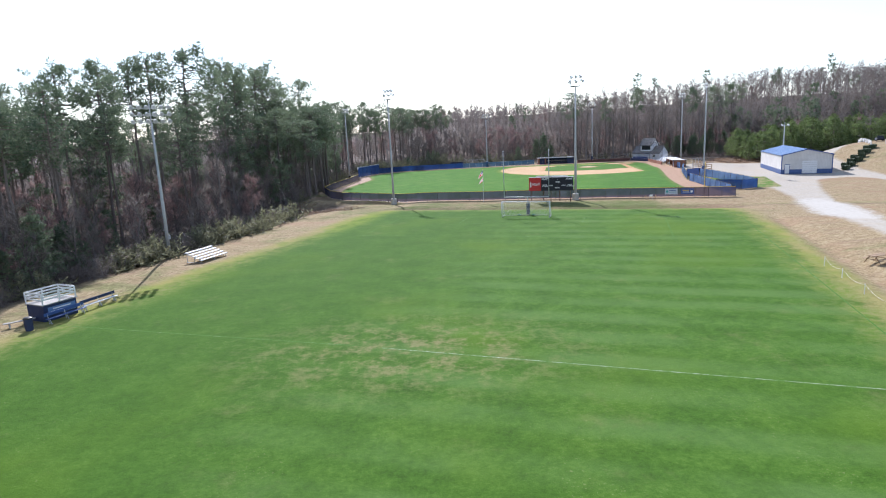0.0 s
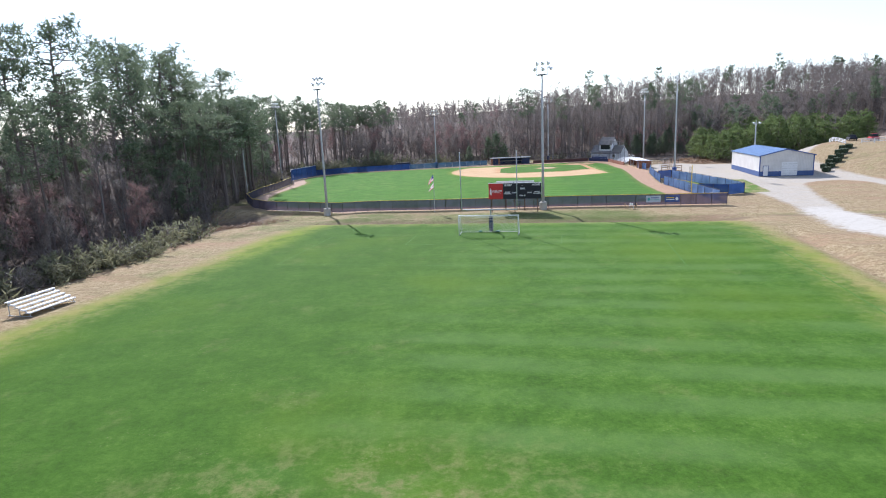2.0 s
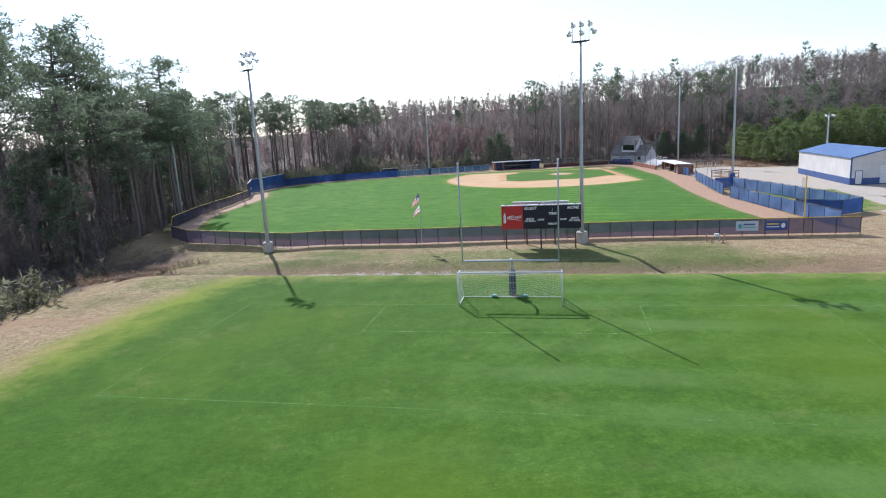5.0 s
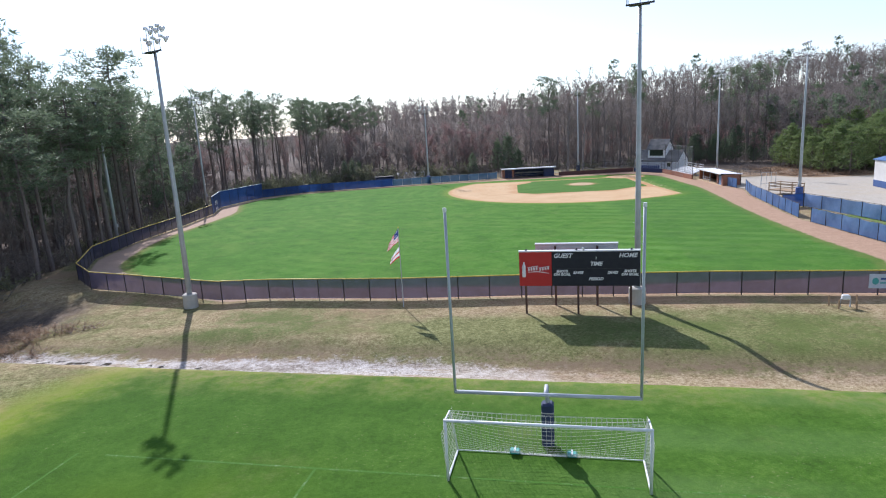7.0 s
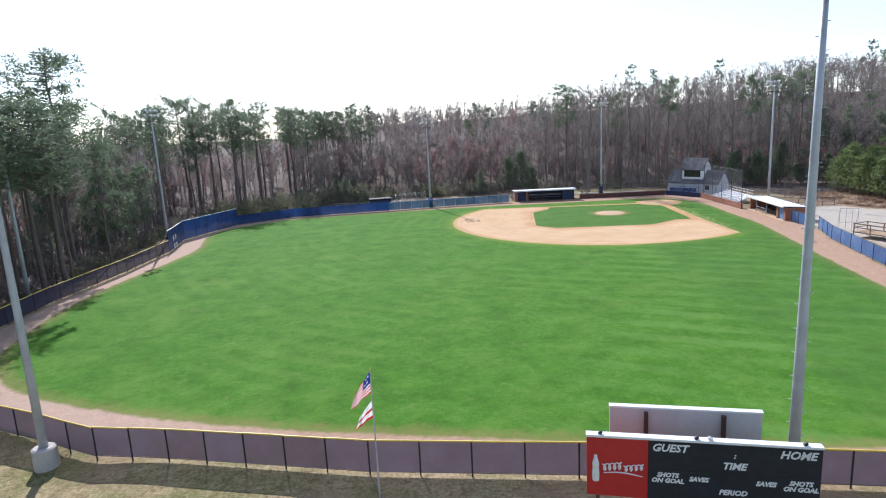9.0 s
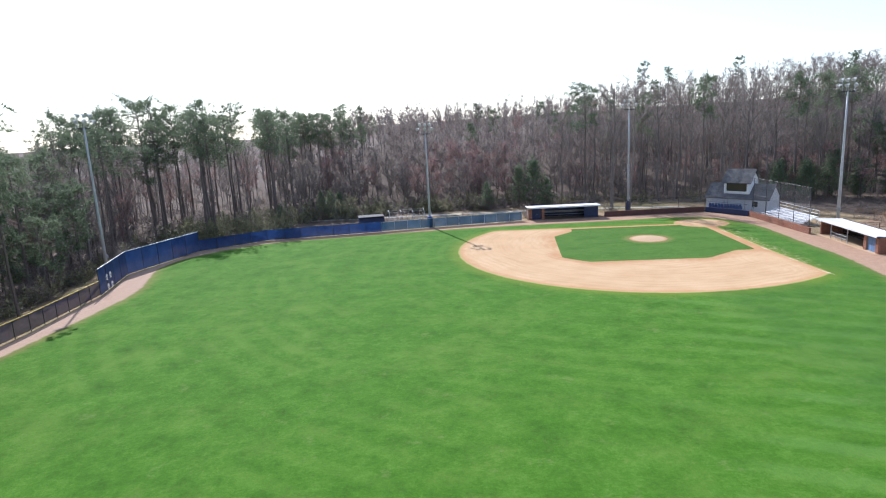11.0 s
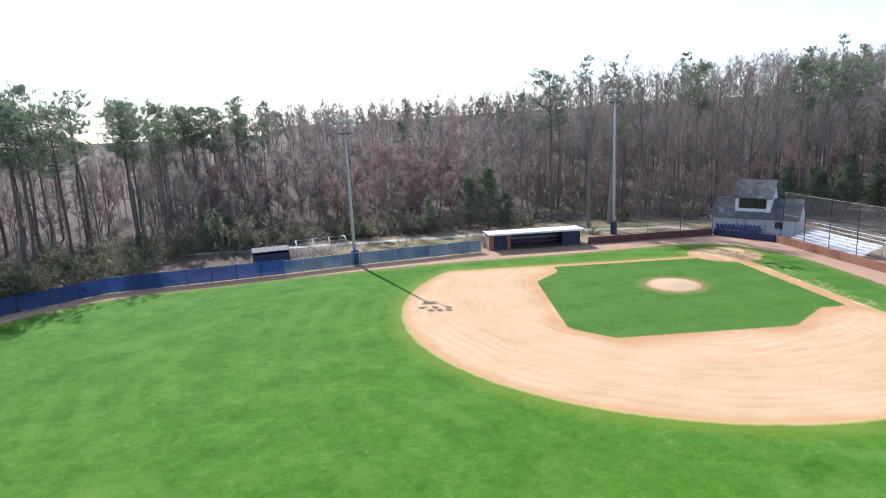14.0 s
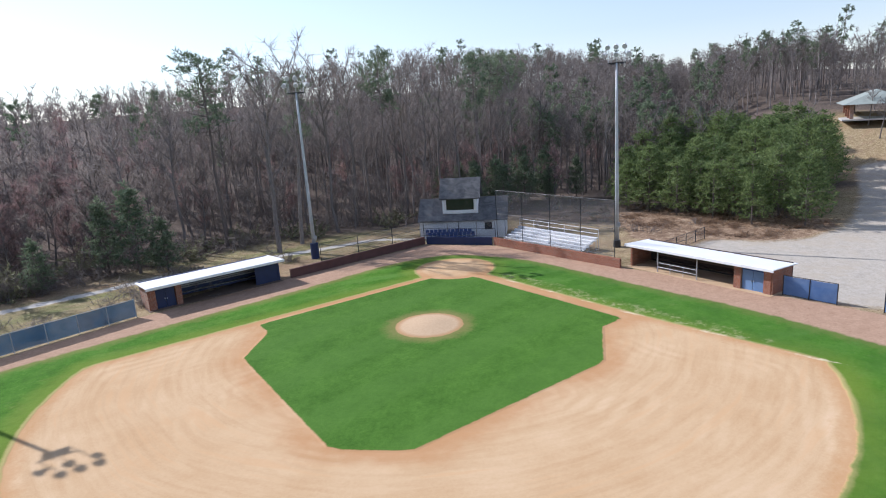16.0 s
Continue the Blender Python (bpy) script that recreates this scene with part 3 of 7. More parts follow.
# ---- materials of the things ----
def plain(name, a, b, rough=0.6, metal=0.0, scale=1.5, grain=14.0, bump=0.15, spec=None):
    """Paint, metal or concrete with stains and grain."""
    n = Nodes(name)
    w = n.local()
    t = n.math("ADD", n.math("MULTIPLY", n.noise(scale, 5, 0.6, w), 0.6), n.math("ADD", n.math("MULTIPLY", n.noise(grain, 4, 0.65, w), 0.3), n.math("MULTIPLY", n.each(), 0.1)))
    n.bump(n.noise(grain, 4, 0.65, w), bump, 0.01)
    return n.done(n.ramp(t, [(0.3, a), (0.7, b)]), n.span(n.noise(scale * 2, 3, 0.5, w), 0.2, 0.8, rough - 0.08, rough + 0.1), metal, spec)


def cloth(name, a, b, through, see=0.0, scale=0.7):
    """Woven windscreen: daylight glows through it, and some holes let it be seen through."""
    n = Nodes(name)
    w = n.place()
    t = n.math("ADD", n.math("MULTIPLY", n.noise(scale, 5, 0.62, w), 0.75), n.math("MULTIPLY", n.each(), 0.25))
    col = n.ramp(t, [(0.3, a), (0.7, b)])
    n.bump(n.noise(3.0, 3, 0.6, w), 0.5, 0.05)
    n.done(col, 0.65, 0.0, 0.3)
    glow = n.tree.nodes.new("ShaderNodeBsdfTranslucent")
    n.put(glow.inputs[0], col)
    one = n.tree.nodes.new("ShaderNodeMixShader")
    one.inputs[0].default_value = through
    n.tree.links.new(n.shader.outputs[0], one.inputs[1]), n.tree.links.new(glow.outputs[0], one.inputs[2])
    clear = n.tree.nodes.new("ShaderNodeBsdfTransparent")
    two = n.tree.nodes.new("ShaderNodeMixShader")
    two.inputs[0].default_value = see
    n.tree.links.new(one.outputs[0], two.inputs[1]), n.tree.links.new(clear.outputs[0], two.inputs[2])
    n.tree.links.new(two.outputs[0], n.out.inputs[0])
    return n.mat


def brick_material():
    n = Nodes("red_brick")
    t = n.tree.nodes.new("ShaderNodeTexBrick")
    n.put(t.inputs["Vector"], n.stretch(n.local(), (1, 1, 1)))
    w = n.tree.nodes.new("ShaderNodeMapping")
    w.inputs["Rotation"].default_value = (math.pi / 2, 0, 0)
    n.put(w.inputs["Vector"], n.local()), n.put(t.inputs["Vector"], w.outputs[0])
    for key, c in (("Color1", (0.24, 0.085, 0.05)), ("Color2", (0.33, 0.13, 0.075)), ("Mortar", (0.36, 0.30, 0.25))):
        t.inputs[key].default_value = (*c, 1)
    for key, c in (("Scale", 1.0), ("Mortar Size", 0.008), ("Brick Width", 0.21), ("Row Height", 0.075)):
        t.inputs[key].default_value = c
    col = n.mix(n.span(n.noise(1.2, 5, 0.6, n.local()), 0.4, 0.75, 0, 0.45), t.outputs[0], (0.17, 0.075, 0.05))
    n.bump(t.outputs["Fac"], 0.4, -0.01)
    return n.done(col, 0.88, 0, 0.2)


def shingle_material():
    n = Nodes("grey_shingles")
    w = n.local()
    rows = n.tree.nodes.new("ShaderNodeTexBrick")
    n.put(rows.inputs["Vector"], w)
    for key, c in (("Color1", (0.10, 0.10, 0.105)), ("Color2", (0.17, 0.165, 0.165)), ("Mortar", (0.06, 0.06, 0.06))):
        rows.inputs[key].default_value = (*c, 1)
    for key, c in (("Scale", 1.0), ("Mortar Size", 0.012), ("Brick Width", 0.3), ("Row Height", 0.14)):
        rows.inputs[key].default_value = c
    col = n.mix(n.span(n.noise(0.9, 5, 0.65, w), 0.42, 0.7, 0, 0.55), rows.outputs[0], (0.24, 0.235, 0.23))
    n.bump(rows.outputs["Fac"], 0.5, -0.01)
    return n.done(col, 0.85, 0, 0.25)


def ribbed(name, a, b, along=0, rough=0.45, metal=0.0, gap=0.3):
    """Ribbed sheet metal."""
    n = Nodes(name)
    w = n.local()
    sep = n.tree.nodes.new("ShaderNodeSeparateXYZ")
    n.put(sep.inputs[0], w)
    rib = n.span(n.math("SINE", n.math("MULTIPLY", sep.outputs[along], 6.283 / gap)), 0.55, 0.95)
    col = n.ramp(n.math("ADD", n.math("MULTIPLY", n.noise(0.5, 5, 0.6, w), 0.8), n.math("MULTIPLY", rib, 0.15)), [(0.3, a), (0.7, b)])
    n.bump(rib, 0.8, 0.03)
    return n.done(col, rough, metal)


STEEL = plain("galvanised_steel", (0.34, 0.36, 0.38), (0.54, 0.56, 0.58), 0.5, 0.2)
DARK_STEEL = plain("dark_steel", (0.02, 0.02, 0.022), (0.05, 0.05, 0.055), 0.5, 0.3)
ALUMINIUM = plain("brushed_aluminium", (0.78, 0.79, 0.80), (0.90, 0.90, 0.90), 0.42, 0.1)
CONCRETE = plain("concrete", (0.36, 0.34, 0.30), (0.55, 0.52, 0.47), 0.9, 0, 1.2, 20, 0.4)
WHITE = plain("white_paint", (0.68, 0.68, 0.67), (0.82, 0.82, 0.81), 0.5)
YELLOW = plain("yellow_cap", (0.66, 0.44, 0.05), (0.82, 0.60, 0.10), 0.5)
BROWN = plain("brown_post", (0.06, 0.03, 0.022), (0.11, 0.06, 0.045), 0.6)
BLACK = plain("black_board", (0.008, 0.010, 0.016), (0.016, 0.018, 0.026), 0.7)
RED = plain("red_panel", (0.42, 0.012, 0.015), (0.52, 0.02, 0.022), 0.4)
NAVY = plain("navy_pad", (0.012, 0.02, 0.06), (0.025, 0.04, 0.11), 0.6)
BLUE = plain("blue_paint", (0.02, 0.055, 0.20), (0.045, 0.10, 0.30), 0.5)
PALE_BLUE = plain("pale_blue_door", (0.10, 0.19, 0.36), (0.16, 0.27, 0.46), 0.5)
TIMBER = plain("weathered_timber", (0.28, 0.18, 0.10), (0.48, 0.34, 0.21), 0.8, 0, 2.0, 30, 0.5)
GREY_WOOD = plain("grey_board", (0.28, 0.26, 0.24), (0.46, 0.44, 0.41), 0.8, 0, 2.0, 30, 0.5)
TEAL = plain("teal_bag", (0.05, 0.28, 0.25), (0.09, 0.40, 0.36), 0.7)
NET = plain("net_cord", (0.55, 0.53, 0.46), (0.72, 0.70, 0.62), 0.8)
GLASS = plain("dark_window", (0.015, 0.018, 0.02), (0.03, 0.034, 0.036), 0.12)
LENS = plain("lamp_lens", (0.38, 0.40, 0.42), (0.56, 0.58, 0.60), 0.2)
SIDING = plain("pale_siding", (0.68, 0.70, 0.73), (0.82, 0.84, 0.86), 0.7, 0, 0.8, 10)
ROOF_WHITE = plain("white_roof_sheet", (0.72, 0.72, 0.72), (0.85, 0.85, 0.85), 0.55, 0, 0.6, 8)
DEEP_BROWN = plain("deep_brown", (0.10, 0.07, 0.05), (0.19, 0.13, 0.095), 0.95, 0, 1.0, 12, 0.5)
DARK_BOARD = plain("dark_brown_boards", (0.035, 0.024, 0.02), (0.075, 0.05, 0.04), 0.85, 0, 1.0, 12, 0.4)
BRICK = brick_material()
SHINGLE = shingle_material()
SHED_WALL = ribbed("tan_ribbed_wall", (0.58, 0.56, 0.53), (0.74, 0.72, 0.69))
SHED_BLUE = ribbed("blue_ribbed_wainscot", (0.035, 0.08, 0.22), (0.06, 0.12, 0.30))
SHED_ROOF = ribbed("blue_ribbed_roof", (0.055, 0.125, 0.28), (0.095, 0.19, 0.37), 1, 0.35)
SCREEN_NAVY = cloth("navy_windscreen", (0.036, 0.034, 0.064), (0.070, 0.064, 0.112), 0.3, 0.12)
# blue darkened to suit the fence's shaded near side
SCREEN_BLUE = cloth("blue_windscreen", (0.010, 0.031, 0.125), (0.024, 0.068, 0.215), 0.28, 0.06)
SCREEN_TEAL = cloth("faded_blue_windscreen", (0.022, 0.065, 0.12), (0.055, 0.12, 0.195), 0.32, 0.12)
# paler copy of the blue screen, with sunlight put into its colour
SCREEN_SUNLIT = cloth("sunlit_blue_windscreen", (0.10, 0.19, 0.40), (0.20, 0.32, 0.55), 0.55, 0.05)
CHAIN = cloth("chain_link", (0.10, 0.10, 0.10), (0.22, 0.22, 0.22), 0.2, 0.86)


# ---- fences ----
def screen_mesh(seed, material, sag):
    """A billowing unit panel of windscreen, one metre by one metre."""
    r = random.Random(seed)
    nx, nz = 9, 5
    g = Geo()
    for face in (0, 1):
        pts = []
        for k in range(nz):
            for i in range(nx):
                fx, fz = i / (nx - 1), k / (nz - 1)
                belly = math.sin(math.pi * fx) * math.sin(math.pi * (0.15 + 0.8 * fz)) * r.uniform(0.3, 1) * sag
                pts.append((fx, belly + face * 0.012, fz - (0.03 * math.sin(math.pi * fx) * (k == nz - 1)) * sag * 6))
        fs = [(k * nx + i, k * nx + i + 1, (k + 1) * nx + i + 1, (k + 1) * nx + i) for k in range(nz - 1) for i in range(nx - 1)]
        if face == 0:
            g.add(pts, fs)
    return g.mesh("windscreen", material, smooth=True)


def fence(name, label, pts, tall, screen, gap=0.14, bay=3.0, cap=None, post_mat=DARK_STEEL, sag=0.10, z=None):
    """Posts, rails and windscreen panels along a line."""
    top = thing(name, label, "fence")
    panels = [screen_mesh(k, screen, sag) for k in range(4)]
    post = Geo().tube([(0, 0, -0.3), (0, 0, 1)], 0.042, 6).mesh("post", post_mat)
    rail = Geo().tube([(0, 0, 0), (1, 0, 0)], 0.03 if not cap else 0.045, 6).mesh("rail", cap or post_mat)
    low = Geo().tube([(0, 0, 0), (1, 0, 0)], 0.018, 5).mesh("bottom_wire", post_mat)
    r = random.Random(len(pts))
    # the rail glides over small dips of the ground
    level = lambda x, y: sum(ground_at(x + 2.0 * math.cos(a), y + 2.0 * math.sin(a)) for a in (0, 1.57, 3.14, 4.71)) / 4 if z is None else z
    for (ax, ay), (bx, by) in zip(pts, pts[1:]):
        d = math.hypot(bx - ax, by - ay)
        n = max(1, round(d / bay))
        turn = math.degrees(math.atan2(by - ay, bx - ax))
        for i in range(n + ((bx, by) == tuple(pts[-1]))):
            x, y = ax + (bx - ax) * i / n, ay + (by - ay) * i / n
            gz = level(x, y)
            part("post", post, None, top, "", pose(x, y, gz) @ Matrix.Diagonal((1, 1, tall, 1)))
            if i < n:
                lean = Matrix.Identity(4)
                lean[2][0] = (level(ax + (bx - ax) * (i + 1) / n, ay + (by - ay) * (i + 1) / n) - gz) / (d / n)
                base = pose(x, y, gz, r.uniform(-0.6, 0.6), 0, turn) @ lean
                part("windscreen", panels[r.randrange(4)], None, top, "", base @ Matrix.Translation((0.0, 0, gap)) @ Matrix.Diagonal((d / n, r.choice((1, -1)), tall - gap - 0.03, 1)))
                part("rail", rail, None, top, "", base @ Matrix.Translation((0, 0, tall)) @ Matrix.Diagonal((d / n, 1, 1, 1)))
                part("bottom_wire", low, None, top, "", base @ Matrix.Translation((0, 0, gap - 0.02)) @ Matrix.Diagonal((d / n, 1, 1, 1)))
    return top


OUT = [Vector(p) for p in FENCE_OUT]
fence("outfield_fence", "dark navy windscreen fence with a yellow cap rail", [tuple(p) for p in OUT[:12]], 1.85, SCREEN_NAVY, 0.2, 2.3, YELLOW, sag=0.05)
left_fence = fence("left_field_fence", "tall deep-blue windscreen fence with a pale top rail and white emblems", [tuple(p) for p in OUT[11:]], 3.3, SCREEN_BLUE, 0.12, 3.2, ALUMINIUM, sag=0.06)
for x, y, z in ((-21.66, 180.5, 1.55), (-21.77, 181.75, 1.6), (-21.67, 180.6, 0.35), (-21.79, 181.95, 0.35)):
    mark = Geo()
    for lo, hi, r0 in ((0.05, 0.42, 0.36), (-0.12, 0.0, 0.40), (-0.34, -0.18, 0.30)):
        steps_ = [k / 6 * 2 - 1 for k in range(7)]
        rim = [(k * r0, 0, lo + (hi - lo) * (1 - k * k) ** 0.5) for k in steps_]
        mark.add([(k * r0, 0, lo) for k in steps_] + rim + [(k * r0, 0.012, lo) for k in steps_] + [(a, 0.012, c) for a, b, c in rim],
                 [(i, i + 1, i + 8, i + 7) for i in range(6)] + [(i + 15, i + 14, i + 21, i + 22) for i in range(6)])
    part("emblem", mark, WHITE, left_fence, "white round emblem", pose(x, y, z, 0, 0, 95))
fence("foul_line_fence", "blue windscreen fence along the foul ground", FENCE_LEFT[:3], 1.9, SCREEN_BLUE, 0.12, 3.0, sag=0.06)
fence("foul_line_fence", "faded blue windscreen fence beside the dugout", FENCE_LEFT[2:], 1.75, SCREEN_TEAL, 0.15, 2.3, post_mat=STEEL, sag=0.09)
fence("side_fence", "sunlit blue windscreen fence along the track", [(73.1, 170.4), (72.5, 166.5)], 1.7, SCREEN_SUNLIT, 0.1, 2.3)
fence("side_fence", "sunlit blue windscreen fence along the track", [(72.3, 163.5), (68.8, 156.5), (63.6, 142.0), (61.0, 134.4)], 1.8, SCREEN_SUNLIT, 0.1, 3.0)
fence("bullpen_fence", "sagging sunlit blue tarpaulin fence round the bullpen", [(60.2, 131.2), (58.6, 119.5), (56.4, 104.0)], 1.8, SCREEN_SUNLIT, 0.1, 3.2, sag=0.22)
fence("bullpen_fence", "sagging blue tarpaulin fence round the bullpen", [(67.4, 142.2), (67.4, 132.0), (66.6, 119.5), (65.3, 111.4)], 1.9, SCREEN_SUNLIT, 0.1, 3.2, sag=0.22)
fence("bullpen_fence", "deep blue windscreen across the far end of the bullpen", [(64.2, 142.2), (67.3, 142.2)], 1.9, SCREEN_BLUE, 0.1, 3.2)
fence("bullpen_fence", "deep blue windscreen end of the bullpen", [(65.3, 111.4), (61.6, 110.2), (58.0, 113.5)], 1.9, SCREEN_BLUE, 0.1, 2.6)

# boards hung on the outfield fence
PALE_SHEET = plain("pale_banner_sheet", (0.42, 0.47, 0.52), (0.56, 0.60, 0.64), 0.6)
for k, (u, c, label) in enumerate(((10.6, PALE_SHEET, "pale advertising banner on the fence"), (13.4, BLUE, "blue advertising banner on the fence"))):
    b = thing("banner", label, "banner", on_pitch(u, 111.66, BALL + 0.55) @ Matrix.Diagonal((0.82, 1, 1, 1)))
    part("sheet", Geo().box((1.35, 0, 0.55), (2.7, 0.02, 1.05), bevel=0.004), c, b)
    mark = (TEAL, BLUE) if k == 0 else (YELLOW, WHITE)
    part("emblem", Geo().tube([(0.5 if k == 0 else 2.2, -0.014, 0.55), (0.5 if k == 0 else 2.2, -0.022, 0.55)], 0.26, 14), mark[0] if k == 0 else WHITE, b)
    part("print_bar", Geo().box((1.6 if k == 0 else 1.0, -0.016, 0.72), (1.4, 0.01, 0.14)), mark[1] if k == 0 else YELLOW, b)
    part("print_bar", Geo().box((1.6 if k == 0 else 1.0, -0.016, 0.42), (1.5, 0.01, 0.1)), mark[0] if k == 0 else WHITE, b)


# ---- lighting poles ----
def flood_lamp():
    g = Geo()
    g.tube([(0, 0, 0), (0, -0.10, -0.04), (0, -0.22, -0.10), (0, -0.34, -0.17)], [0.07, 0.12, 0.24, 0.28], 12)
    g.box((0, 0.12, 0.06), (0.2, 0.28, 0.2))
    return g.mesh("lamp", ALUMINIUM, True), Geo().tube([(0, -0.335, -0.168), (0, -0.352, -0.178)], [0.265, 0.25], 12).mesh("lens", LENS)


LAMP, LAMP_LENS = flood_lamp()
PEG = Geo().beam((-0.09, 0, 0), (0.09, 0, 0), 0.028).mesh("climbing_peg", STEEL)


def light_pole(x, y, top_z, face, base="concrete", rows=2, cols=3, wide=1.9, label="", low=None):
    """A tapered steel pole with a crossarm and floodlights that look towards face (degrees, 0 is -y)."""
    g0 = ground_at(x, y) if low is None else low
    ob = thing("light_pole", label or "tall galvanised steel pole with floodlights on a crossarm", "light pole", pose(x, y, g0, 0, 0, face), "lighting poles")
    h = top_z - g0
    part("shaft", Geo().tube([(0, 0, 0), (0, 0, h * 0.4), (0, 0, h * 0.75), (0, 0, h)], [0.24, 0.19, 0.145, 0.11], 12), STEEL, ob, smooth=True)
    for k in range(int((h - 4) / 0.5)):
        z = 3.5 + k * 0.5
        part("climbing_peg", PEG, None, ob, "", pose((0.27 - 0.007 * z) * (1 if k % 2 else -1), 0, z))
    part("service_box", Geo().box((0.22, -0.12, 2.6), (0.3, 0.2, 0.5), bevel=0.02), STEEL, ob)
    if base == "concrete":
        part("concrete_base", Geo().tube([(0, 0, -0.4), (0, 0, 1.15), (0, 0, 1.22)], [0.62, 0.6, 0.5], 18), CONCRETE, ob, "round grey concrete sleeve", smooth=False)
    elif base in ("pad", "dark_pad"):
        part("pad", Geo().tube([(0, 0, -0.2), (0, 0, 1.9), (0, 0, 1.96)], [0.5, 0.5, 0.42], 14), NAVY if base == "dark_pad" else BLUE, ob, "deep blue padding")
    else:
        part("footing", Geo().tube([(0, 0, -0.3), (0, 0, 0.75)], [0.42, 0.4], 14), DARK_STEEL, ob)
    if rows == 2:
        part("crossarm", Geo().box((0, 0, h), (wide, 0.12, 0.12), bevel=0.02), DARK_STEEL, ob)
        part("platform", Geo().box((0, 0.35, h - 0.12), (wide * 0.7, 0.7, 0.05), bevel=0.01), DARK_STEEL, ob)
        for s in (-1, 1):
            part("guard_post", Geo().tube([(s * wide * 0.34, 0.66, h - 0.1), (s * wide * 0.34, 0.66, h + 1.1)], 0.022, 6), STEEL, ob)
        for i in range(cols):
            px = (i / (cols - 1) - 0.5) * (wide - 0.15)
            part("stem", Geo().tube([(px, 0, h), (px, 0, h + 1.9)], 0.03, 6), STEEL, ob)
            for z in (0.95, 1.75):
                s = 0.0 if z > 1 else (i - 1) * 0.34
                lamp = part("lamp", LAMP, None, ob, "", pose(px + s, -0.1, h + z, 0, 0, s * 60))
                part("lens", LAMP_LENS, None, lamp)
                if s:
                    part("lamp_arm", Geo().tube([(px, 0, h + z), (px + s, 0, h + z)], 0.025, 6), STEEL, ob)
    else:
        for k in range(rows):
            part("crossarm", Geo().box((0, 0, h + k * 0.85), (wide, 0.1, 0.1), bevel=0.02), STEEL, ob)
            for i in range(cols):
                px = (i / (cols - 1) - 0.5) * (wide - 0.4)
                lamp = part("lamp", LAMP, None, ob, "", pose(px, -0.1, h + 0.22 + k * 0.85))
                part("lens", LAMP_LENS, None, lamp)
        part("mast", Geo().tube([(0, 0, h), (0, 0, h + rows * 0.85)], 0.07, 8), STEEL, ob)
    return ob


light_pole(-33.4, 69.6, 16.4, 35, "footing", rows=3, cols=6, wide=4.6, label="galvanised pole with three rows of floodlights above the brush")
light_pole(-7.35, 116.6, 20.2, 138)
light_pole(27.8, 106.2, 20.5, 145)
light_pole(21.0, 214.7, 16.6, -15, "pad", label="lighting pole with a deep blue padded foot at the fence")
light_pole(60.6, 218.4, 19.2, -25, "dark_pad")
light_pole(82.2, 189.9, 19.8, -70, "footing")
light_pole(71.1, 148.3, 20.3, -110, "pad")
light_pole(-28.4, 153.4, 19.0, 80, "footing")
light_pole(-26.4, 191.3, 19.8, 60, "footing")
light_pole(97.2, 157.9, 10.6, 10, "footing", rows=1, cols=2, wide=2.2, label="short lighting pole with two lamps behind the shed")


# ---- goal and goalposts on the pitch ----
def net_panel(corner, du, dv, nu, nv, sag, r=0.007, seg=8):
    """Cords between four corners, hanging a little."""
    g = Geo()
    c, du, dv = Vector(corner), Vector(du), Vector(dv)
    n = du.cross(dv).normalized()

    def at(a, b):
        return c + du * a + dv * b + (n * 0.3 + Vector((0, 0, -1))) * sag * math.sin(math.pi * a) * math.sin(math.pi * min(1, b * 0.9 + 0.05))

    for i in range(nu + 1):
        g.tube([at(i / nu, k / seg) for k in range(seg + 1)], r, 3, caps=False)
    for j in range(nv + 1):
        g.tube([at(k / seg, j / nv) for k in range(seg + 1)], r, 3, caps=False)
    return g


goal = thing("soccer_goal", "white-framed soccer goal with a sagging cord net", "soccer goal", on_pitch(-14.85, 85.1, 0))
W_, H_, DT, DB = 7.32, 2.44, 0.9, 2.1
for x in (0, W_):
    part("goalpost", Geo().tube([(x, 0, 0), (x, 0, H_)], 0.06, 10), WHITE, goal, smooth=True)
    part("side_brace", Geo().tube([(x, 0, H_), (x, DT, H_ - 0.05), (x, DB, 0.06)], 0.035, 8), WHITE, goal)
    part("ground_bar", Geo().tube([(x, 0, 0.05), (x, DB, 0.05)], 0.04, 8), WHITE, goal)
part("crossbar", Geo().tube([(-0.06, 0, H_), (W_ + 0.06, 0, H_)], 0.06, 10), WHITE, goal, smooth=True)
part("back_bar", Geo().tube([(0, DB, 0.05), (W_, DB, 0.05)], 0.025, 8), WHITE, goal)
part("net", net_panel((0, DB, 0.08), (W_, 0, 0), (0, DT - DB, H_ - 0.12), 40, 15, 0.42), NET, goal, "pale sagging cord net")
part("net", net_panel((0, 0, H_), (W_, 0, 0), (0, DT, -0.04), 40, 5, 0.45), NET, goal, "pale sagging cord net")
for x in (0, W_):
    part("net", net_panel((x, 0, 0.05), (0, DB, 0), (0, (DT - DB) * 0.6, H_ - 0.2), 9, 13, 0.05), NET, goal, "pale sagging cord net")
for x in (2.35, 4.6):
    bag = thing("sandbag", "teal sandbag lying on the goal's back bar", "sandbag", on_pitch(-14.85 + x, 85.1 + DB, 0.0))
    part("bag", Geo().box((0, 0, 0.14), (0.42, 0.34, 0.16), bevel=0.05), TEAL, bag)
    part("strap", Geo().box((0, 0, 0.225), (0.06, 0.36, 0.02)), WHITE, bag)

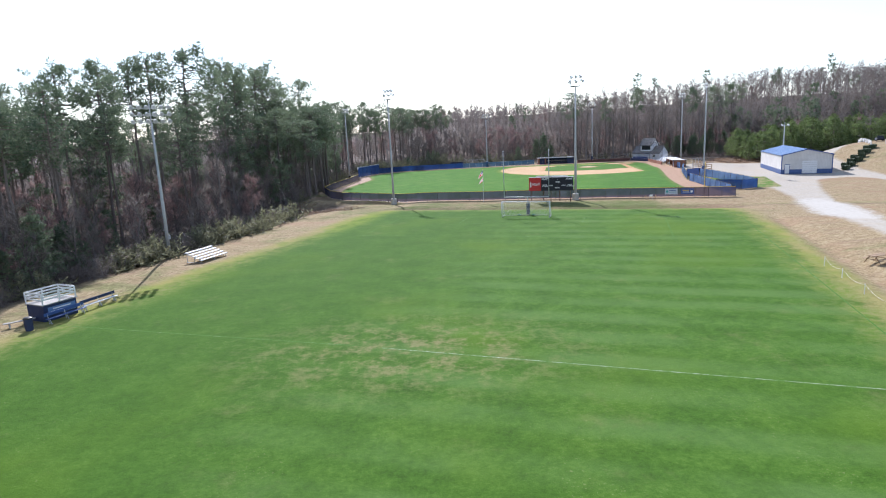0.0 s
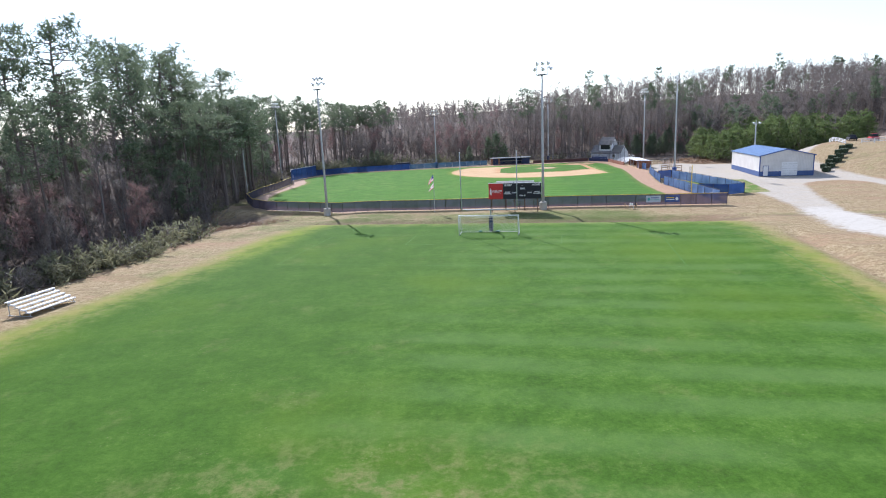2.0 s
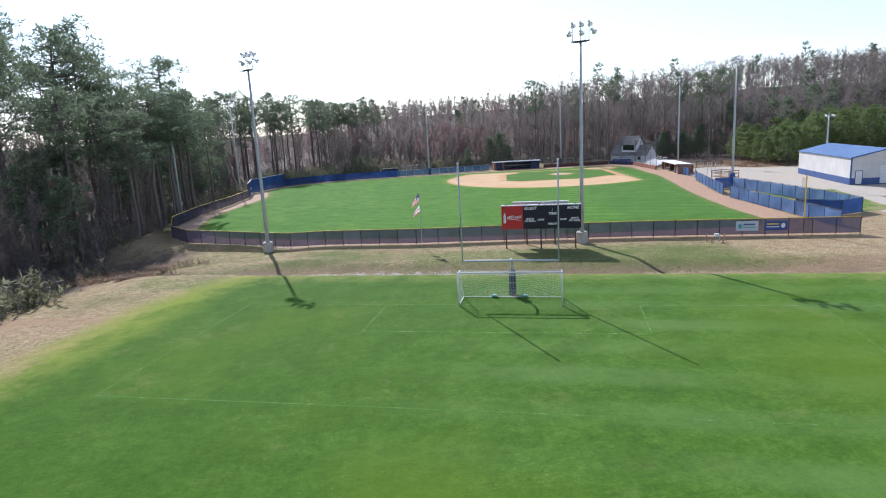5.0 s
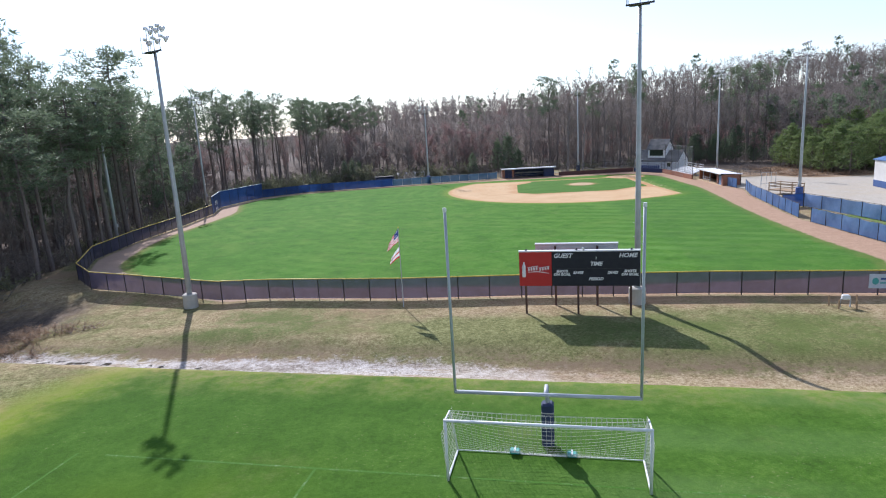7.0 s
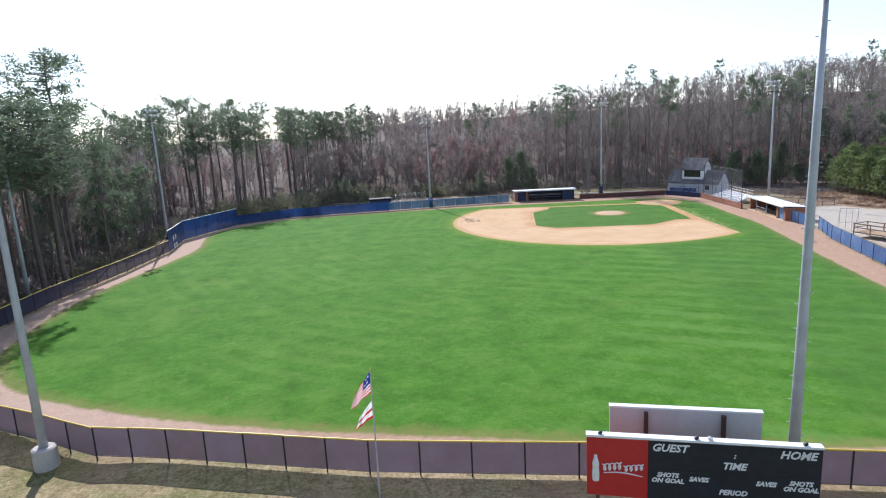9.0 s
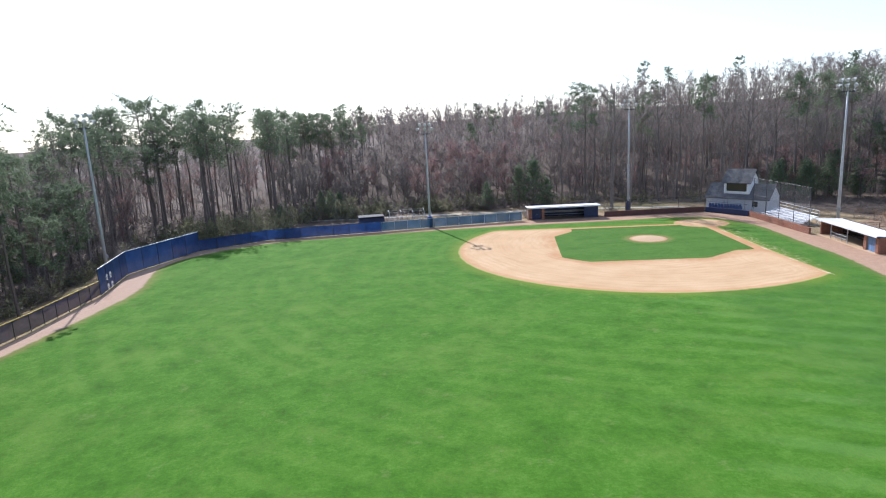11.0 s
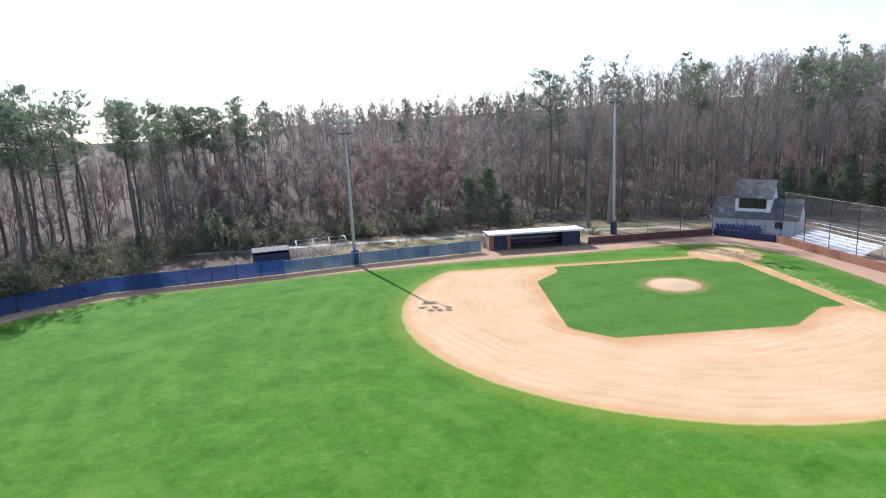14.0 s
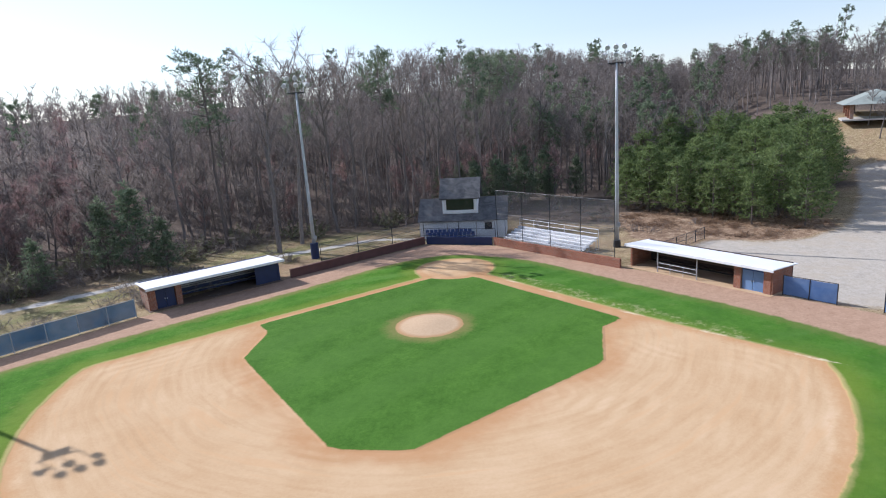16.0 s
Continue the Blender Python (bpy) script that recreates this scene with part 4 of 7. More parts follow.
posts = thing("goalposts", "grey football goalposts on one padded post", "goalposts", on_pitch(-11.2, 88.0, 0))
gy_ = -1.6
part("main_post", Geo().tube([(0, 0, -0.2), (0, 0, 2.1), (0, -0.15, 2.55), (0, -0.6, 2.9), (0, gy_, 2.98)], 0.085, 10), STEEL, posts, smooth=True)
part("pad", Geo().box((0, 0, 0.98), (0.5, 0.5, 1.9), bevel=0.08), NAVY, posts, "dark navy padding round the post")
for z in (0.35, 0.95, 1.55):
    part("strap", Geo().box((0, 0, z), (0.52, 0.52, 0.05), bevel=0.01), GREY_WOOD, posts)
part("crossbar", Geo().tube([(-3.46, gy_, 3.0), (3.46, gy_, 3.0)], 0.075, 10), STEEL, posts, smooth=True)
for s in (-1, 1):
    part("upright", Geo().tube([(s * 3.46, gy_, 2.95), (s * 3.5, gy_, 10.1)], 0.055, 10), STEEL, posts, smooth=True)
    part("tip", Geo().tube([(s * 3.5, gy_, 10.05), (s * 3.5, gy_, 10.2)], 0.07, 8), WHITE, posts)


# ---- scoreboard ----
def words(text, size, bold=0.012, shear=0.25):
    """Raised lettering as a mesh in the xz plane."""
    c = bpy.data.curves.new("lettering", "FONT")
    c.body, c.size, c.offset, c.extrude, c.shear, c.resolution_u = text, size, bold, 0.006, shear, 2
    c.align_x, c.align_y = "CENTER", "CENTER"
    ob = bpy.data.objects.new("lettering", c)
    scene.collection.objects.link(ob)
    me = bpy.data.meshes.new_from_object(ob.evaluated_get(bpy.context.evaluated_depsgraph_get()))
    bpy.data.objects.remove(ob)
    me.transform(Matrix.Rotation(radians(90), 4, "X"))
    me.materials.clear()
    me.materials.append(WHITE)
    return me


SBW, SB0, SB1 = 8.15, 1.78, 4.22
sb = thing("scoreboard", "black soccer scoreboard with a red sponsor panel on brown posts", "scoreboard", on_pitch(-13.75, 106.4, 0))
part("cabinet", Geo().box((2.25 + 2.95, 0.14, (SB0 + SB1) / 2), (SBW - 2.25, 0.28, SB1 - SB0), bevel=0.015), BLACK, sb)
part("red_panel", Geo().box((1.125, 0.12, (SB0 + SB1) / 2), (2.25, 0.26, SB1 - SB0), bevel=0.015), RED, sb, "bright red sponsor panel")
part("top_trim", Geo().box((SBW / 2, 0.14, SB1 + 0.045), (SBW + 0.06, 0.34, 0.09), bevel=0.01), WHITE, sb)
part("seam", Geo().box((2.25 + 2.95, -0.006, 3.02), (SBW - 2.3, 0.012, 0.03)), DARK_STEEL, sb)
for x in (0.42, 4.05, 7.6):
    part("post", Geo().box((x, 0.3, SB1 / 2 - 0.6), (0.14, 0.14, SB1 + 1.0), bevel=0.01), BROWN, sb)
for text, x, z, size in (("GUEST", 3.0, 3.93, 0.42), ("HOME", 7.35, 3.93, 0.42), ("TIME", 5.25, 3.35, 0.38), ("SHOTS", 2.95, 2.83, 0.25), ("ON GOAL", 2.95, 2.6, 0.25),
                         ("SAVES", 4.05, 2.73, 0.25), ("SAVES", 6.35, 2.73, 0.25), ("SHOTS", 7.5, 2.83, 0.25), ("ON GOAL", 7.5, 2.6, 0.25), ("PERIOD", 5.25, 2.28, 0.28), (":", 5.25, 3.78, 0.3)):
    part("lettering", words(text, size), None, sb, "", pose(x, -0.008, z))
# the sponsor's emblem, as plain shapes: a bottle and a flowing band
part("emblem", Geo().tube([(0.33, -0.03, 2.45), (0.33, -0.03, 2.75), (0.33, -0.03, 2.95), (0.33, -0.03, 3.15), (0.33, -0.03, 3.4), (0.33, -0.03, 3.5)], [0.13, 0.15, 0.12, 0.14, 0.06, 0.06], 10), WHITE, sb, "white bottle-shaped emblem")
band = Geo()
for x0, wide_, rise in ((0.58, 0.72, 0.30), (1.36, 0.74, 0.24)):
    band.tube([(x0 + wide_ * f + 0.07 * math.sin(f * 25), -0.025, 2.98 + 0.12 * f + rise * 0.5 * math.cos(f * 25)) for f in (i / 36 for i in range(37))], [0.018 + 0.022 * abs(math.sin(i * 0.7)) for i in range(37)], 5)
band.tube([(0.62 + 1.45 * f, -0.025, 2.72 + 0.10 * math.sin(f * 3.0 + 0.4)) for f in (i / 12 for i in range(13))], [0.012 + 0.02 * math.sin(math.pi * i / 12) for i in range(13)], 5)
part("emblem", band, WHITE, sb, "white flowing band emblem")
for x in (0.45, 3.9, 7.55):
    part("lamp_bracket", Geo().beam((x, 0.1, SB1 + 0.09), (x + 0.1, 0.1, SB1 + 0.2), 0.1), DARK_STEEL, sb)
part("horn", Geo().tube([(4.45, 0.1, SB1 + 0.1), (4.35, -0.05, SB1 + 0.28)], [0.09, 0.06], 8), WHITE, sb)

back = thing("ballpark_scoreboard", "back of a bare sheet-metal scoreboard on two brown posts", "scoreboard", on_pitch(-12.75, 108.9, 0))
part("sheet", Geo().box((2.95, 0.2, 3.58), (5.9, 0.2, 1.3), bevel=0.01), plain("dull_sheet", (0.50, 0.50, 0.49), (0.66, 0.65, 0.64), 0.6, 0.1, 0.7, 6), back)
part("sheet", Geo().box((2.95, 0.2, 2.58), (5.9, 0.2, 0.68), bevel=0.01), STEEL, back)
part("trim", Geo().box((2.95, 0.18, 4.27), (5.96, 0.3, 0.08), bevel=0.01), WHITE, back)
for x in (1.45, 4.45):
    part("post", Geo().box((x, 0.02, 1.65), (0.16, 0.16, 4.9), bevel=0.01), BROWN, back)


# ---- flagpole ----
def flag_mesh(name, stripes, canton, long, tall, seed):
    """A flag hanging in folds from its hoist; rows of cloth carry the stripes."""
    nx, nz = 14, 13
    g = Geo()
    for k in range(nz + 1):
        for i in range(nx + 1):
            f, h = i / nx, k / nz
            out, drop = long * 0.62 * f, long * 0.62 * f ** 1.15
            fold = 0.09 * math.sin(f * 13 + seed + h * 1.5) * f ** 0.5
            g.v.append((-out * (0.75 + 0.25 * h), fold, -tall * h * (1 - 0.25 * f) - drop))
    g.f = [(k * (nx + 1) + i, k * (nx + 1) + i + 1, (k + 1) * (nx + 1) + i + 1, (k + 1) * (nx + 1) + i) for k in range(nz) for i in range(nx)]
    me = bpy.data.meshes.new(name)
    me.from_pydata(g.v, [], g.f)
    for m in (FLAG_RED, FLAG_WHITE, FLAG_BLUE):
        me.materials.append(m)
    for p in me.polygons:
        k, i = divmod(p.index, nx)
        p.material_index = 2 if (k < canton[1] and i < canton[0]) else stripes[k]
        if canton[2] and p.material_index == 2 and (k + i) % 2 == 0 and 0 < i < canton[0] - 1 and k % 3 == 1:
            p.material_index = 1
    me.shade_smooth()
    return me


FLAG_RED = cloth("flag_red", (0.42, 0.015, 0.02), (0.55, 0.03, 0.04), 0.45)
FLAG_WHITE = cloth("flag_white", (0.70, 0.70, 0.70), (0.82, 0.82, 0.82), 0.45)
FLAG_BLUE = cloth("flag_blue", (0.012, 0.025, 0.14), (0.02, 0.04, 0.2), 0.4)
fp = thing("flagpole", "thin grey flagpole in front of the fence", "flagpole", pose(10.65, 110.1, ground_at(10.65, 110.1)))
part("pole", Geo().tube([(0, 0, -0.2), (0, 0, 6.2)], [0.04, 0.025], 8), STEEL, fp)
part("finial", Geo().tube([(0, 0, 6.2), (0, 0, 6.26), (0, 0, 6.32)], [0.02, 0.06, 0.02], 8), YELLOW, fp)
fl = thing("striped_flag", "red and white striped flag with a blue canton, hanging in folds", "flag", pose(10.61, 110.1, ground_at(10.65, 110.1) + 6.1, 0, 0, 12))
part("flag_cloth", flag_mesh("striped_flag", [0, 1] * 6 + [0], (6, 7, True), 1.5, 0.95, 0.3), None, fl)
fl = thing("state_flag", "white flag with a red lower edge, hanging in folds", "flag", pose(10.61, 110.1, ground_at(10.65, 110.1) + 4.75, 0, 0, -8))
part("flag_cloth", flag_mesh("state_flag", [1] * 5 + [0] * 2 + [1] * 4 + [0] * 2, (0, 0, False), 1.3, 0.8, 1.7), None, fl)


# ---- dugouts ----
CLAY_FLOOR = plain("trodden_clay", (0.42, 0.28, 0.16), (0.56, 0.40, 0.25), 0.95, 0, 1.0, 16, 0.4)


def dugout(m, label, mirrored):
    """A long low shelter: brick ends, a store with doors, an open bench bay and a white sloping roof."""
    ob = thing("dugout", label, "dugout", m @ Matrix.Diagonal((1, 1, 0.86 if mirrored else 1.0, 1)), "dugouts")
    L, D_, H0, H1, OV = 14.4, 3.1, 2.62, 2.38, 0.55 if mirrored else 1.0
    X_ = (lambda x: L - x) if mirrored else (lambda x: x)
    part("roof", Geo().add([(-0.3, -OV, H0), (L + 0.3, -OV, H0), (L + 0.3, D_ + 0.3, H1), (-0.3, D_ + 0.3, H1), (-0.3, -OV, H0 + 0.09), (L + 0.3, -OV, H0 + 0.09), (L + 0.3, D_ + 0.3, H1 + 0.09), (-0.3, D_ + 0.3, H1 + 0.09)],
                            [(0, 1, 2, 3), (4, 7, 6, 5), (0, 4, 5, 1), (1, 5, 6, 2), (2, 6, 7, 3), (3, 7, 4, 0)]), ROOF_WHITE, ob, "white sheet roof")
    part("fascia", Geo().box((L / 2, -OV - 0.02, H0 - 0.06), (L + 0.6, 0.05, 0.26), bevel=0.01), ROOF_WHITE, ob)
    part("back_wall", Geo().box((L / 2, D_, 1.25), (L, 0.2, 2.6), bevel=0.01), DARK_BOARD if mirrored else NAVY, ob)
    for x in (0.12, L - 0.12):
        navy = not mirrored and x > 1
        part("end_wall", Geo().box((x, D_ / 2, 1.15), (0.24, D_, 2.4), bevel=0.01), NAVY if navy else BRICK, ob, "deep blue boarded end" if navy else "")
    if not mirrored:
        part("front_panel", Geo().box((L - 1.55, 0.12, 1.1), (2.7, 0.1, 2.2), bevel=0.01), NAVY, ob, "deep blue front panel")
    for x in (0.45, 3.05):
        part("pier", Geo().box((X_(x), 0.1, 1.12), (0.62, 0.3, 2.3), bevel=0.01), BRICK, ob)
    part("partition", Geo().box((X_(3.2), D_ / 2, 1.15), (0.2, D_ - 0.3, 2.3)), BRICK, ob)
    door_mat = PALE_BLUE if mirrored else NAVY
    for k in range(2):
        d = part("door", Geo().box((X_(1.28 + k * 0.95), 0.16, 1.02), (0.92, 0.06, 2.0), bevel=0.01), door_mat, ob, "blue painted door")
        part("handle", Geo().box((X_(1.65 + k * 0.22), 0.1, 1.0), (0.05, 0.06, 0.18), bevel=0.01), STEEL, d)
    part("door_header", Geo().box((X_(1.75), 0.16, 2.16), (2.0, 0.08, 0.28)), BLUE if mirrored else NAVY, ob)
    for x in (6.8, 11.0) if mirrored else ():
        part("roof_post", Geo().tube([(X_(x), -0.2, 0), (X_(x), -0.2, H0)], 0.06, 8), STEEL, ob)
    for z in (0.6, 1.1) if mirrored else ():
        part("rail", Geo().tube([(X_(6.8), -0.2, z), (X_(11.0), -0.2, z)], 0.03, 6), STEEL, ob)
    for x in (8.2, 9.6) if mirrored else ():
        part("baluster", Geo().tube([(X_(x), -0.2, 0), (X_(x), -0.2, 1.1)], 0.025, 6), STEEL, ob)
    for k in range(4):
        part("bench_board", Geo().box((X_(8.6), D_ - 0.3 - 0.26 * (k < 2) * k, 0.48 if k < 2 else 0.55 + k * 0.22), (9.6, 0.22 if k < 2 else 0.04, 0.05 if k < 2 else 0.16), bevel=0.008), DEEP_BROWN if mirrored else GREY_WOOD, ob)
    # the unmirrored dugout's floor is dark brown to paint in the roof's shade
    part("slab", Geo().box((L / 2, D_ / 2 - 0.2, -0.06), (L + 0.3, D_ + 0.6, 0.2), bevel=0.02), CLAY_FLOOR if mirrored else DEEP_BROWN, ob, "clay floor" if mirrored else "")
    part("ceiling", Geo().box((L / 2, D_ / 2 - 0.2, H1 - 0.14), (L - 0.3, D_ - 0.4, 0.05)), NAVY, ob)
    return ob


dugout(pose(39.75, 215.3, BALL, 0, 0, -7.5) @ Matrix.Diagonal((0.91, 1, 0.9, 1)), "brick dugout with blue doors and a white roof, bench in shade", False)
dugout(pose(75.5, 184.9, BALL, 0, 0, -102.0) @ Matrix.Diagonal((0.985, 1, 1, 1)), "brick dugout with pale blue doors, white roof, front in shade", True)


# ---- backstop ----
def low_wall(name, label, a, b, tall, mat_, cap=CONCRETE, thick=0.3):
    d = math.hypot(b[0] - a[0], b[1] - a[1])
    ob = thing(name, label, "wall", pose(*a, BALL, 0, 0, math.degrees(math.atan2(b[1] - a[1], b[0] - a[0]))), kind="structure")
    part("body", Geo().box((d / 2, 0, tall / 2 - 0.1), (d, thick, tall + 0.2), bevel=0.01), mat_, ob)
    if cap:
        part("coping", Geo().box((d / 2, 0, tall + 0.03), (d, thick + 0.08, 0.06), bevel=0.01), cap, ob)
    return ob


W0, W1, W2, W3 = (53.9, 213.4), (72.6, 211.6), (76.4, 203.2), (74.2, 185.3)
low_wall("brick_wall_left", "low dark brick wall behind the foul ground", W0, W1, 0.95, plain("dark_red_brick", (0.075, 0.034, 0.03), (0.15, 0.07, 0.058), 0.85, 0, 1.2, 16, 0.5), None)
low_wall("padded_wall_home", "deep blue padded wall behind home plate", (72.75, 211.3), (76.3, 203.5), 0.95, NAVY, None)
low_wall("brick_wall_right", "low red brick wall in front of the stands", W2, W3, 0.95, BRICK, None)


def mesh_fence(name, label, pts, tall, base, bay=4.0):
    """Tall chain-link netting on steel posts."""
    top = thing(name, label, "netting")
    post = Geo().tube([(0, 0, 0), (0, 0, 1)], 0.045, 6).mesh("post", DARK_STEEL)
    rail = Geo().tube([(0, 0, 0), (1, 0, 0)], 0.025, 5).mesh("rail", DARK_STEEL)
    sheet = Geo().box((0.5, 0, 0.5), (1, 0.006, 1)).mesh("netting", CHAIN)
    for (ax, ay), (bx, by) in zip(pts, pts[1:]):
        d = math.hypot(bx - ax, by - ay)
        n = max(1, round(d / bay))
        turn = math.degrees(math.atan2(by - ay, bx - ax))
        for i in range(n + 1):
            x, y = ax + (bx - ax) * i / n, ay + (by - ay) * i / n
            part("post", post, None, top, "", pose(x, y, BALL - 0.1) @ Matrix.Diagonal((1, 1, tall + 0.1, 1)))
            if i < n:
                part("netting", sheet, None, top, "", pose(x, y, BALL + base, 0, 0, turn) @ Matrix.Diagonal((d / n, 1, tall - base, 1)))
                for z in (base + 0.02, (tall + base) / 2, tall):
                    part("rail", rail, None, top, "", pose(x, y, BALL + z, 0, 0, turn) @ Matrix.Diagonal((d / n, 1, 1, 1)))
    return top


mesh_fence("backstop_netting", "tall dark backstop netting above the low wall", [(58.0, 213.35), (72.9, 211.9), (76.8, 203.3)], 2.9, 1.0, 5.0)
mesh_fence("backstop_netting", "tall dark backstop netting in front of the stands", [(76.8, 203.0), (74.7, 186.2)], 6.7, 1.0, 4.0)
mesh_fence("chain_link_fence", "black chain-link fence beside the dugout", [(77.5, 184.4), (90.0, 183.0)], 1.4, 0.05, 2.2)


# ---- press box behind home plate ----
pb = thing("press_box", "pale two-storey press box with grey shingle roofs", "building", pose(74.4, 213.9, BALL, 0, 0, math.degrees(math.atan2(-0.82, 0.573))))
D0 = 5.0
part("lower_storey", Geo().box((5.5, D0 / 2, 1.3), (11.2, D0, 2.7), bevel=0.02), SIDING, pb, "pale blue-grey siding")


def gable(x0, x1, y0, y1, eave, ridge, over=0.35, thick=0.12):
    """Roof with its ridge along x."""
    ym = (y0 + y1) / 2
    g = Geo()
    for a, b in ((y0 - over, ym), (y1 + over, ym)):
        e = eave - (ridge - eave) * over / (ym - y0)
        g.add([(x0 - over, a, e), (x1 + over, a, e), (x1 + over, b, ridge), (x0 - over, b, ridge), (x0 - over, a, e + thick), (x1 + over, a, e + thick), (x1 + over, b, ridge + thick), (x0 - over, b, ridge + thick)],
              [(0, 1, 2, 3), (4, 7, 6, 5), (0, 4, 5, 1), (1, 5, 6, 2), (2, 6, 7, 3), (3, 7, 4, 0)])
    return g


part("lower_roof", gable(0, 11.1, 0, D0, 2.6, 4.9), SHINGLE, pb, "weathered grey shingles")
for x in (-0.02, 11.0):
    part("gable_wall", Geo().add([(x, 0, 2.6), (x, D0, 2.6), (x, D0 / 2, 4.9), (x + 0.12, 0, 2.6), (x + 0.12, D0, 2.6), (x + 0.12, D0 / 2, 4.9)], [(0, 1, 2), (3, 5, 4), (0, 3, 4, 1), (1, 4, 5, 2), (2, 5, 3, 0)]), SIDING, pb)
TX0, TX1, TY0, TY1 = 2.95, 7.6, 0.5, 4.2
part("tower", Geo().box(((TX0 + TX1) / 2, (TY0 + TY1) / 2, 4.3), (TX1 - TX0, TY1 - TY0, 2.6), bevel=0.02), SIDING, pb)
part("tower_roof", gable(TX0, TX1, TY0, TY1, 5.5, 7.55), SHINGLE, pb, "weathered grey shingles")
for x in (TX0 - 0.0, TX1 - 0.12):
    part("gable_wall", Geo().add([(x, TY0, 5.5), (x, TY1, 5.5), (x, (TY0 + TY1) / 2, 7.5), (x + 0.12, TY0, 5.5), (x + 0.12, TY1, 5.5), (x + 0.12, (TY0 + TY1) / 2, 7.5)], [(0, 1, 2), (3, 5, 4), (0, 3, 4, 1), (1, 4, 5, 2), (2, 5, 3, 0)]), WHITE, pb)
win = part("window", Geo().box(((TX0 + TX1) / 2, TY0 - 0.03, 4.45), (3.6, 0.08, 1.55)), GLASS, pb, "wide dark window opening")
for a, s in (((5.27, TY0 - 0.08, 5.32), (4.2, 0.12, 0.2)), ((5.27, TY0 - 0.08, 3.5), (4.4, 0.16, 0.36)), ((3.3, TY0 - 0.08, 4.4), (0.26, 0.12, 1.7)), ((7.25, TY0 - 0.08, 4.4), (0.26, 0.12, 1.7))):
    part("window_frame", Geo().box(a, s, bevel=0.01), WHITE, win)
side = part("window", Geo().box((8.9, -0.03, 1.55), (0.95, 0.08, 0.95)), GLASS, pb, "small dark window")
for a, s in (((8.9, -0.06, 2.07), (1.15, 0.08, 0.1)), ((8.9, -0.06, 1.03), (1.15, 0.08, 0.1)), ((8.37, -0.06, 1.55), (0.1, 0.08, 1.1)), ((9.43, -0.06, 1.55), (0.1, 0.08, 1.1))):
    part("window_frame", Geo().box(a, s, bevel=0.01), WHITE, side)
part("door", Geo().box((10.4, -0.03, 1.0), (0.9, 0.08, 2.05), bevel=0.01), WHITE, pb, "pale plain door")
for x in (-0.05, 3.6, 7.4, 11.1):
    part("porch_post", Geo().box((x, -0.7, 1.2), (0.09, 0.09, 2.5), bevel=0.01), GREY_WOOD, pb)
for row in range(2):
    for k in range(11):
        sx = 0.9 + k * 0.56 + row * 0.5
        st = thing("stadium_seat", "dark blue folding seat in a row before the press box", "seat", pb.matrix_basis @ pose(sx, -0.75 - row * 0.85, 0.35 - row * 0.2, 0, 0, 0), "stadium seats")
        part("seat_pan", Geo().box((0, 0, 0.45), (0.46, 0.42, 0.06), bevel=0.02), BLUE, st)
        part("backrest", Geo().box((0, 0.2, 0.78), (0.46, 0.05, 0.5), bevel=0.02), BLUE, st)
        part("stand", Geo().box((0, 0, 0.1), (0.06, 0.3, 0.7 if row == 0 else 0.62)), DARK_STEEL, st)


# ---- bleachers ----
def bleachers(m, label, rows, long, mat_, rail):
    """Rows of aluminium planks on triangular frames; the rows rise towards +y."""
    ob = thing("bleachers", label, "bleachers", m, "bleachers")
    for k in range(rows):
        y, z = k * 0.62, 0.42 + k * 0.24
        part("seat_plank", Geo().box((long / 2, y, z), (long, 0.36, 0.11), bevel=0.008), mat_, ob)
        # boards added below the seats to fill dark gaps and brighten the rows
        if rail:
            part("riser", Geo().box((long / 2, y - 0.12, z - 0.145), (long, 0.03, 0.17)), mat_, ob)
        if k:
            part("foot_plank", Geo().box((long / 2, y - 0.36, z - 0.26), (long, 0.34, 0.04), bevel=0.008), mat_, ob)
    n = max(2, round(long / 1.9))
    for i in range(n + 1):
        x = 0.15 + (long - 0.3) * i / n
        d, h = (rows - 1) * 0.62, 0.4 + (rows - 1) * 0.24
        fr = Geo().beam((x, -0.2, 0.03), (x, d + 0.2, 0.03), 0.05).beam((x, -0.05, 0.34), (x, d, h - 0.04), 0.05).beam((x, d, 0), (x, d, h), 0.05).beam((x, d * 0.5, 0), (x, d * 0.5, h * 0.62), 0.05).beam((x, 0, 0), (x, 0, 0.4), 0.05)
        part("frame", fr, STEEL, ob)
    if rail:
        d, h = (rows - 1) * 0.62 + 0.25, 0.42 + (rows - 1) * 0.24
        for z in (h + 0.45, h + 0.95):
            part("guard_rail", Geo().tube([(0, d, z), (long, d, z)], 0.03, 6), mat_, ob)
        for i in range(6):
            part("guard_post", Geo().tube([(long * i / 5, d, 0.1), (long * i / 5, d, h + 0.95)], 0.025, 6), mat_, ob)
    return ob


bleachers(pose(79.0, 203.6, BALL, 0, 0, -98.5), "bright aluminium bleachers with a guard rail behind the wall", 5, 12.4, ALUMINIUM, True)
bleachers(on_pitch(-43.5, 50.7, 0, 88) @ Matrix.Diagonal((1.05, 0.82, 0.82, 1)), "small weathered aluminium bleachers at the pitch's edge", 5, 4.3, ALUMINIUM, False)


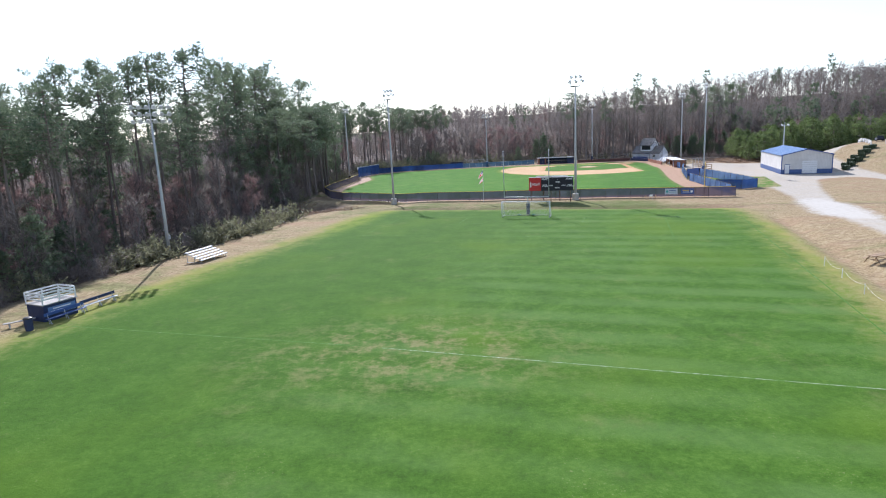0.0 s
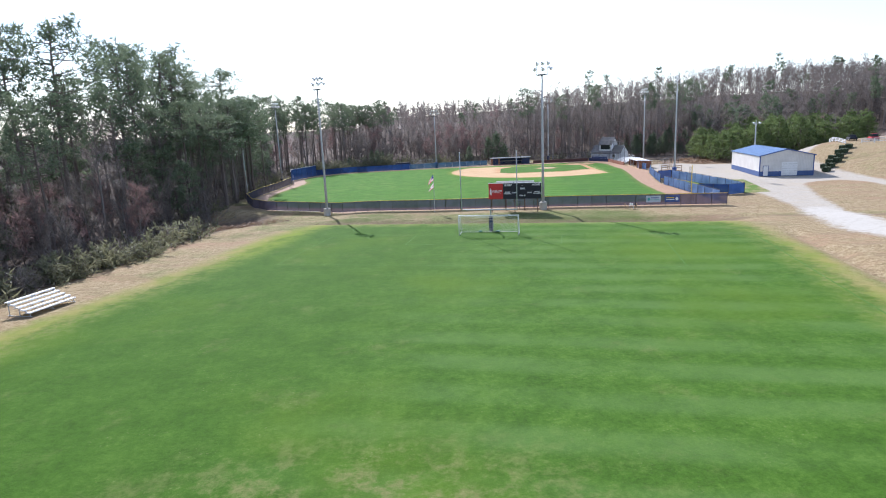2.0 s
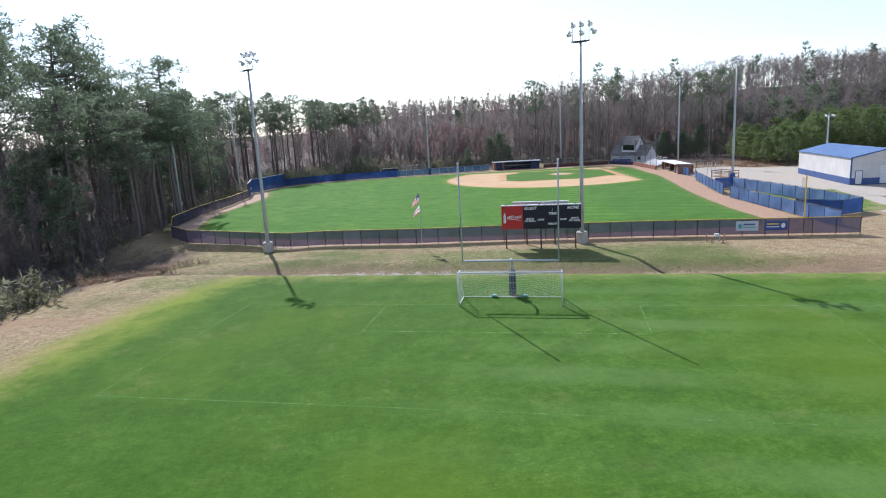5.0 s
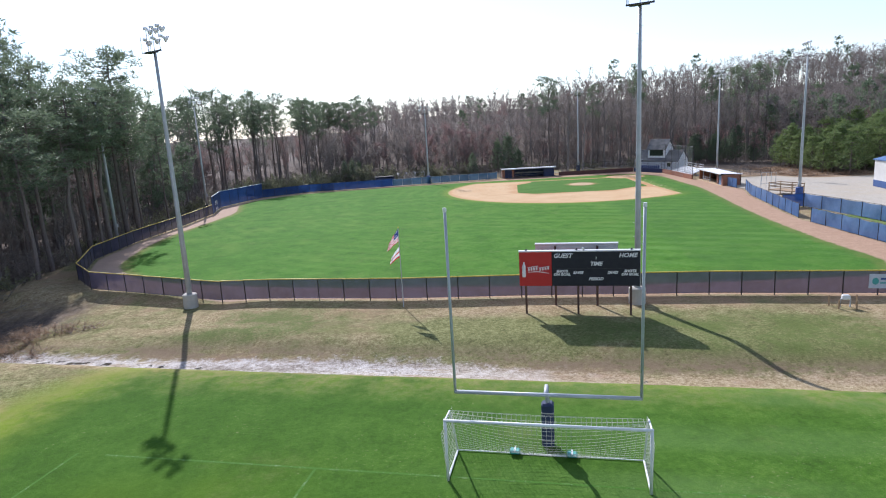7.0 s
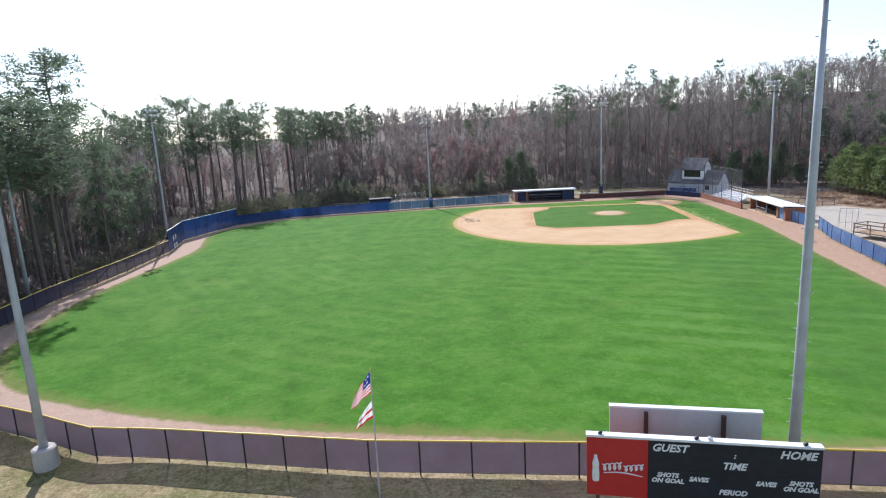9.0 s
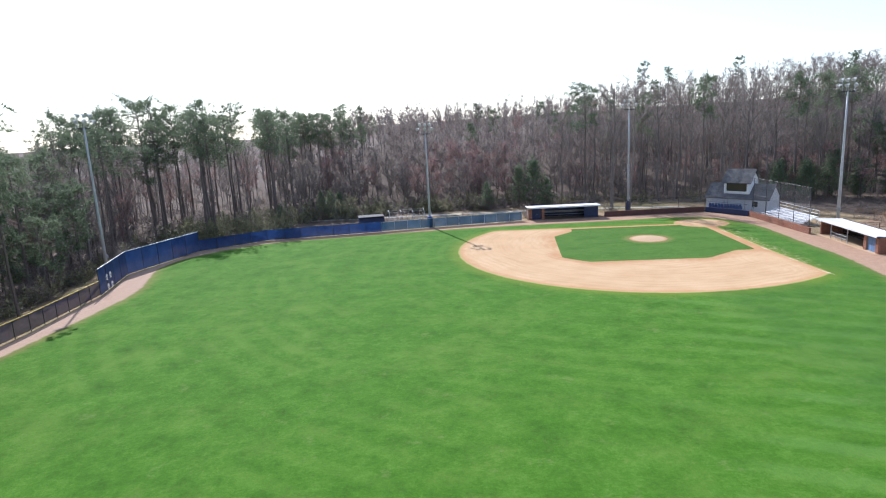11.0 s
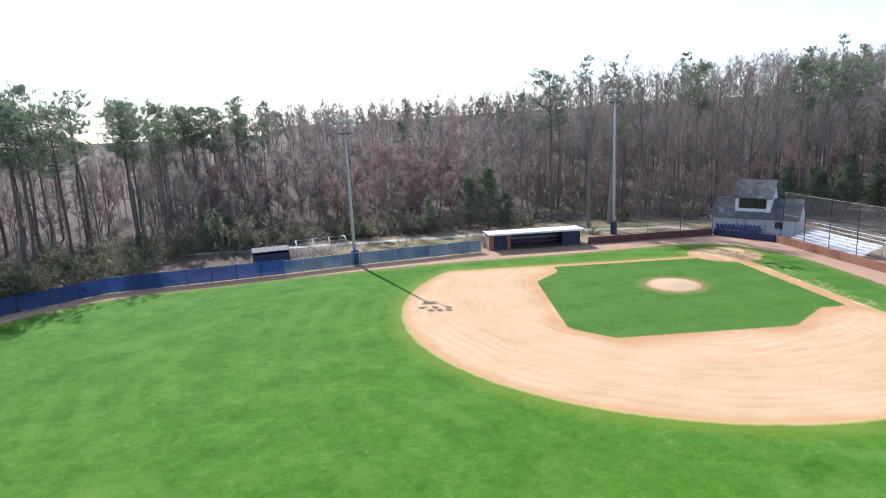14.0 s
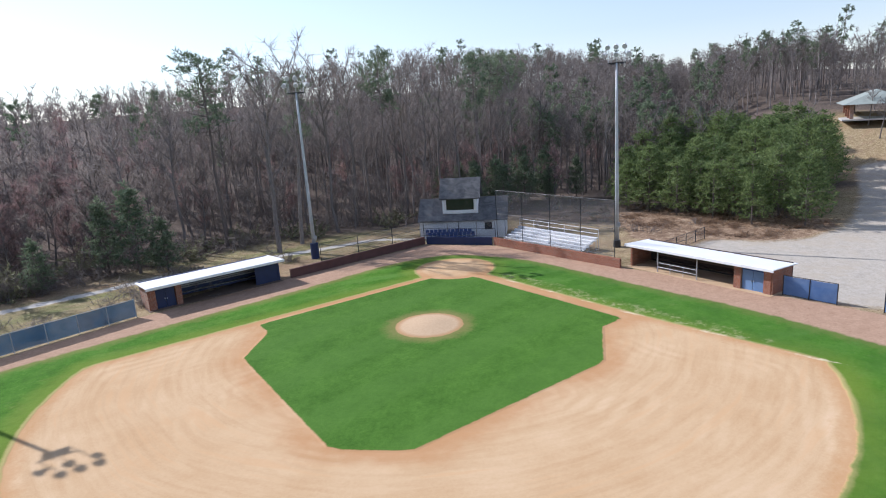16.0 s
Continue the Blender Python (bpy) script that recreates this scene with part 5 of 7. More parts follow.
# ---- storage shed ----
sh = thing("storage_shed", "tan metal shed with a blue roof and blue wainscot", "shed", pose(84.2, 135.9, -0.25, 0, 0, -17.5))
SW, SL, SE, SR = 10.6, 22.5, 4.3, 5.6
for a, s in (((SW / 2, 0, 0), (SW, 0.15)), ((SW / 2, SL, 0), (SW, 0.15)), ((0, SL / 2, 0), (0.15, SL)), ((SW, SL / 2, 0), (0.15, SL))):
    part("wall", Geo().box((a[0], a[1], (SE + 0.95) / 2), (s[0], s[1], SE - 0.95)), SHED_WALL, sh)
    part("wainscot", Geo().box((a[0], a[1], 0.42), (s[0] + 0.03, s[1] + 0.03, 1.06)), SHED_BLUE, sh)
for y in (-0.07, SL - 0.05):
    part("gable_wall", Geo().add([(0, y, SE), (SW, y, SE), (SW / 2, y, SR), (0, y + 0.13, SE), (SW, y + 0.13, SE), (SW / 2, y + 0.13, SR)], [(0, 1, 2), (3, 5, 4), (0, 3, 4, 1), (1, 4, 5, 2), (2, 5, 3, 0)]), SHED_WALL, sh)
for s in (-1, 1):
    e = SW / 2 + 0.3
    x1 = SW / 2 + s * e
    z1 = SE - (SR - SE) * 0.3 / (SW / 2)
    part("roof", Geo().add([(SW / 2, -0.35, SR), (x1, -0.35, z1), (x1, SL + 0.35, z1), (SW / 2, SL + 0.35, SR), (SW / 2, -0.35, SR + 0.1), (x1, -0.35, z1 + 0.1), (x1, SL + 0.35, z1 + 0.1), (SW / 2, SL + 0.35, SR + 0.1)],
                           [(0, 1, 2, 3), (4, 7, 6, 5), (0, 4, 5, 1), (1, 5, 6, 2), (2, 6, 7, 3), (3, 7, 4, 0)]), SHED_ROOF, sh, "bright blue ribbed roof")
    part("rake_trim", Geo().beam((SW / 2, -0.38, SR + 0.04), (x1, -0.38, z1 + 0.04), 0.06, 0.2), BLUE, sh)
part("garage_door", Geo().box((5.9, -0.1, 1.45), (3.1, 0.08, 2.9), bevel=0.01), WHITE, sh, "white roll-up door")
for k in range(5):
    part("door_seam", Geo().box((5.9, -0.146, 0.5 + k * 0.5), (3.1, 0.012, 0.03)), GREY_WOOD, sh)
d_ = part("door", Geo().box((1.2, -0.1, 1.05), (0.95, 0.08, 2.1), bevel=0.01), WHITE, sh, "plain white door")
for a, s in (((0.68, -0.12, 1.08), (0.09, 0.08, 2.2)), ((1.72, -0.12, 1.08), (0.09, 0.08, 2.2)), ((1.2, -0.12, 2.15), (1.13, 0.08, 0.09))):
    part("door_frame", Geo().box(a, s), BLUE, d_)
for x in (0, SW):
    part("corner_trim", Geo().box((x, -0.06, SE / 2), (0.2, 0.16, SE)), BLUE, sh)


# ---- beside the pitch: viewing stand, benches, bin ----
stand = thing("viewing_stand", "navy-skirted timber stand with a white railing", "viewing stand", on_pitch(-41.8, 29.4, 0, 82) @ Matrix.Diagonal((0.93, 0.9, 0.85, 1)))
part("skirt", Geo().box((1.5, 1.2, 0.75), (3.0, 2.4, 1.7), bevel=0.02), NAVY, stand, "dark navy board skirt")
part("banner", Geo().box((1.6, -0.03, 0.95), (2.5, 0.03, 0.75), bevel=0.005), PALE_BLUE, stand, "pale blue printed banner")
for z, w in ((1.12, 1.6), (0.85, 2.0)):
    part("print_bar", Geo().box((1.6, -0.05, z), (w, 0.01, 0.13)), WHITE, stand)
part("deck", Geo().box((1.5, 1.2, 1.65), (3.2, 2.6, 0.1), bevel=0.01), GREY_WOOD, stand)
for x in (0, 1.5, 3.0):
    for y in (0, 2.4):
        part("railing_post", Geo().box((x, y, 2.2), (0.1, 0.1, 1.15), bevel=0.01), WHITE, stand)
for z in (2.15, 2.45, 2.75):
    for a, b in (((0, 0, z), (3, 0, z)), ((0, 2.4, z), (3, 2.4, z)), ((0, 0, z), (0, 2.4, z)), ((3, 0, z), (3, 2.4, z))):
        part("railing_board", Geo().beam(a, b, 0.04, 0.14), WHITE, stand)
for k, (v0, label) in enumerate(((28.8, "blue team bench in front of the stand"), (32.4, "long navy team bench beside the pitch"))):
    b = thing("team_bench", label, "bench", on_pitch(-40.9 - 0.25 * k, v0, 0, 88), "team benches")
    L_ = 3.6
    part("seat", Geo().box((L_ / 2, 0, 0.46), (L_, 0.3, 0.05), bevel=0.01), BLUE if k == 0 else ALUMINIUM, b)
    part("backrest", Geo().box((L_ / 2, 0.25, 0.78), (L_, 0.05, 0.26), bevel=0.01), NAVY if k else BLUE, b)
    for x in (0.3, L_ / 2, L_ - 0.3):
        part("leg", Geo().beam((x, -0.12, 0), (x, 0.1, 0.45), 0.05).beam((x, 0.12, 0), (x, 0.26, 0.85), 0.05), STEEL, b)
bin_ = thing("litter_bin", "dark blue round litter bin on the grass", "bin", on_pitch(-41.2, 27.5, 0))
part("body", Geo().tube([(0, 0, 0), (0, 0, 0.1), (0, 0, 0.95)], [0.26, 0.28, 0.32], 16), NAVY, bin_, smooth=False)
part("lid", Geo().tube([(0, 0, 0.95), (0, 0, 1.02), (0, 0, 1.1)], [0.34, 0.34, 0.2], 16), DARK_STEEL, bin_)
bench = thing("plank_bench", "pale weathered plank bench behind the stand", "bench", on_pitch(-43.6, 27.4, 0, 60))
part("plank", Geo().box((1, 0, 0.42), (2.2, 0.3, 0.06), bevel=0.01), GREY_WOOD, bench)
for x in (0.3, 1.7):
    part("leg", Geo().box((x, 0, 0.2), (0.1, 0.28, 0.42)), GREY_WOOD, bench)

# ---- pipes and stakes by the fence, rope along the bank, picnic table ----
for k, (u, v, h) in enumerate(((7.2, 109.3, 0.75), (7.55, 108.6, 0.6), (8.6, 108.5, 0.6), (8.9, 109.3, 0.8))):
    b = thing("marker_post", "short tan marker post by the water valve", "post", on_pitch(u, v, ground_at(*uv(u, v))), "marker posts")
    part("post", Geo().tube([(0, 0, -0.2), (0, 0, h)], 0.06, 8), TIMBER, b)
valve = thing("water_valve", "white backflow valve on two pipes", "valve", on_pitch(8.1, 109.0, ground_at(*uv(8.1, 109.0))))
part("pipe", Geo().tube([(-0.3, 0, -0.2), (-0.3, 0, 0.55), (0.3, 0, 0.55), (0.3, 0, -0.2)], 0.05, 8), STEEL, valve)
part("cover", Geo().box((0, 0, 0.68), (0.5, 0.3, 0.34), bevel=0.06), WHITE, valve)
stakes = [uv(20.9, v) for v in (26, 31, 36, 40.5, 45.5, 50.5, 55.2)]
for x, y in stakes:
    s = thing("rope_stake", "short white stake carrying a rope along the bank", "stake", pose(x, y, ground_at(x, y)), "rope stakes")
    part("stake", Geo().tube([(0, 0, -0.1), (0, 0, 0.85)], 0.028, 6), WHITE, s)
rope = thing("rope", "thin pale rope strung between the stakes", "rope")
cord = Geo()
for (ax, ay), (bx, by) in zip(stakes, stakes[1:]):
    cord.tube([(ax + (bx - ax) * f, ay + (by - ay) * f, ground_at(ax + (bx - ax) * f, ay + (by - ay) * f) + 0.78 - 0.3 * math.sin(math.pi * f)) for f in (i / 6 for i in range(7))], 0.009, 4)
part("cord", cord, NET, rope)
pt = thing("picnic_table", "weathered timber picnic table on the dry bank", "picnic table", pose(41.0, 45.8, ground_at(41.0, 45.8), 0, 0, 20))
for k in range(5):
    part("top_board", Geo().box((0, -0.32 + k * 0.16, 0.75), (1.9, 0.14, 0.045), bevel=0.008), TIMBER, pt)
for y in (-0.75, -0.6, 0.6, 0.75):
    part("seat_board", Geo().box((0, y, 0.44), (1.9, 0.13, 0.045), bevel=0.008), TIMBER, pt)
for x in (-0.65, 0.65):
    part("leg_frame", Geo().beam((x, -0.75, 0), (x, -0.25, 0.72), 0.09, 0.05).beam((x, 0.75, 0), (x, 0.25, 0.72), 0.09, 0.05).beam((x, -0.8, 0.4), (x, 0.8, 0.4), 0.09, 0.05), TIMBER, pt)

# ---- timber deck by the side fence, foul pole ----
dk = thing("timber_deck", "raw timber viewing deck with a railing behind the fence", "deck", pose(71.9, 156.8, BALL, 0, 0, -76) @ Matrix.Diagonal((1.02, 0.95, 1, 1)))
part("platform", Geo().box((2.2, 1.4, 0.7), (4.4, 2.8, 0.14), bevel=0.01), TIMBER, dk)
for x in (0.1, 2.2, 4.3):
    for y in (0.1, 2.7):
        part("deck_post", Geo().box((x, y, 0.95), (0.12, 0.12, 1.9), bevel=0.01), TIMBER, dk)
for z in (1.3, 1.8):
    for a, b in (((0, 0.1, z), (4.4, 0.1, z)), ((0, 2.7, z), (4.4, 2.7, z)), ((0.1, 0, z), (0.1, 2.8, z)), ((4.3, 0, z), (4.3, 2.8, z))):
        part("railing", Geo().beam(a, b, 0.05, 0.12), TIMBER, dk)
for k in range(3):
    part("stair_tread", Geo().box((4.6 + k * 0.28, 1.4, 0.55 - k * 0.18), (0.28, 1.2, 0.05)), TIMBER, dk)
hf = thing("pipe_frame", "tall grey steel pipe frame standing on the gravel", "pipe frame", pose(74.0, 161.8, BALL, 0, 0, -25))
for x in (0, 0.75, 1.5, 2.2):
    part("upright", Geo().tube([(x, 0, -0.05), (x, 0, 3.0)], 0.03, 7), STEEL, hf)
for z in (1.1, 3.0):
    part("crossbar", Geo().tube([(0, 0, z), (2.2, 0, z)], 0.03, 7), STEEL, hf)
for x in (0, 2.2):
    part("stay", Geo().tube([(x, 0, 2.7), (x, 1.1, -0.02)], 0.025, 6), STEEL, hf)
foul = thing("foul_pole", "yellow foul pole with a mesh wing at the fence", "foul pole", on_pitch(17.4, 112.3, BALL))
part("pole", Geo().tube([(0, 0, -0.2), (0, 0, 6.2)], 0.06, 10), YELLOW, foul)
part("wing", Geo().box((-0.25, 0, 4.2), (0.4, 0.02, 3.6)), CHAIN, foul)

# ---- batting cage and shelter beyond the left foul line ----
cage = thing("batting_cage", "pale tubular steel hoops of a batting cage with thin netting", "batting cage", pose(13.4, 218.4, BALL, 0, 0, 8) @ Matrix.Diagonal((1.2, 1.2, 0.9, 1)))
for k in range(4):
    x = 0.2 + k * 1.9
    part("hoop", Geo().tube([(x, 0, 0), (x, 0.15, 1.9), (x + 0.1, 0.9, 2.7), (x + 0.2, 2.2, 3.0), (x + 0.1, 3.5, 2.7), (x, 4.25, 1.9), (x, 4.4, 0)], 0.034, 8), STEEL, cage, smooth=True)
for y, z in ((0.9, 2.7), (3.5, 2.7)):
    part("purlin", Geo().tube([(0.2, y, z), (5.9, y, z)], 0.025, 6), STEEL, cage)
part("netting", net_panel((0.2, 0.1, 0.1), (5.7, 0, 0), (0, 0.4, 2.2), 22, 9, 0.05, 0.008, 4), NET, cage)
lean = thing("bullpen_shelter", "low shelter with a dark flat roof and deep blue walls", "shelter", pose(7.9, 217.7, BALL, 0, 0, 5) @ Matrix.Diagonal((0.34, 1, 0.88, 1)))
part("roof", Geo().box((7.0, 2.3, 2.25), (14.4, 4.8, 0.14), m=Matrix.Rotation(radians(-3), 3, "X"), bevel=0.02), SHINGLE, lean, "grey-brown flat roof")
for a, s in (((7, 0.2, 1.0), (14, 0.1, 2.0)), ((7, 4.4, 1.0), (14, 0.1, 2.2)), ((0.1, 2.3, 1.0), (0.1, 4.2, 2.1)), ((13.9, 2.3, 1.0), (0.1, 4.2, 2.1))):
    part("wall", Geo().box((a[0], a[1], a[2]), s), NAVY, lean)


# ---- the rise beyond the shed: hedges, white rail fence, parked cars, pavilion ----
HEDGE = plain("clipped_hedge", (0.02, 0.035, 0.014), (0.05, 0.075, 0.03), 0.8, 0, 3.0, 18, 0.9)
hr = random.Random(3)
for k in range(11):
    f = k / 10
    x, y = 99.5 + 14.5 * f + hr.uniform(-0.3, 0.3), 136.0 + 11.6 * f + (0.9 if k % 2 else -0.8)
    hb = thing("hedge", "dark green clipped box hedge on the slope", "hedge", pose(x, y, ground_at(x, y) - 0.1, 0, 0, hr.uniform(20, 45)), "clipped hedges")
    bm = bmesh.new()
    bmesh.ops.create_cube(bm, size=1, matrix=Matrix.Translation((0, 0, 0.6)) @ Matrix.Diagonal((1.5, 1.3, 1.0, 1)))
    bmesh.ops.subdivide_edges(bm, edges=bm.edges[:], cuts=5, use_grid_fill=True)
    for v in bm.verts:
        v.co += Vector((hr.uniform(-1, 1), hr.uniform(-1, 1), hr.uniform(-1, 1))) * 0.09
    me = bpy.data.meshes.new("foliage")
    bm.to_mesh(me)
    bm.free()
    me.materials.append(HEDGE)
    part("foliage", me, None, hb)


def rail_fence(a, b, n):
    ob = thing("rail_fence", "white three-rail fence along the parking area", "fence", None, "white rail fences")
    for i in range(n + 1):
        x, y = a[0] + (b[0] - a[0]) * i / n, a[1] + (b[1] - a[1]) * i / n
        part("post", Geo().box((x, y, ground_at(x, y) + 0.5), (0.14, 0.14, 1.3), bevel=0.01), WHITE, ob)
        if i < n:
            x2, y2 = a[0] + (b[0] - a[0]) * (i + 1) / n, a[1] + (b[1] - a[1]) * (i + 1) / n
            for z in (0.4, 0.75, 1.05):
                part("rail", Geo().beam((x, y, ground_at(x, y) + z), (x2, y2, ground_at(x2, y2) + z), 0.05, 0.15), WHITE, ob)


rail_fence((120.8, 162.0), (116.8, 151.5), 5)
rail_fence((118.5, 148.5), (138.0, 136.0), 9)


def car(x, y, turn, paint, label, roof_h=1.45):
    """A parked car: rounded body, cabin with dark glass, four wheels."""
    ob = thing("parked_car", label, "car", pose(x, y, ground_at(x, y) + 0.02, 0, 0, turn), "parked cars")
    sect = [(-2.2, 0.55, 0.75), (-2.05, 0.35, 0.95), (-1.0, 0.3, 1.0), (1.0, 0.3, 0.98), (1.9, 0.32, 0.88), (2.25, 0.45, 0.68)]
    g = Geo()
    for px, lo, hi in sect:
        g.v += [(px, -0.88, lo), (px, -0.9, (lo + hi) / 2), (px, -0.78, hi), (px, 0.78, hi), (px, 0.9, (lo + hi) / 2), (px, 0.88, lo)]
    g.f = [(i * 6 + j, i * 6 + (j + 1) % 6, i * 6 + 6 + (j + 1) % 6, i * 6 + 6 + j) for i in range(5) for j in range(6)] + [tuple(range(5, -1, -1)), tuple(range(30, 36))]
    part("body", g, paint, ob, smooth=False)
    c = Geo().add([(-1.5, -0.75, 0.98), (1.0, -0.75, 0.97), (1.0, 0.75, 0.97), (-1.5, 0.75, 0.98), (-1.1, -0.6, roof_h), (0.35, -0.6, roof_h), (0.35, 0.6, roof_h), (-1.1, 0.6, roof_h)], [(0, 1, 5, 4), (1, 2, 6, 5), (2, 3, 7, 6), (3, 0, 4, 7), (4, 5, 6, 7)])
    part("cabin_glass", c, GLASS, ob)
    part("roof", Geo().box((-0.38, 0, roof_h + 0.02), (1.5, 1.24, 0.05), bevel=0.02), paint, ob)
    for wx in (-1.35, 1.4):
        for wy in (-0.82, 0.82):
            w = part("tyre", Geo().tube([(wx, wy - 0.1, 0.32), (wx, wy + 0.1, 0.32)], 0.32, 14), BLACK, ob)
            part("rim", Geo().tube([(wx, wy - 0.11, 0.32), (wx, wy + 0.11, 0.32)], 0.19, 10), STEEL, w)
    return ob


car(124.2, 158.5, 60, BLACK, "dark parked car beside the white fence")
car(126.8, 154.5, 60, RED, "red parked car beside the white fence", 1.7)
car(129.6, 150.6, 60, RED, "red parked car on the rise", 1.7)
car(134.5, 145.5, 60, ALUMINIUM, "silver parked car on the rise")
pv_ = thing("pavilion", "open brick pavilion with a grey-green hipped roof", "pavilion", pose(180, 181.5, ground_at(180, 181.5) - 0.1, 0, 0, 15) @ Matrix.Diagonal((1.25, 1.15, 1.05, 1)))
for x in (-6, -2, 2, 6):
    for y in (-4, 4):
        part("column", Geo().box((x, y, 1.5), (0.6, 0.6, 3.2), bevel=0.02), BRICK, pv_)
part("roof", Geo().add([(-7.5, -5.5, 3.0), (7.5, -5.5, 3.0), (7.5, 5.5, 3.0), (-7.5, 5.5, 3.0), (-3, 0, 5.6), (3, 0, 5.6)], [(0, 1, 5, 4), (1, 2, 5), (2, 3, 4, 5), (3, 0, 4), (0, 3, 2, 1)]), plain("grey_green_roof", (0.22, 0.25, 0.22), (0.34, 0.37, 0.33), 0.6), pv_, "grey-green sheet roof")
part("slab", Geo().box((0, 0, 0.05), (15, 11, 0.3)), CONCRETE, pv_)

# ---- trees ----
def bark(name, dark, light):
    n = Nodes(name)
    w = n.stretch(n.local(), (6, 6, 1.2))
    t = n.noise(2.2, 5, 0.7, w)
    col = n.ramp(n.math("ADD", n.math("MULTIPLY", t, 0.8), n.math("MULTIPLY", n.each(), 0.2)), [(0.3, dark), (0.7, light)])
    n.bump(t, 0.7, 0.03)
    return n.done(col, 0.9, 0.0, 0.2)


def leaf(name, a, b, through=0.35):
    """Thin foliage: light passes partly through each blade."""
    n = Nodes(name)
    tone = n.math("ADD", n.math("MULTIPLY", n.island(), 0.55), n.math("ADD", n.math("MULTIPLY", n.each(), 0.25), n.math("MULTIPLY", n.noise(0.9, 2), 0.2)))
    col = n.ramp(tone, [(0.15, a), (0.85, b)])
    n.done(col, 0.6, 0.0, 0.25)
    glow = n.tree.nodes.new("ShaderNodeBsdfTranslucent")
    n.put(glow.inputs[0], col)
    both = n.tree.nodes.new("ShaderNodeMixShader")
    both.inputs[0].default_value = through
    n.tree.links.new(n.shader.outputs[0], both.inputs[1])
    n.tree.links.new(glow.outputs[0], both.inputs[2])
    n.tree.links.new(both.outputs[0], n.out.inputs[0])
    return n.mat


PINE_BARK = bark("pine_bark", (0.09, 0.073, 0.065), (0.25, 0.205, 0.182))
GREY_BARK = bark("grey_bark", (0.09, 0.078, 0.07), (0.30, 0.262, 0.24))
NEEDLES = leaf("pine_needles", (0.088, 0.130, 0.080), (0.25, 0.30, 0.185), 0.5)
YOUNG = leaf("young_pine_needles", (0.075, 0.118, 0.042), (0.255, 0.322, 0.12), 0.45)
TWIG_GREY = leaf("grey_twigs", (0.145, 0.120, 0.106), (0.35, 0.308, 0.275), 0.55)
TWIG_RED = leaf("budding_red_twigs", (0.205, 0.132, 0.122), (0.40, 0.275, 0.25), 0.5)
TWIG_GREEN = leaf("budding_green_twigs", (0.15, 0.15, 0.09), (0.345, 0.34, 0.205), 0.45)


class Soup:
    """Triangles and tubes gathered as arrays."""

    def __init__(self):
        self.v, self.t, self.n = [], [], 0

    def put(self, v, t):
        self.v.append(np.asarray(v, float)), self.t.append(np.asarray(t, int) + self.n)
        self.n += len(v)

    def tube(self, pts, radii, k=4):
        pts, radii = np.asarray(pts, float), np.asarray(radii, float)
        d = np.gradient(pts, axis=0)
        d /= np.linalg.norm(d, axis=1)[:, None] + 1e-9
        ref = np.where(np.abs(d[:, 2:3]) < 0.9, [[0, 0, 1.0]], [[1.0, 0, 0]])
        a = np.cross(d, ref)
        a /= np.linalg.norm(a, axis=1)[:, None] + 1e-9
        b = np.cross(d, a)
        ang = np.arange(k) * 2 * np.pi / k
        v = pts[:, None] + (a[:, None] * np.cos(ang)[None, :, None] + b[:, None] * np.sin(ang)[None, :, None]) * radii[:, None, None]
        i, j = np.meshgrid(np.arange(len(pts) - 1), np.arange(k), indexing="ij")
        p, q, r, s = i * k + j, i * k + (j + 1) % k, (i + 1) * k + (j + 1) % k, (i + 1) * k + j
        t = np.concatenate([np.stack([p, q, r], -1).reshape(-1, 3), np.stack([p, r, s], -1).reshape(-1, 3)])
        self.put(v.reshape(-1, 3), t)

    def blades(self, root, way, length, width, r):
        """One thin triangle at each root."""
        m = len(root)
        side = np.cross(way, r.normal(size=(m, 3)))
        side /= np.linalg.norm(side, axis=1)[:, None] + 1e-9
        w = (np.ones(m) * width)[:, None] / 2
        v = np.stack([root - side * w, root + side * w, root + way * (np.ones(m) * length)[:, None]], 1)
        self.put(v.reshape(-1, 3), np.arange(m * 3).reshape(-1, 3))

    def arrays(self):
        return (np.concatenate(self.v), np.concatenate(self.t)) if self.v else (np.zeros((0, 3)), np.zeros((0, 3), int))

    def mesh(self, name, material):
        return raw_mesh(name, *self.arrays(), material)


def raw_mesh(name, v, t, material):
    me = bpy.data.meshes.new(name)
    me.vertices.add(len(v))
    me.vertices.foreach_set("co", np.ascontiguousarray(v, np.float32).ravel())
    me.loops.add(len(t) * 3)
    me.loops.foreach_set("vertex_index", np.ascontiguousarray(t, np.int32).ravel())
    me.polygons.add(len(t))
    me.polygons.foreach_set("loop_start", np.arange(0, len(t) * 3, 3, dtype=np.int32))
    me.update(calc_edges=True)
    me.materials.append(material)
    return me


def unit(r, m, lift=0.0):
    d = r.normal(size=(m, 3))
    d[:, 2] += lift
    return d / np.linalg.norm(d, axis=1)[:, None]


def puffs(soup, centres, r, blades=24, length=0.6, width=0.1, lift=0.5, core=0.16):
    """Round sprays of needles, thickest at their hearts."""
    c = np.repeat(np.asarray(centres), blades, 0)
    way = unit(r, len(c), lift)
    soup.blades(c + way * core * r.uniform(0.0, 1.0, (len(c), 1)), way, length * r.uniform(0.55, 1.2, len(c)), width * r.uniform(0.7, 1.3, len(c)), r)


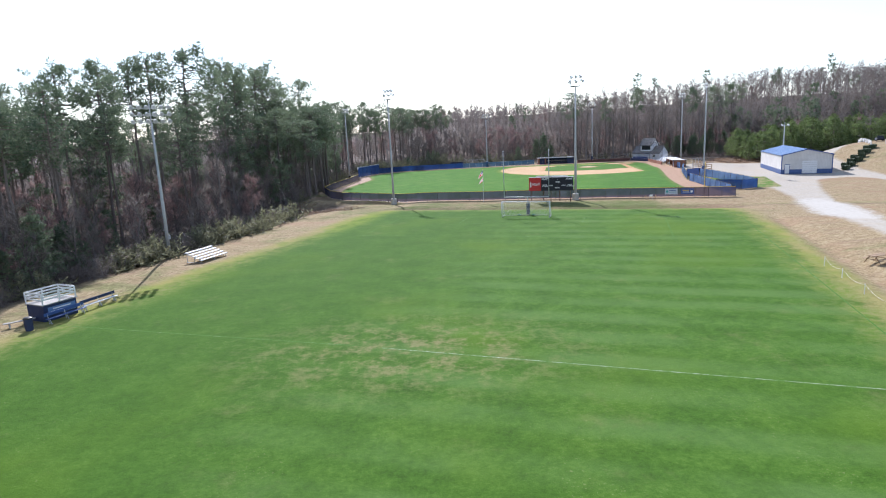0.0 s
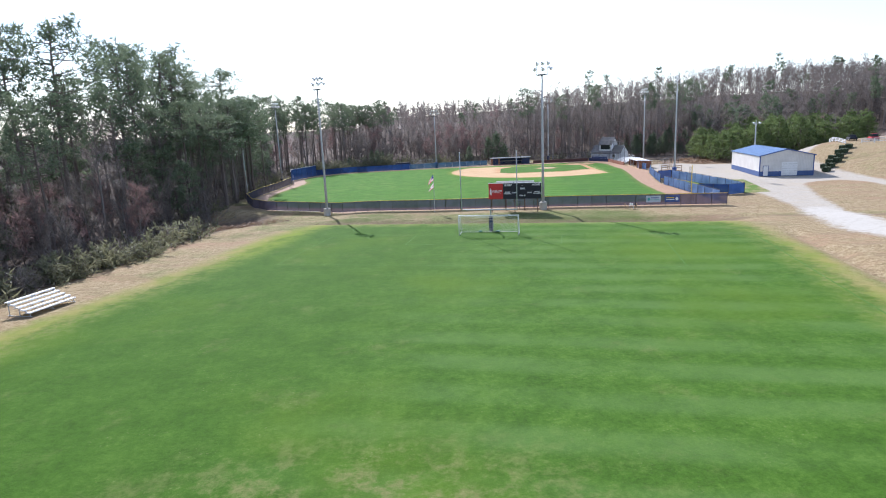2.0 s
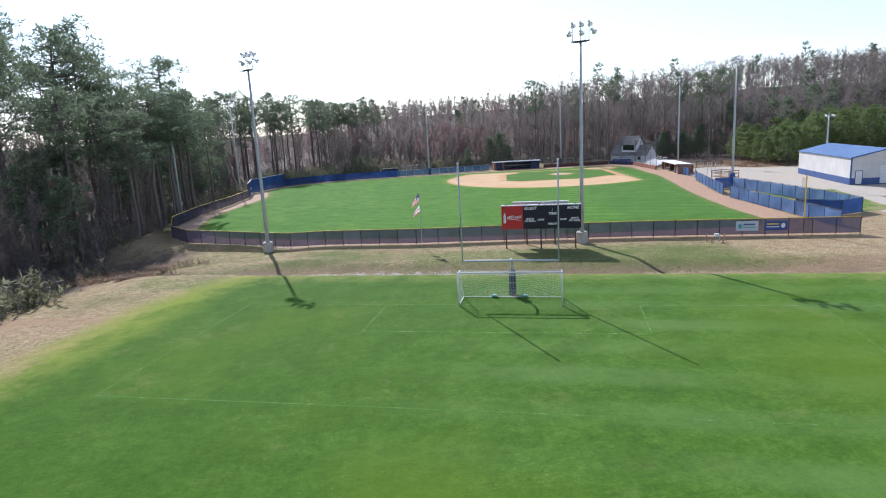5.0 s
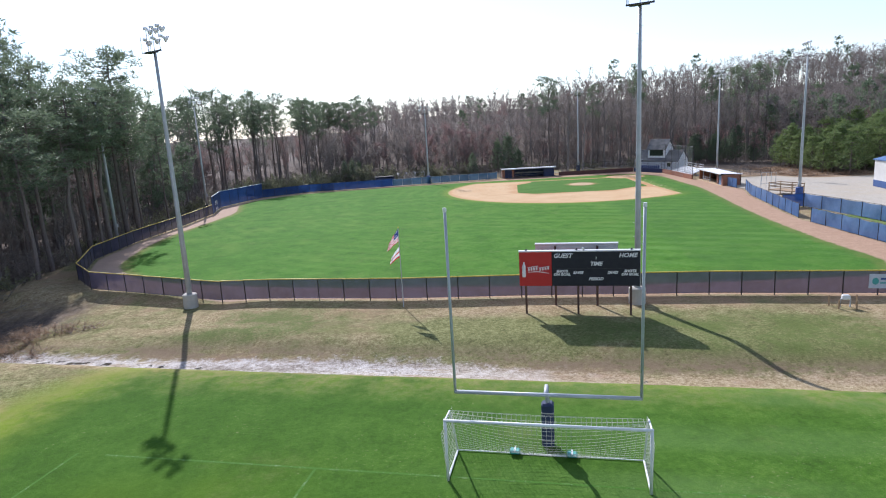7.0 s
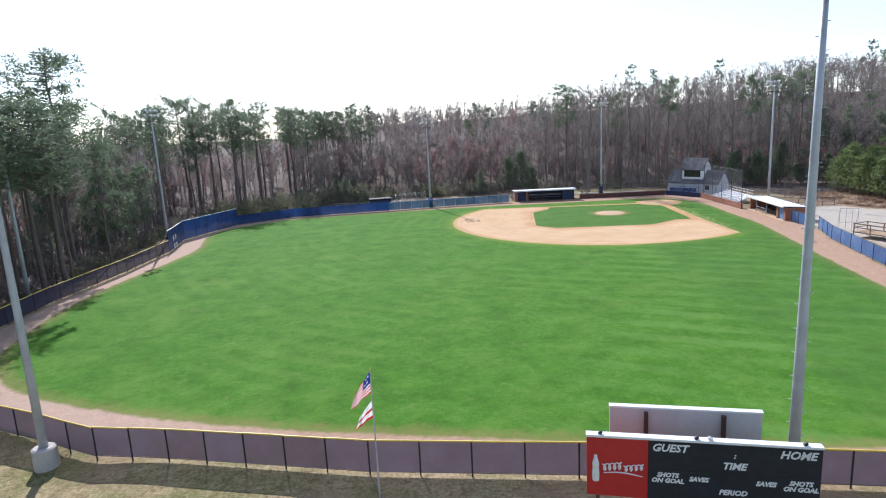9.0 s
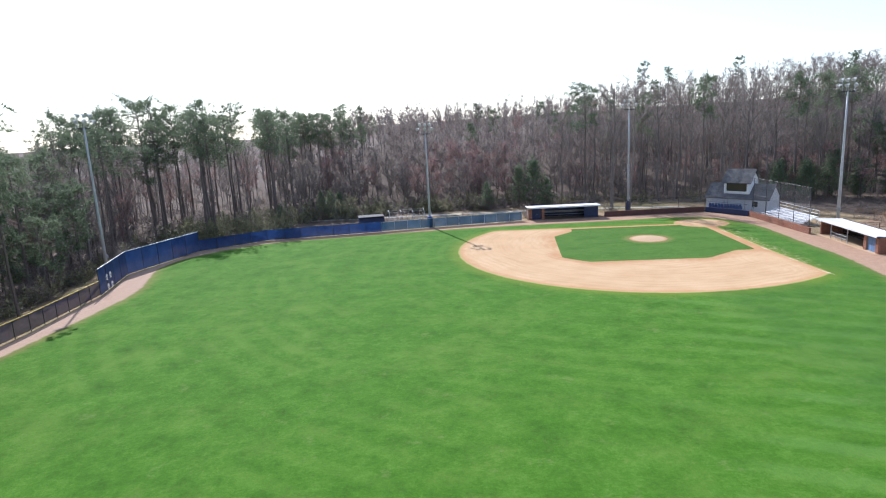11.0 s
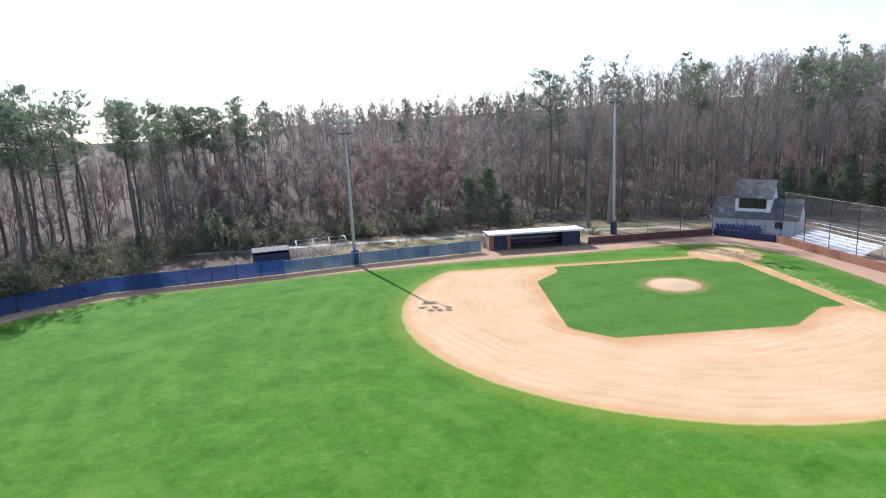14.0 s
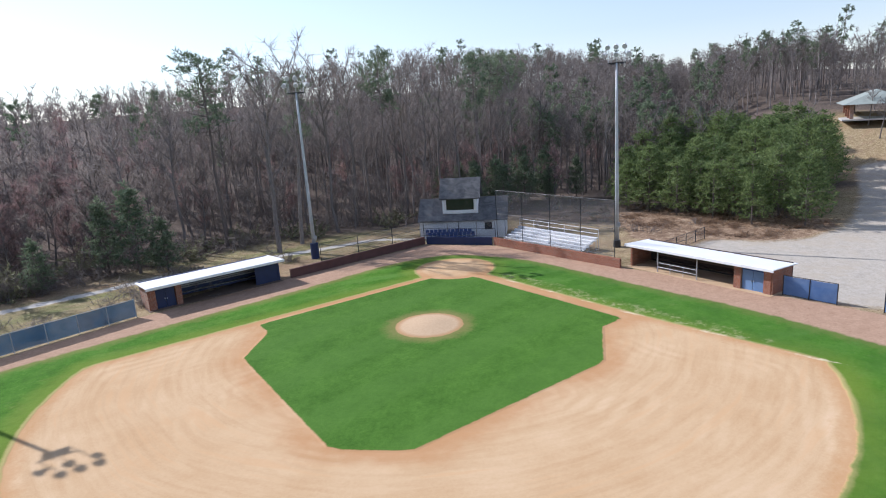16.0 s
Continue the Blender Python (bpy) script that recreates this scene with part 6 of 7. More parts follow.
def pine(seed, tall, crown_from=0.55, wide=4.0, limbs=50, blades=15, length=0.72, width=0.15, detail=True, bush=1.0):
    """Trunk and crown of a tall pine: bare bole, limbs that fork and carry puffs of needles, gaps between them."""
    r = np.random.default_rng(seed)
    wood_, green = Soup(), Soup()
    hs = np.linspace(0, tall, 8 if detail else 4)
    sway = np.cumsum(r.normal(size=(len(hs), 2)) * 0.13, 0)
    sway -= sway[0]
    rad = 0.011 * tall * (1 - 0.82 * hs / tall) + 0.02
    wood_.tube(np.c_[sway, hs], rad, 6 if detail else 4)
    spots = []
    for k in range(limbs):
        f = crown_from + (1 - crown_from) * (k + r.uniform(0, 1)) / limbs
        z = f * tall
        g = (f - crown_from) / (1 - crown_from)
        reach = wide * (0.22 + 0.8 * math.sin(math.pi * (0.2 + 0.66 * g))) * r.uniform(0.4, 1.15)
        a = r.uniform(0, 6.283)
        base = np.array([np.interp(z, hs, sway[:, 0]), np.interp(z, hs, sway[:, 1]), z])
        tip = base + np.array([math.cos(a) * reach, math.sin(a) * reach, reach * r.uniform(0.05, 0.6)])
        mid = (base + tip) / 2 + np.array([0, 0, -0.1 * reach])
        if detail:
            wood_.tube([base, mid, tip], [0.05 + 0.012 * reach, 0.04, 0.015], 3)
            spots.append(tip)
            side = np.array([-math.sin(a), math.cos(a), 0.0])
            for g2, s in ((0.55, -1), (0.7, 1), (0.85, -1)):
                p = base + (tip - base) * g2 + side * s * reach * r.uniform(0.12, 0.32) + np.array([0, 0, r.uniform(0.0, 0.3)])
                wood_.tube([base + (tip - base) * (g2 - 0.15), p], [0.025, 0.012], 3)
                spots.append(p)
        else:
            wood_.tube([base, tip], [0.07, 0.02], 3)
            spots += [tip, base + (tip - base) * 0.6 + r.normal(size=3) * 0.4]
    top = np.array([sway[-1, 0], sway[-1, 1], tall])
    spots += [top + r.normal(size=3) * 0.4 - np.array([0, 0, 0.3]) for _ in range(6 if detail else 3)]
    spots = np.array(spots)
    spots = np.concatenate([spots, spots[r.random(len(spots)) < 0.5 * bush] + r.normal(size=3) * 0.3])
    puffs(green, spots, r, blades, length * 0.8, width, 0.45, 0.5)
    if detail:
        for k in range(9):
            z = tall * r.uniform(min(0.22, crown_from * 0.5), crown_from)
            a = r.uniform(0, 6.283)
            base = np.array([np.interp(z, hs, sway[:, 0]), np.interp(z, hs, sway[:, 1]), z])
            wood_.tube([base, base + np.array([math.cos(a), math.sin(a), 0.05]) * r.uniform(0.5, 1.8)], [0.035, 0.01], 3)
    return wood_, green


def bare(seed, tall, limbs=18, twigs=9, thick=1.0, detail=True, start=0.3):
    """A leafless broadleaf tree: forking limbs and a haze of twigs."""
    r = np.random.default_rng(seed)
    wood_, fine = Soup(), Soup()
    hs = np.linspace(0, tall * 0.94, 7 if detail else 4)
    sway = np.cumsum(r.normal(size=(len(hs), 2)) * 0.2, 0)
    sway -= sway[0]
    wood_.tube(np.c_[sway, hs], 0.0105 * tall * (1 - 0.86 * hs / (tall * 0.94)) + 0.015, 5 if detail else 3)
    root, ways, lens = [], [], []
    for k in range(limbs):
        f = start + (0.9 - start) * (k + r.uniform(0, 1)) / limbs
        z = f * tall
        a, reach = r.uniform(0, 6.283), tall * r.uniform(0.10, 0.21) * (1.25 - f * 0.8)
        base = np.array([np.interp(z, hs, sway[:, 0]), np.interp(z, hs, sway[:, 1]), z])
        out = np.array([math.cos(a), math.sin(a), r.uniform(0.8, 2.0)])
        tip = base + out * reach
        mid = base + out * reach * 0.5 + np.array([0, 0, -0.08 * reach])
        wood_.tube([base, mid, tip] if detail else [base, tip], [0.085 * thick, 0.055 * thick, 0.02] if detail else [0.085, 0.03], 3)
        for j in range(6 if detail else 3):
            g = r.uniform(0.3, 1.0)
            p = base + (tip - base) * g
            w = out / np.linalg.norm(out) * 0.8 + unit(r, 1, 0.5)[0] * 0.8
            w /= np.linalg.norm(w)
            ln = reach * r.uniform(0.25, 0.55)
            if detail:
                wood_.tube([p, p + w * ln], [0.035 * thick, 0.014], 3)
            else:
                wood_.blades(p[None], w[None], np.array([ln]), 0.08, r)
            for s in range(twigs):
                root.append(p + w * ln * r.uniform(0.15, 1.0))
                d = w * 0.7 + unit(r, 1, 0.35)[0]
                ways.append(d / np.linalg.norm(d))
                lens.append(r.uniform(0.6, 1.7) if detail else r.uniform(1.0, 2.5))
    fine.blades(np.array(root), np.array(ways), np.array(lens), (0.05 if detail else 0.10) * thick, r)
    return wood_, fine


def young_pine(seed, tall, wide):
    """A young pine with a pointed leader: whorls of upswept boughs that end in brushes of needles."""
    r = np.random.default_rng(seed)
    wood_, green = Soup(), Soup()
    wood_.tube([(0, 0, 0), (0.05, 0.02, tall * 0.5), (0, 0, tall)], [0.014 * tall, 0.009 * tall, 0.02], 6)
    spots = [np.array([0, 0, tall * g]) for g in (0.92, 0.95, 0.98, 1.0)]
    whorls = int(tall * 1.7)
    for k in range(whorls):
        f = 0.1 + 0.84 * (k + r.uniform(-0.2, 0.2)) / whorls
        reach = wide * ((1 - f) ** 0.8 * 1.08 + 0.1) * min(1.0, 0.5 + f * 2.2) * r.uniform(0.75, 1.2)
        turn = r.uniform(0, 6.283)
        for j in range(6):
            if r.random() < 0.12:
                continue
            a, q = turn + j * 1.047 + r.normal() * 0.22, reach * r.uniform(0.7, 1.2)
            base = np.array([0, 0, f * tall])
            tip = np.array([math.cos(a) * q, math.sin(a) * q, f * tall + q * r.uniform(0.25, 0.6)])
            wood_.tube([base, tip], [0.03, 0.01], 3)
            side = np.array([-math.sin(a), math.cos(a), 0.3])
            spots.append(tip)
            for g, s in ((0.5, 1), (0.75, -1)):
                spots.append(base + (tip - base) * g + side * s * q * r.uniform(0.1, 0.3))
    puffs(green, np.array(spots), r, 12, 0.46, 0.12, 0.85, 0.26)
    return wood_, green


def brush(seed, tall, stems=16, blades=26, leafy=False):
    r = np.random.default_rng(seed)
    wood_, fine = Soup(), Soup()
    root, ways, lens = [], [], []
    for k in range(stems):
        b = np.array([*r.normal(size=2) * tall * 0.22, 0])
        w = unit(r, 1, 1.9)[0]
        ln = tall * r.uniform(0.55, 1.0)
        wood_.tube([b, b + w * ln], [0.03, 0.008], 3)
        for s in range(blades):
            root.append(b + w * ln * r.uniform(0.2, 1))
            d = w * 0.5 + unit(r, 1, 0.3)[0]
            ways.append(d / np.linalg.norm(d))
            lens.append(r.uniform(0.25, 0.7) if leafy else r.uniform(0.35, 1.0))
    fine.blades(np.array(root), np.array(ways), np.array(lens), 0.16 if leafy else 0.04, r)
    return wood_, fine


def tree_models(maker, name, kinds, bark_mat, leaf_mat):
    """Shared meshes for a kind of tree."""
    out = []
    for seed, args in kinds:
        w, g = maker(seed, **args)
        out.append((w.mesh(name + "_trunk", bark_mat), g.mesh(name + "_crown", leaf_mat)))
    return out


def plant(name, label, category, models, x, y, scale, turn, group):
    """One tree with its trunk and crown."""
    w, g = models
    ob = thing(name, label, category, pose(x, y, ground_at(x, y) - 0.1, 0, 0, turn) @ Matrix.Diagonal((scale[0], scale[0], scale[1], 1)), group)
    part("trunk", w, None, ob), part("crown", g, None, ob)
    return ob


def wood_edge(x, y):
    """How deep a place lies in the woods, in metres."""
    u = U.x * x + U.y * y
    deep = max(min(-55.5 - u, 121 - y), min(-31.5 - x, y - 108), min(y - 236.0, 75 - x), 0.62 * (x - 80) + 0.78 * (y - 224), x - 168 + 0.2 * (y - 150))
    return min(deep, max(y - 194 - 0.2 * (x - 20), x - 186)) if x > 142 else deep      # a clearing round the pavilion


TALL_PINES = tree_models(pine, "pine", [(s, dict(tall=t, crown_from=c, wide=w, limbs=42, blades=12, width=0.17)) for s, t, c, w in ((1, 29, 0.58, 5.2), (2, 27, 0.64, 4.6), (3, 30, 0.61, 5.4), (4, 25, 0.54, 4.6), (5, 28, 0.68, 5.0))], PINE_BARK, NEEDLES)
PINE_TALL = (29, 27, 30, 25, 28)
MID_PINES = tree_models(pine, "mid_pine", [(s, dict(tall=14, crown_from=c, wide=3.3, limbs=34, blades=11, width=0.17)) for s, c in ((6, 0.2), (7, 0.3), (8, 0.25))], PINE_BARK, NEEDLES)
BARE = tree_models(bare, "bare_tree", [(s, dict(tall=24, limbs=20, twigs=6, start=b)) for s, b in ((11, 0.35), (12, 0.45), (13, 0.5), (14, 0.4))], GREY_BARK, TWIG_GREY)
SMALL = tree_models(bare, "small_tree", [(s, dict(tall=12, limbs=18, twigs=8, start=0.15)) for s in (15, 16, 17)], GREY_BARK, TWIG_GREY)
BARE_RED = tree_models(bare, "budding_tree", [(s, dict(tall=12, limbs=20, twigs=12, start=0.15)) for s in (21, 22)], GREY_BARK, TWIG_RED)
EDGE_PINES = tree_models(young_pine, "edge_pine", [(s, dict(tall=t, wide=w)) for s, t, w in ((34, 9, 2.1), (35, 10, 2.3), (36, 8, 2.0))], PINE_BARK, NEEDLES)
YOUNG_PINES = tree_models(young_pine, "young_pine", [(s, dict(tall=t, wide=w)) for s, t, w in ((31, 9, 2.6), (32, 10, 2.8), (33, 8, 2.5))], PINE_BARK, YOUNG)
BRUSH = tree_models(brush, "brush", [(s, dict(tall=t)) for s, t in ((41, 3.2), (42, 2.6), (43, 4.0))], GREY_BARK, TWIG_GREY)
BRUSH_BROWN = tree_models(brush, "weeds", [(s, dict(tall=t, stems=22)) for s, t in ((44, 2.6), (45, 3.2))], GREY_BARK, leaf("dead_weed_stems", (0.19, 0.11, 0.07), (0.42, 0.29, 0.18), 0.4))
BRUSH_GREEN = tree_models(brush, "budding_shrub", [(s, dict(tall=t, leafy=True)) for s, t in ((51, 3.4), (52, 2.8))], GREY_BARK, TWIG_GREEN)

tr = random.Random(5)


def free(x, y, gap, taken):
    return all((x - a) ** 2 + (y - b) ** 2 > gap * gap for a, b in taken)


def scatter(count, box, deep, gap, taken):
    out, tries = [], 0
    while len(out) < count and tries < count * 60:
        tries += 1
        x, y = tr.uniform(box[0], box[1]), tr.uniform(box[2], box[3])
        if deep[0] < wood_edge(x, y) < deep[1] and free(x, y, gap, taken):
            out.append((x, y)), taken.append((x, y))
    return out


def add_pine(x, y, top, wide=1.0, label="tall pine with a bare dark trunk and tufted crown"):
    """A pine whose tip reaches the level top."""
    k = tr.randrange(5)
    s = (top - ground_at(x, y)) / PINE_TALL[k]
    plant("pine_tree", label, "tree", TALL_PINES[k], x, y, (s * wide, s), tr.uniform(0, 360), "pines along the woods")


def add_bare(x, y, top, wide=1.0, label="leafless grey broadleaf tree at the wood's edge"):
    s = (top - ground_at(x, y)) / 24
    plant("bare_tree", label, "tree", tr.choice(BARE), x, y, (s * wide, s), tr.uniform(0, 360), "bare trees along the woods")


def add_small(x, y, tall, red):
    label = "small tree with reddish budding twigs" if red else "small leafless grey tree in the thicket"
    plant("budding_tree" if red else "small_tree", label, "tree", tr.choice(BARE_RED if red else SMALL), x, y, (tall / 12 * tr.uniform(0.9, 1.15), tall / 12), tr.uniform(0, 360), "small trees of the thicket")


taken = []
# trees that stand out against the sky: place and level of the tip
for x, y, top, w in ((-39.5, 187, 30.4, 1.25), (57.9, 235.5, 24.8, 1.0), (80.2, 226.5, 25.0, 0.7), (-44.5, 108, 30, 1.1), (-48, 104, 28.5, 1.0), (-47, 136.6, 31.0, 1.1), (-44.5, 131, 29.0, 1.0), (-41, 126.5, 27.5, 1.0),
                     (-49.5, 99, 27.0, 1.05), (-51, 92, 26.0, 1.0), (-50.5, 80, 24.5, 1.0), (-39.2, 245.6, 26.6, 1.1), (-36, 243, 26.0, 1.0), (-33, 247, 25.2, 1.0), (-23, 229, 22.5, 1.15), (-18, 231, 21.5, 1.1), (-20.5, 226, 21.0, 1.0), (-26.6, 244, 25.6, 1.1), (-20, 246, 24.4, 0.95), (-43.5, 239, 24.0, 1.0),
                     (-16, 262, 24, 1.0), (-8, 268, 23, 1.0), (-12, 272, 24, 1.0), (2, 275, 24.5, 1.0), (101.4, 226.7, 24.5, 0.8), (70, 234, 22, 0.8), (112, 232, 25, 1.0), (121, 236, 26, 1.1), (-46, 150, 25, 1.0), (-42, 163, 23, 1.0), (-42, 144.5, 30.3, 1.15), (-41.5, 152, 29.3, 1.1), (-43.5, 157.5, 28, 1.0), (-40, 160.5, 25.5, 1.0), (-27.8, 150, 20, 1.5), (-28, 156, 21, 1.5), (-28.2, 161, 21, 1.5), (-26.9, 145.5, 18, 0.9), (-29, 164, 19, 0.8), (-27.5, 172, 18, 0.8), (-33.5, 141, 20, 0.9), (-34, 149, 21, 0.9), (-32.5, 158, 22, 0.9), (-33, 168, 20, 0.9), (-31.8, 132, 19, 0.8), (-29, 137, 17, 1.6), (-28, 141.5, 16.5, 1.7), (-29, 146.5, 20, 1.5), (-27.6, 131.5, 14, 1.6),
                     (-9.7, 258.0, 22.7, 0.8), (-6.2, 261.0, 22.0, 1.0), (-5.1, 264.0, 22.5, 1.05), (-2.4, 259.0, 21.9, 0.9), (-1.4, 265.0, 22.2, 1.0), (0.7, 262.0, 21.2, 0.9), (3.2, 267.0, 22.7, 0.7), (5.1, 263.0, 20.2, 0.9), (7.8, 269.0, 19.4, 0.8)):
    taken.append((x, y))
    add_pine(x, y, top, w)
for x, y, top, w in ((60.2, 225.9, 25.2, 1.25), (65, 228, 25.5, 1.1), (72, 229, 24.5, 1.0), (77, 231, 25.0, 0.9), (86, 229, 24.5, 1.0), (92, 231, 25.0, 1.0), (97, 228, 24.5, 0.9), (106, 230, 25.0, 1.0), (53, 238, 20, 1.0), (48, 243, 19, 1.0)):
    taken.append((x, y))
    add_bare(x, y, top, w)
for x, y in scatter(70, (-92, -29, 20, 118), (8, 32), 4.2, taken):
    if tr.random() < 0.72:
        add_pine(x, y, tr.uniform(17, 24), tr.uniform(0.9, 1.15))
    else:
        add_bare(x, y, tr.uniform(13, 19), 1.1)
for x, y in scatter(60, (-88, -29, 10, 118), (0, 14), 3.0, taken):
    add_small(x, y, tr.uniform(5, 11), tr.random() < 0.3)
for x, y in scatter(56, (-70, -31, 118, 226), (0, 24), 4.2, taken):
    if tr.random() < 0.5:
        add_pine(x, y, tr.uniform(16, 22), tr.uniform(0.9, 1.15))
    else:
        add_bare(x, y, tr.uniform(13, 19), 1.1)
for x, y in scatter(30, (-66, -29, 112, 220), (-2.0, 22), 2.6, taken):
    s = tr.uniform(0.6, 1.15)
    plant("pine_tree", "half-grown pine with dark green boughs low down", "tree", tr.choice(MID_PINES), x, y, (s, s), tr.uniform(0, 360), "pines along the woods")
for x, y in scatter(9, (-88, -38, 12, 92), (3, 20), 3.2, taken):
    s = tr.uniform(0.7, 1.2)
    plant("pine_tree", "half-grown pine with dark green boughs low down", "tree", tr.choice(MID_PINES), x, y, (s * 1.1, s), tr.uniform(0, 360), "pines along the woods")
for x, y in scatter(26, (-62, -8, 226, 262), (0, 22), 5.0, taken):
    if tr.random() < 0.4:
        add_pine(x, y, tr.uniform(19, 24), 1.0)
    else:
        add_bare(x, y, tr.uniform(13, 20), 1.15)
for x, y in scatter(64, (-10, 57, 230, 258), (0, 22), 3.0, taken):
    add_small(x, y, tr.uniform(7.5, 13), tr.random() < 0.3)
for x, y in scatter(44, (55, 135, 222, 262), (0, 24), 3.6, taken):
    add_bare(x, y, tr.uniform(16, 22) + (1.5 if x > 100 else 0), tr.uniform(0.7, 1.0))
for x, y in scatter(30, (55, 130, 222, 250), (0, 12), 2.6, taken):
    add_small(x, y, tr.uniform(6, 11), tr.random() < 0.25)
for x, y in scatter(40, (-60, -27, 112, 215), (-1.5, 16), 2.4, taken):
    add_small(x, y, tr.uniform(6, 12), tr.random() < 0.15)
for x, y, h in ((4.5, 231.0, 1.9), (5.6, 231.6, 1.5), (7.4, 233.5, 1.4), (3.6, 232.2, 1.9), (-3, 231, 1.5), (-5.5, 229.5, 1.6), (-1.5, 232.5, 1.7), (-7, 227.5, 1.4), (-9, 222, 1.4), (-12, 219.5, 1.2)):
    plant("shrub", "tall pale yellow-green budding shrub by the path", "shrub", BRUSH_GREEN[0], x, y, (1.1, h), 40 * x, "brush along the woods")
# young pines beside the gravel lot, up the slope and by the stands
count = 0
while count < 84:
    x, y = tr.uniform(99, 160), tr.uniform(172, 222)
    lane = 174.0 + 0.225 * max(0, x - 108)
    if lane < y < lane + 28 and x > 96 + 0.25 * (y - 172) and free(x, y, 2.9, taken):
        taken.append((x, y))
        s = tr.uniform(0.75, 1.05) + 0.3 * min(1, max(0, (x - 104) / 22))
        plant("young_pine", "dense green young pine beside the gravel lot", "tree", tr.choice(YOUNG_PINES), x, y, (s * 1.2, s), tr.uniform(0, 360), "young pines")
        count += 1
for x, y, s in ((-43.5, 50, 0.9), (-46.5, 45.5, 0.85), (-44, 54.5, 0.6), (-48, 39, 1.0), (35, 233, 0.85), (42.5, 234.5, 1.02), (45, 232, 0.96), (47.5, 230, 0.9), (92, 226.5, 0.7), (96, 226, 0.75), (101, 227, 0.7), (104, 224, 0.8), (90, 222, 0.75), (93, 220, 0.85), (95.5, 222.5, 0.9), (98, 218.5, 0.85), (100, 221.5, 0.95), (102.5, 217.5, 0.9), (105, 220, 1.0), (107, 215.5, 0.9), (109.5, 218, 1.0), (111.5, 213, 0.95), (-41, 56, 0.85), (-43, 59, 0.8), (1.5, 233.8, 0.72), (-0.6, 235.2, 0.8), (3.2, 235.4, 0.66), (-8.5, 229, 0.5)):
    s *= tr.uniform(0.85, 1.15)
    plant("young_pine", "dark green young pine at the wood's edge", "tree", tr.choice(EDGE_PINES), x, y, (s * tr.uniform(0.9, 1.25), s), tr.uniform(0, 360), "young pines")
for x, y in scatter(130, (-74, -26, 30, 226), (-3, 5), 2.0, taken):
    k = tr.random() < 0.4
    plant("shrub", "budding green shrub at the wood's edge" if k else "tangle of bare grey brush at the wood's edge", "shrub", tr.choice(BRUSH_GREEN if k else BRUSH), x, y, (1.1, tr.uniform(0.6, 1.1)), tr.uniform(0, 360), "brush along the woods")
for x, y in scatter(80, (-28, 100, 226, 245), (-3, 6), 2.0, taken):
    k = tr.random() < 0.3
    plant("shrub", "budding green shrub at the wood's edge" if k else "tangle of bare grey brush at the wood's edge", "shrub", tr.choice(BRUSH_GREEN if k else BRUSH), x, y, (1.2, tr.uniform(0.6, 1.0)), tr.uniform(0, 360), "brush along the woods")
for k in range(46):
    x, y = (tr.uniform(-28, -6), tr.uniform(214, 231)) if k < 24 else (tr.uniform(-20, 45), tr.uniform(234, 241))
    plant("shrub", "budding yellow-green shrub behind the fence", "shrub", tr.choice(BRUSH_GREEN), x, y, (1.2, tr.uniform(0.9, 1.5)), tr.uniform(0, 360), "brush along the woods")
for k in range(34):
    x, y = tr.uniform(84, 116), tr.uniform(186, 206)
    if y > 171 + 0.2 * (x - 20) and free(x, y, 1.5, taken):
        plant("shrub", "low tangle of brown brush beyond the gravel lot", "shrub", tr.choice(BRUSH), x, y, (0.7, tr.uniform(0.25, 0.5)), tr.uniform(0, 360), "brush along the woods")
for k in range(90):
    x, y = tr.uniform(87, 107), tr.uniform(173, 200)
    e = 91 + 0.12 * abs(y - 181)
    if e + 0.8 < x < e + 14:
        plant("dead_shrub", "tangle of dead brown weeds beside the gravel lot", "shrub", tr.choice(BRUSH_BROWN), x, y, (0.8, tr.uniform(0.15, 0.36)), tr.uniform(0, 360), "dead weeds by the lot")
for k in range(46):
    u, v = tr.uniform(-60, -47.5), tr.uniform(93.5, 104)
    x, y = uv(u, v)
    plant("dead_shrub", "dry brown weeds at the end of the ditch", "shrub", tr.choice(BRUSH_BROWN), x, y, (0.75, tr.uniform(0.22, 0.3 + 0.03 * max(0, -50 - u))), tr.uniform(0, 360), "brush along the woods")
for k in range(32):
    u, v = tr.uniform(-55.5, -50.5), tr.uniform(48, 92 if k < 16 else 72)
    x, y = uv(u, v)
    plant("shrub", "budding green shrub at the wood's edge", "shrub", tr.choice(BRUSH_GREEN), x, y, (1.2, tr.uniform(0.7, 1.2)), tr.uniform(0, 360), "brush along the woods")
for k in range(44):
    x = tr.uniform(12, 58)
    y = tr.uniform(216.5, 225) - 0.05 * (x - 12) + (2.5 if x > 39 else 0)
    plant("shrub", "low tangle of bare brush between fence and path", "shrub", tr.choice(BRUSH), x, y, (0.8, tr.uniform(0.3, 0.65)), tr.uniform(0, 360), "brush along the woods")

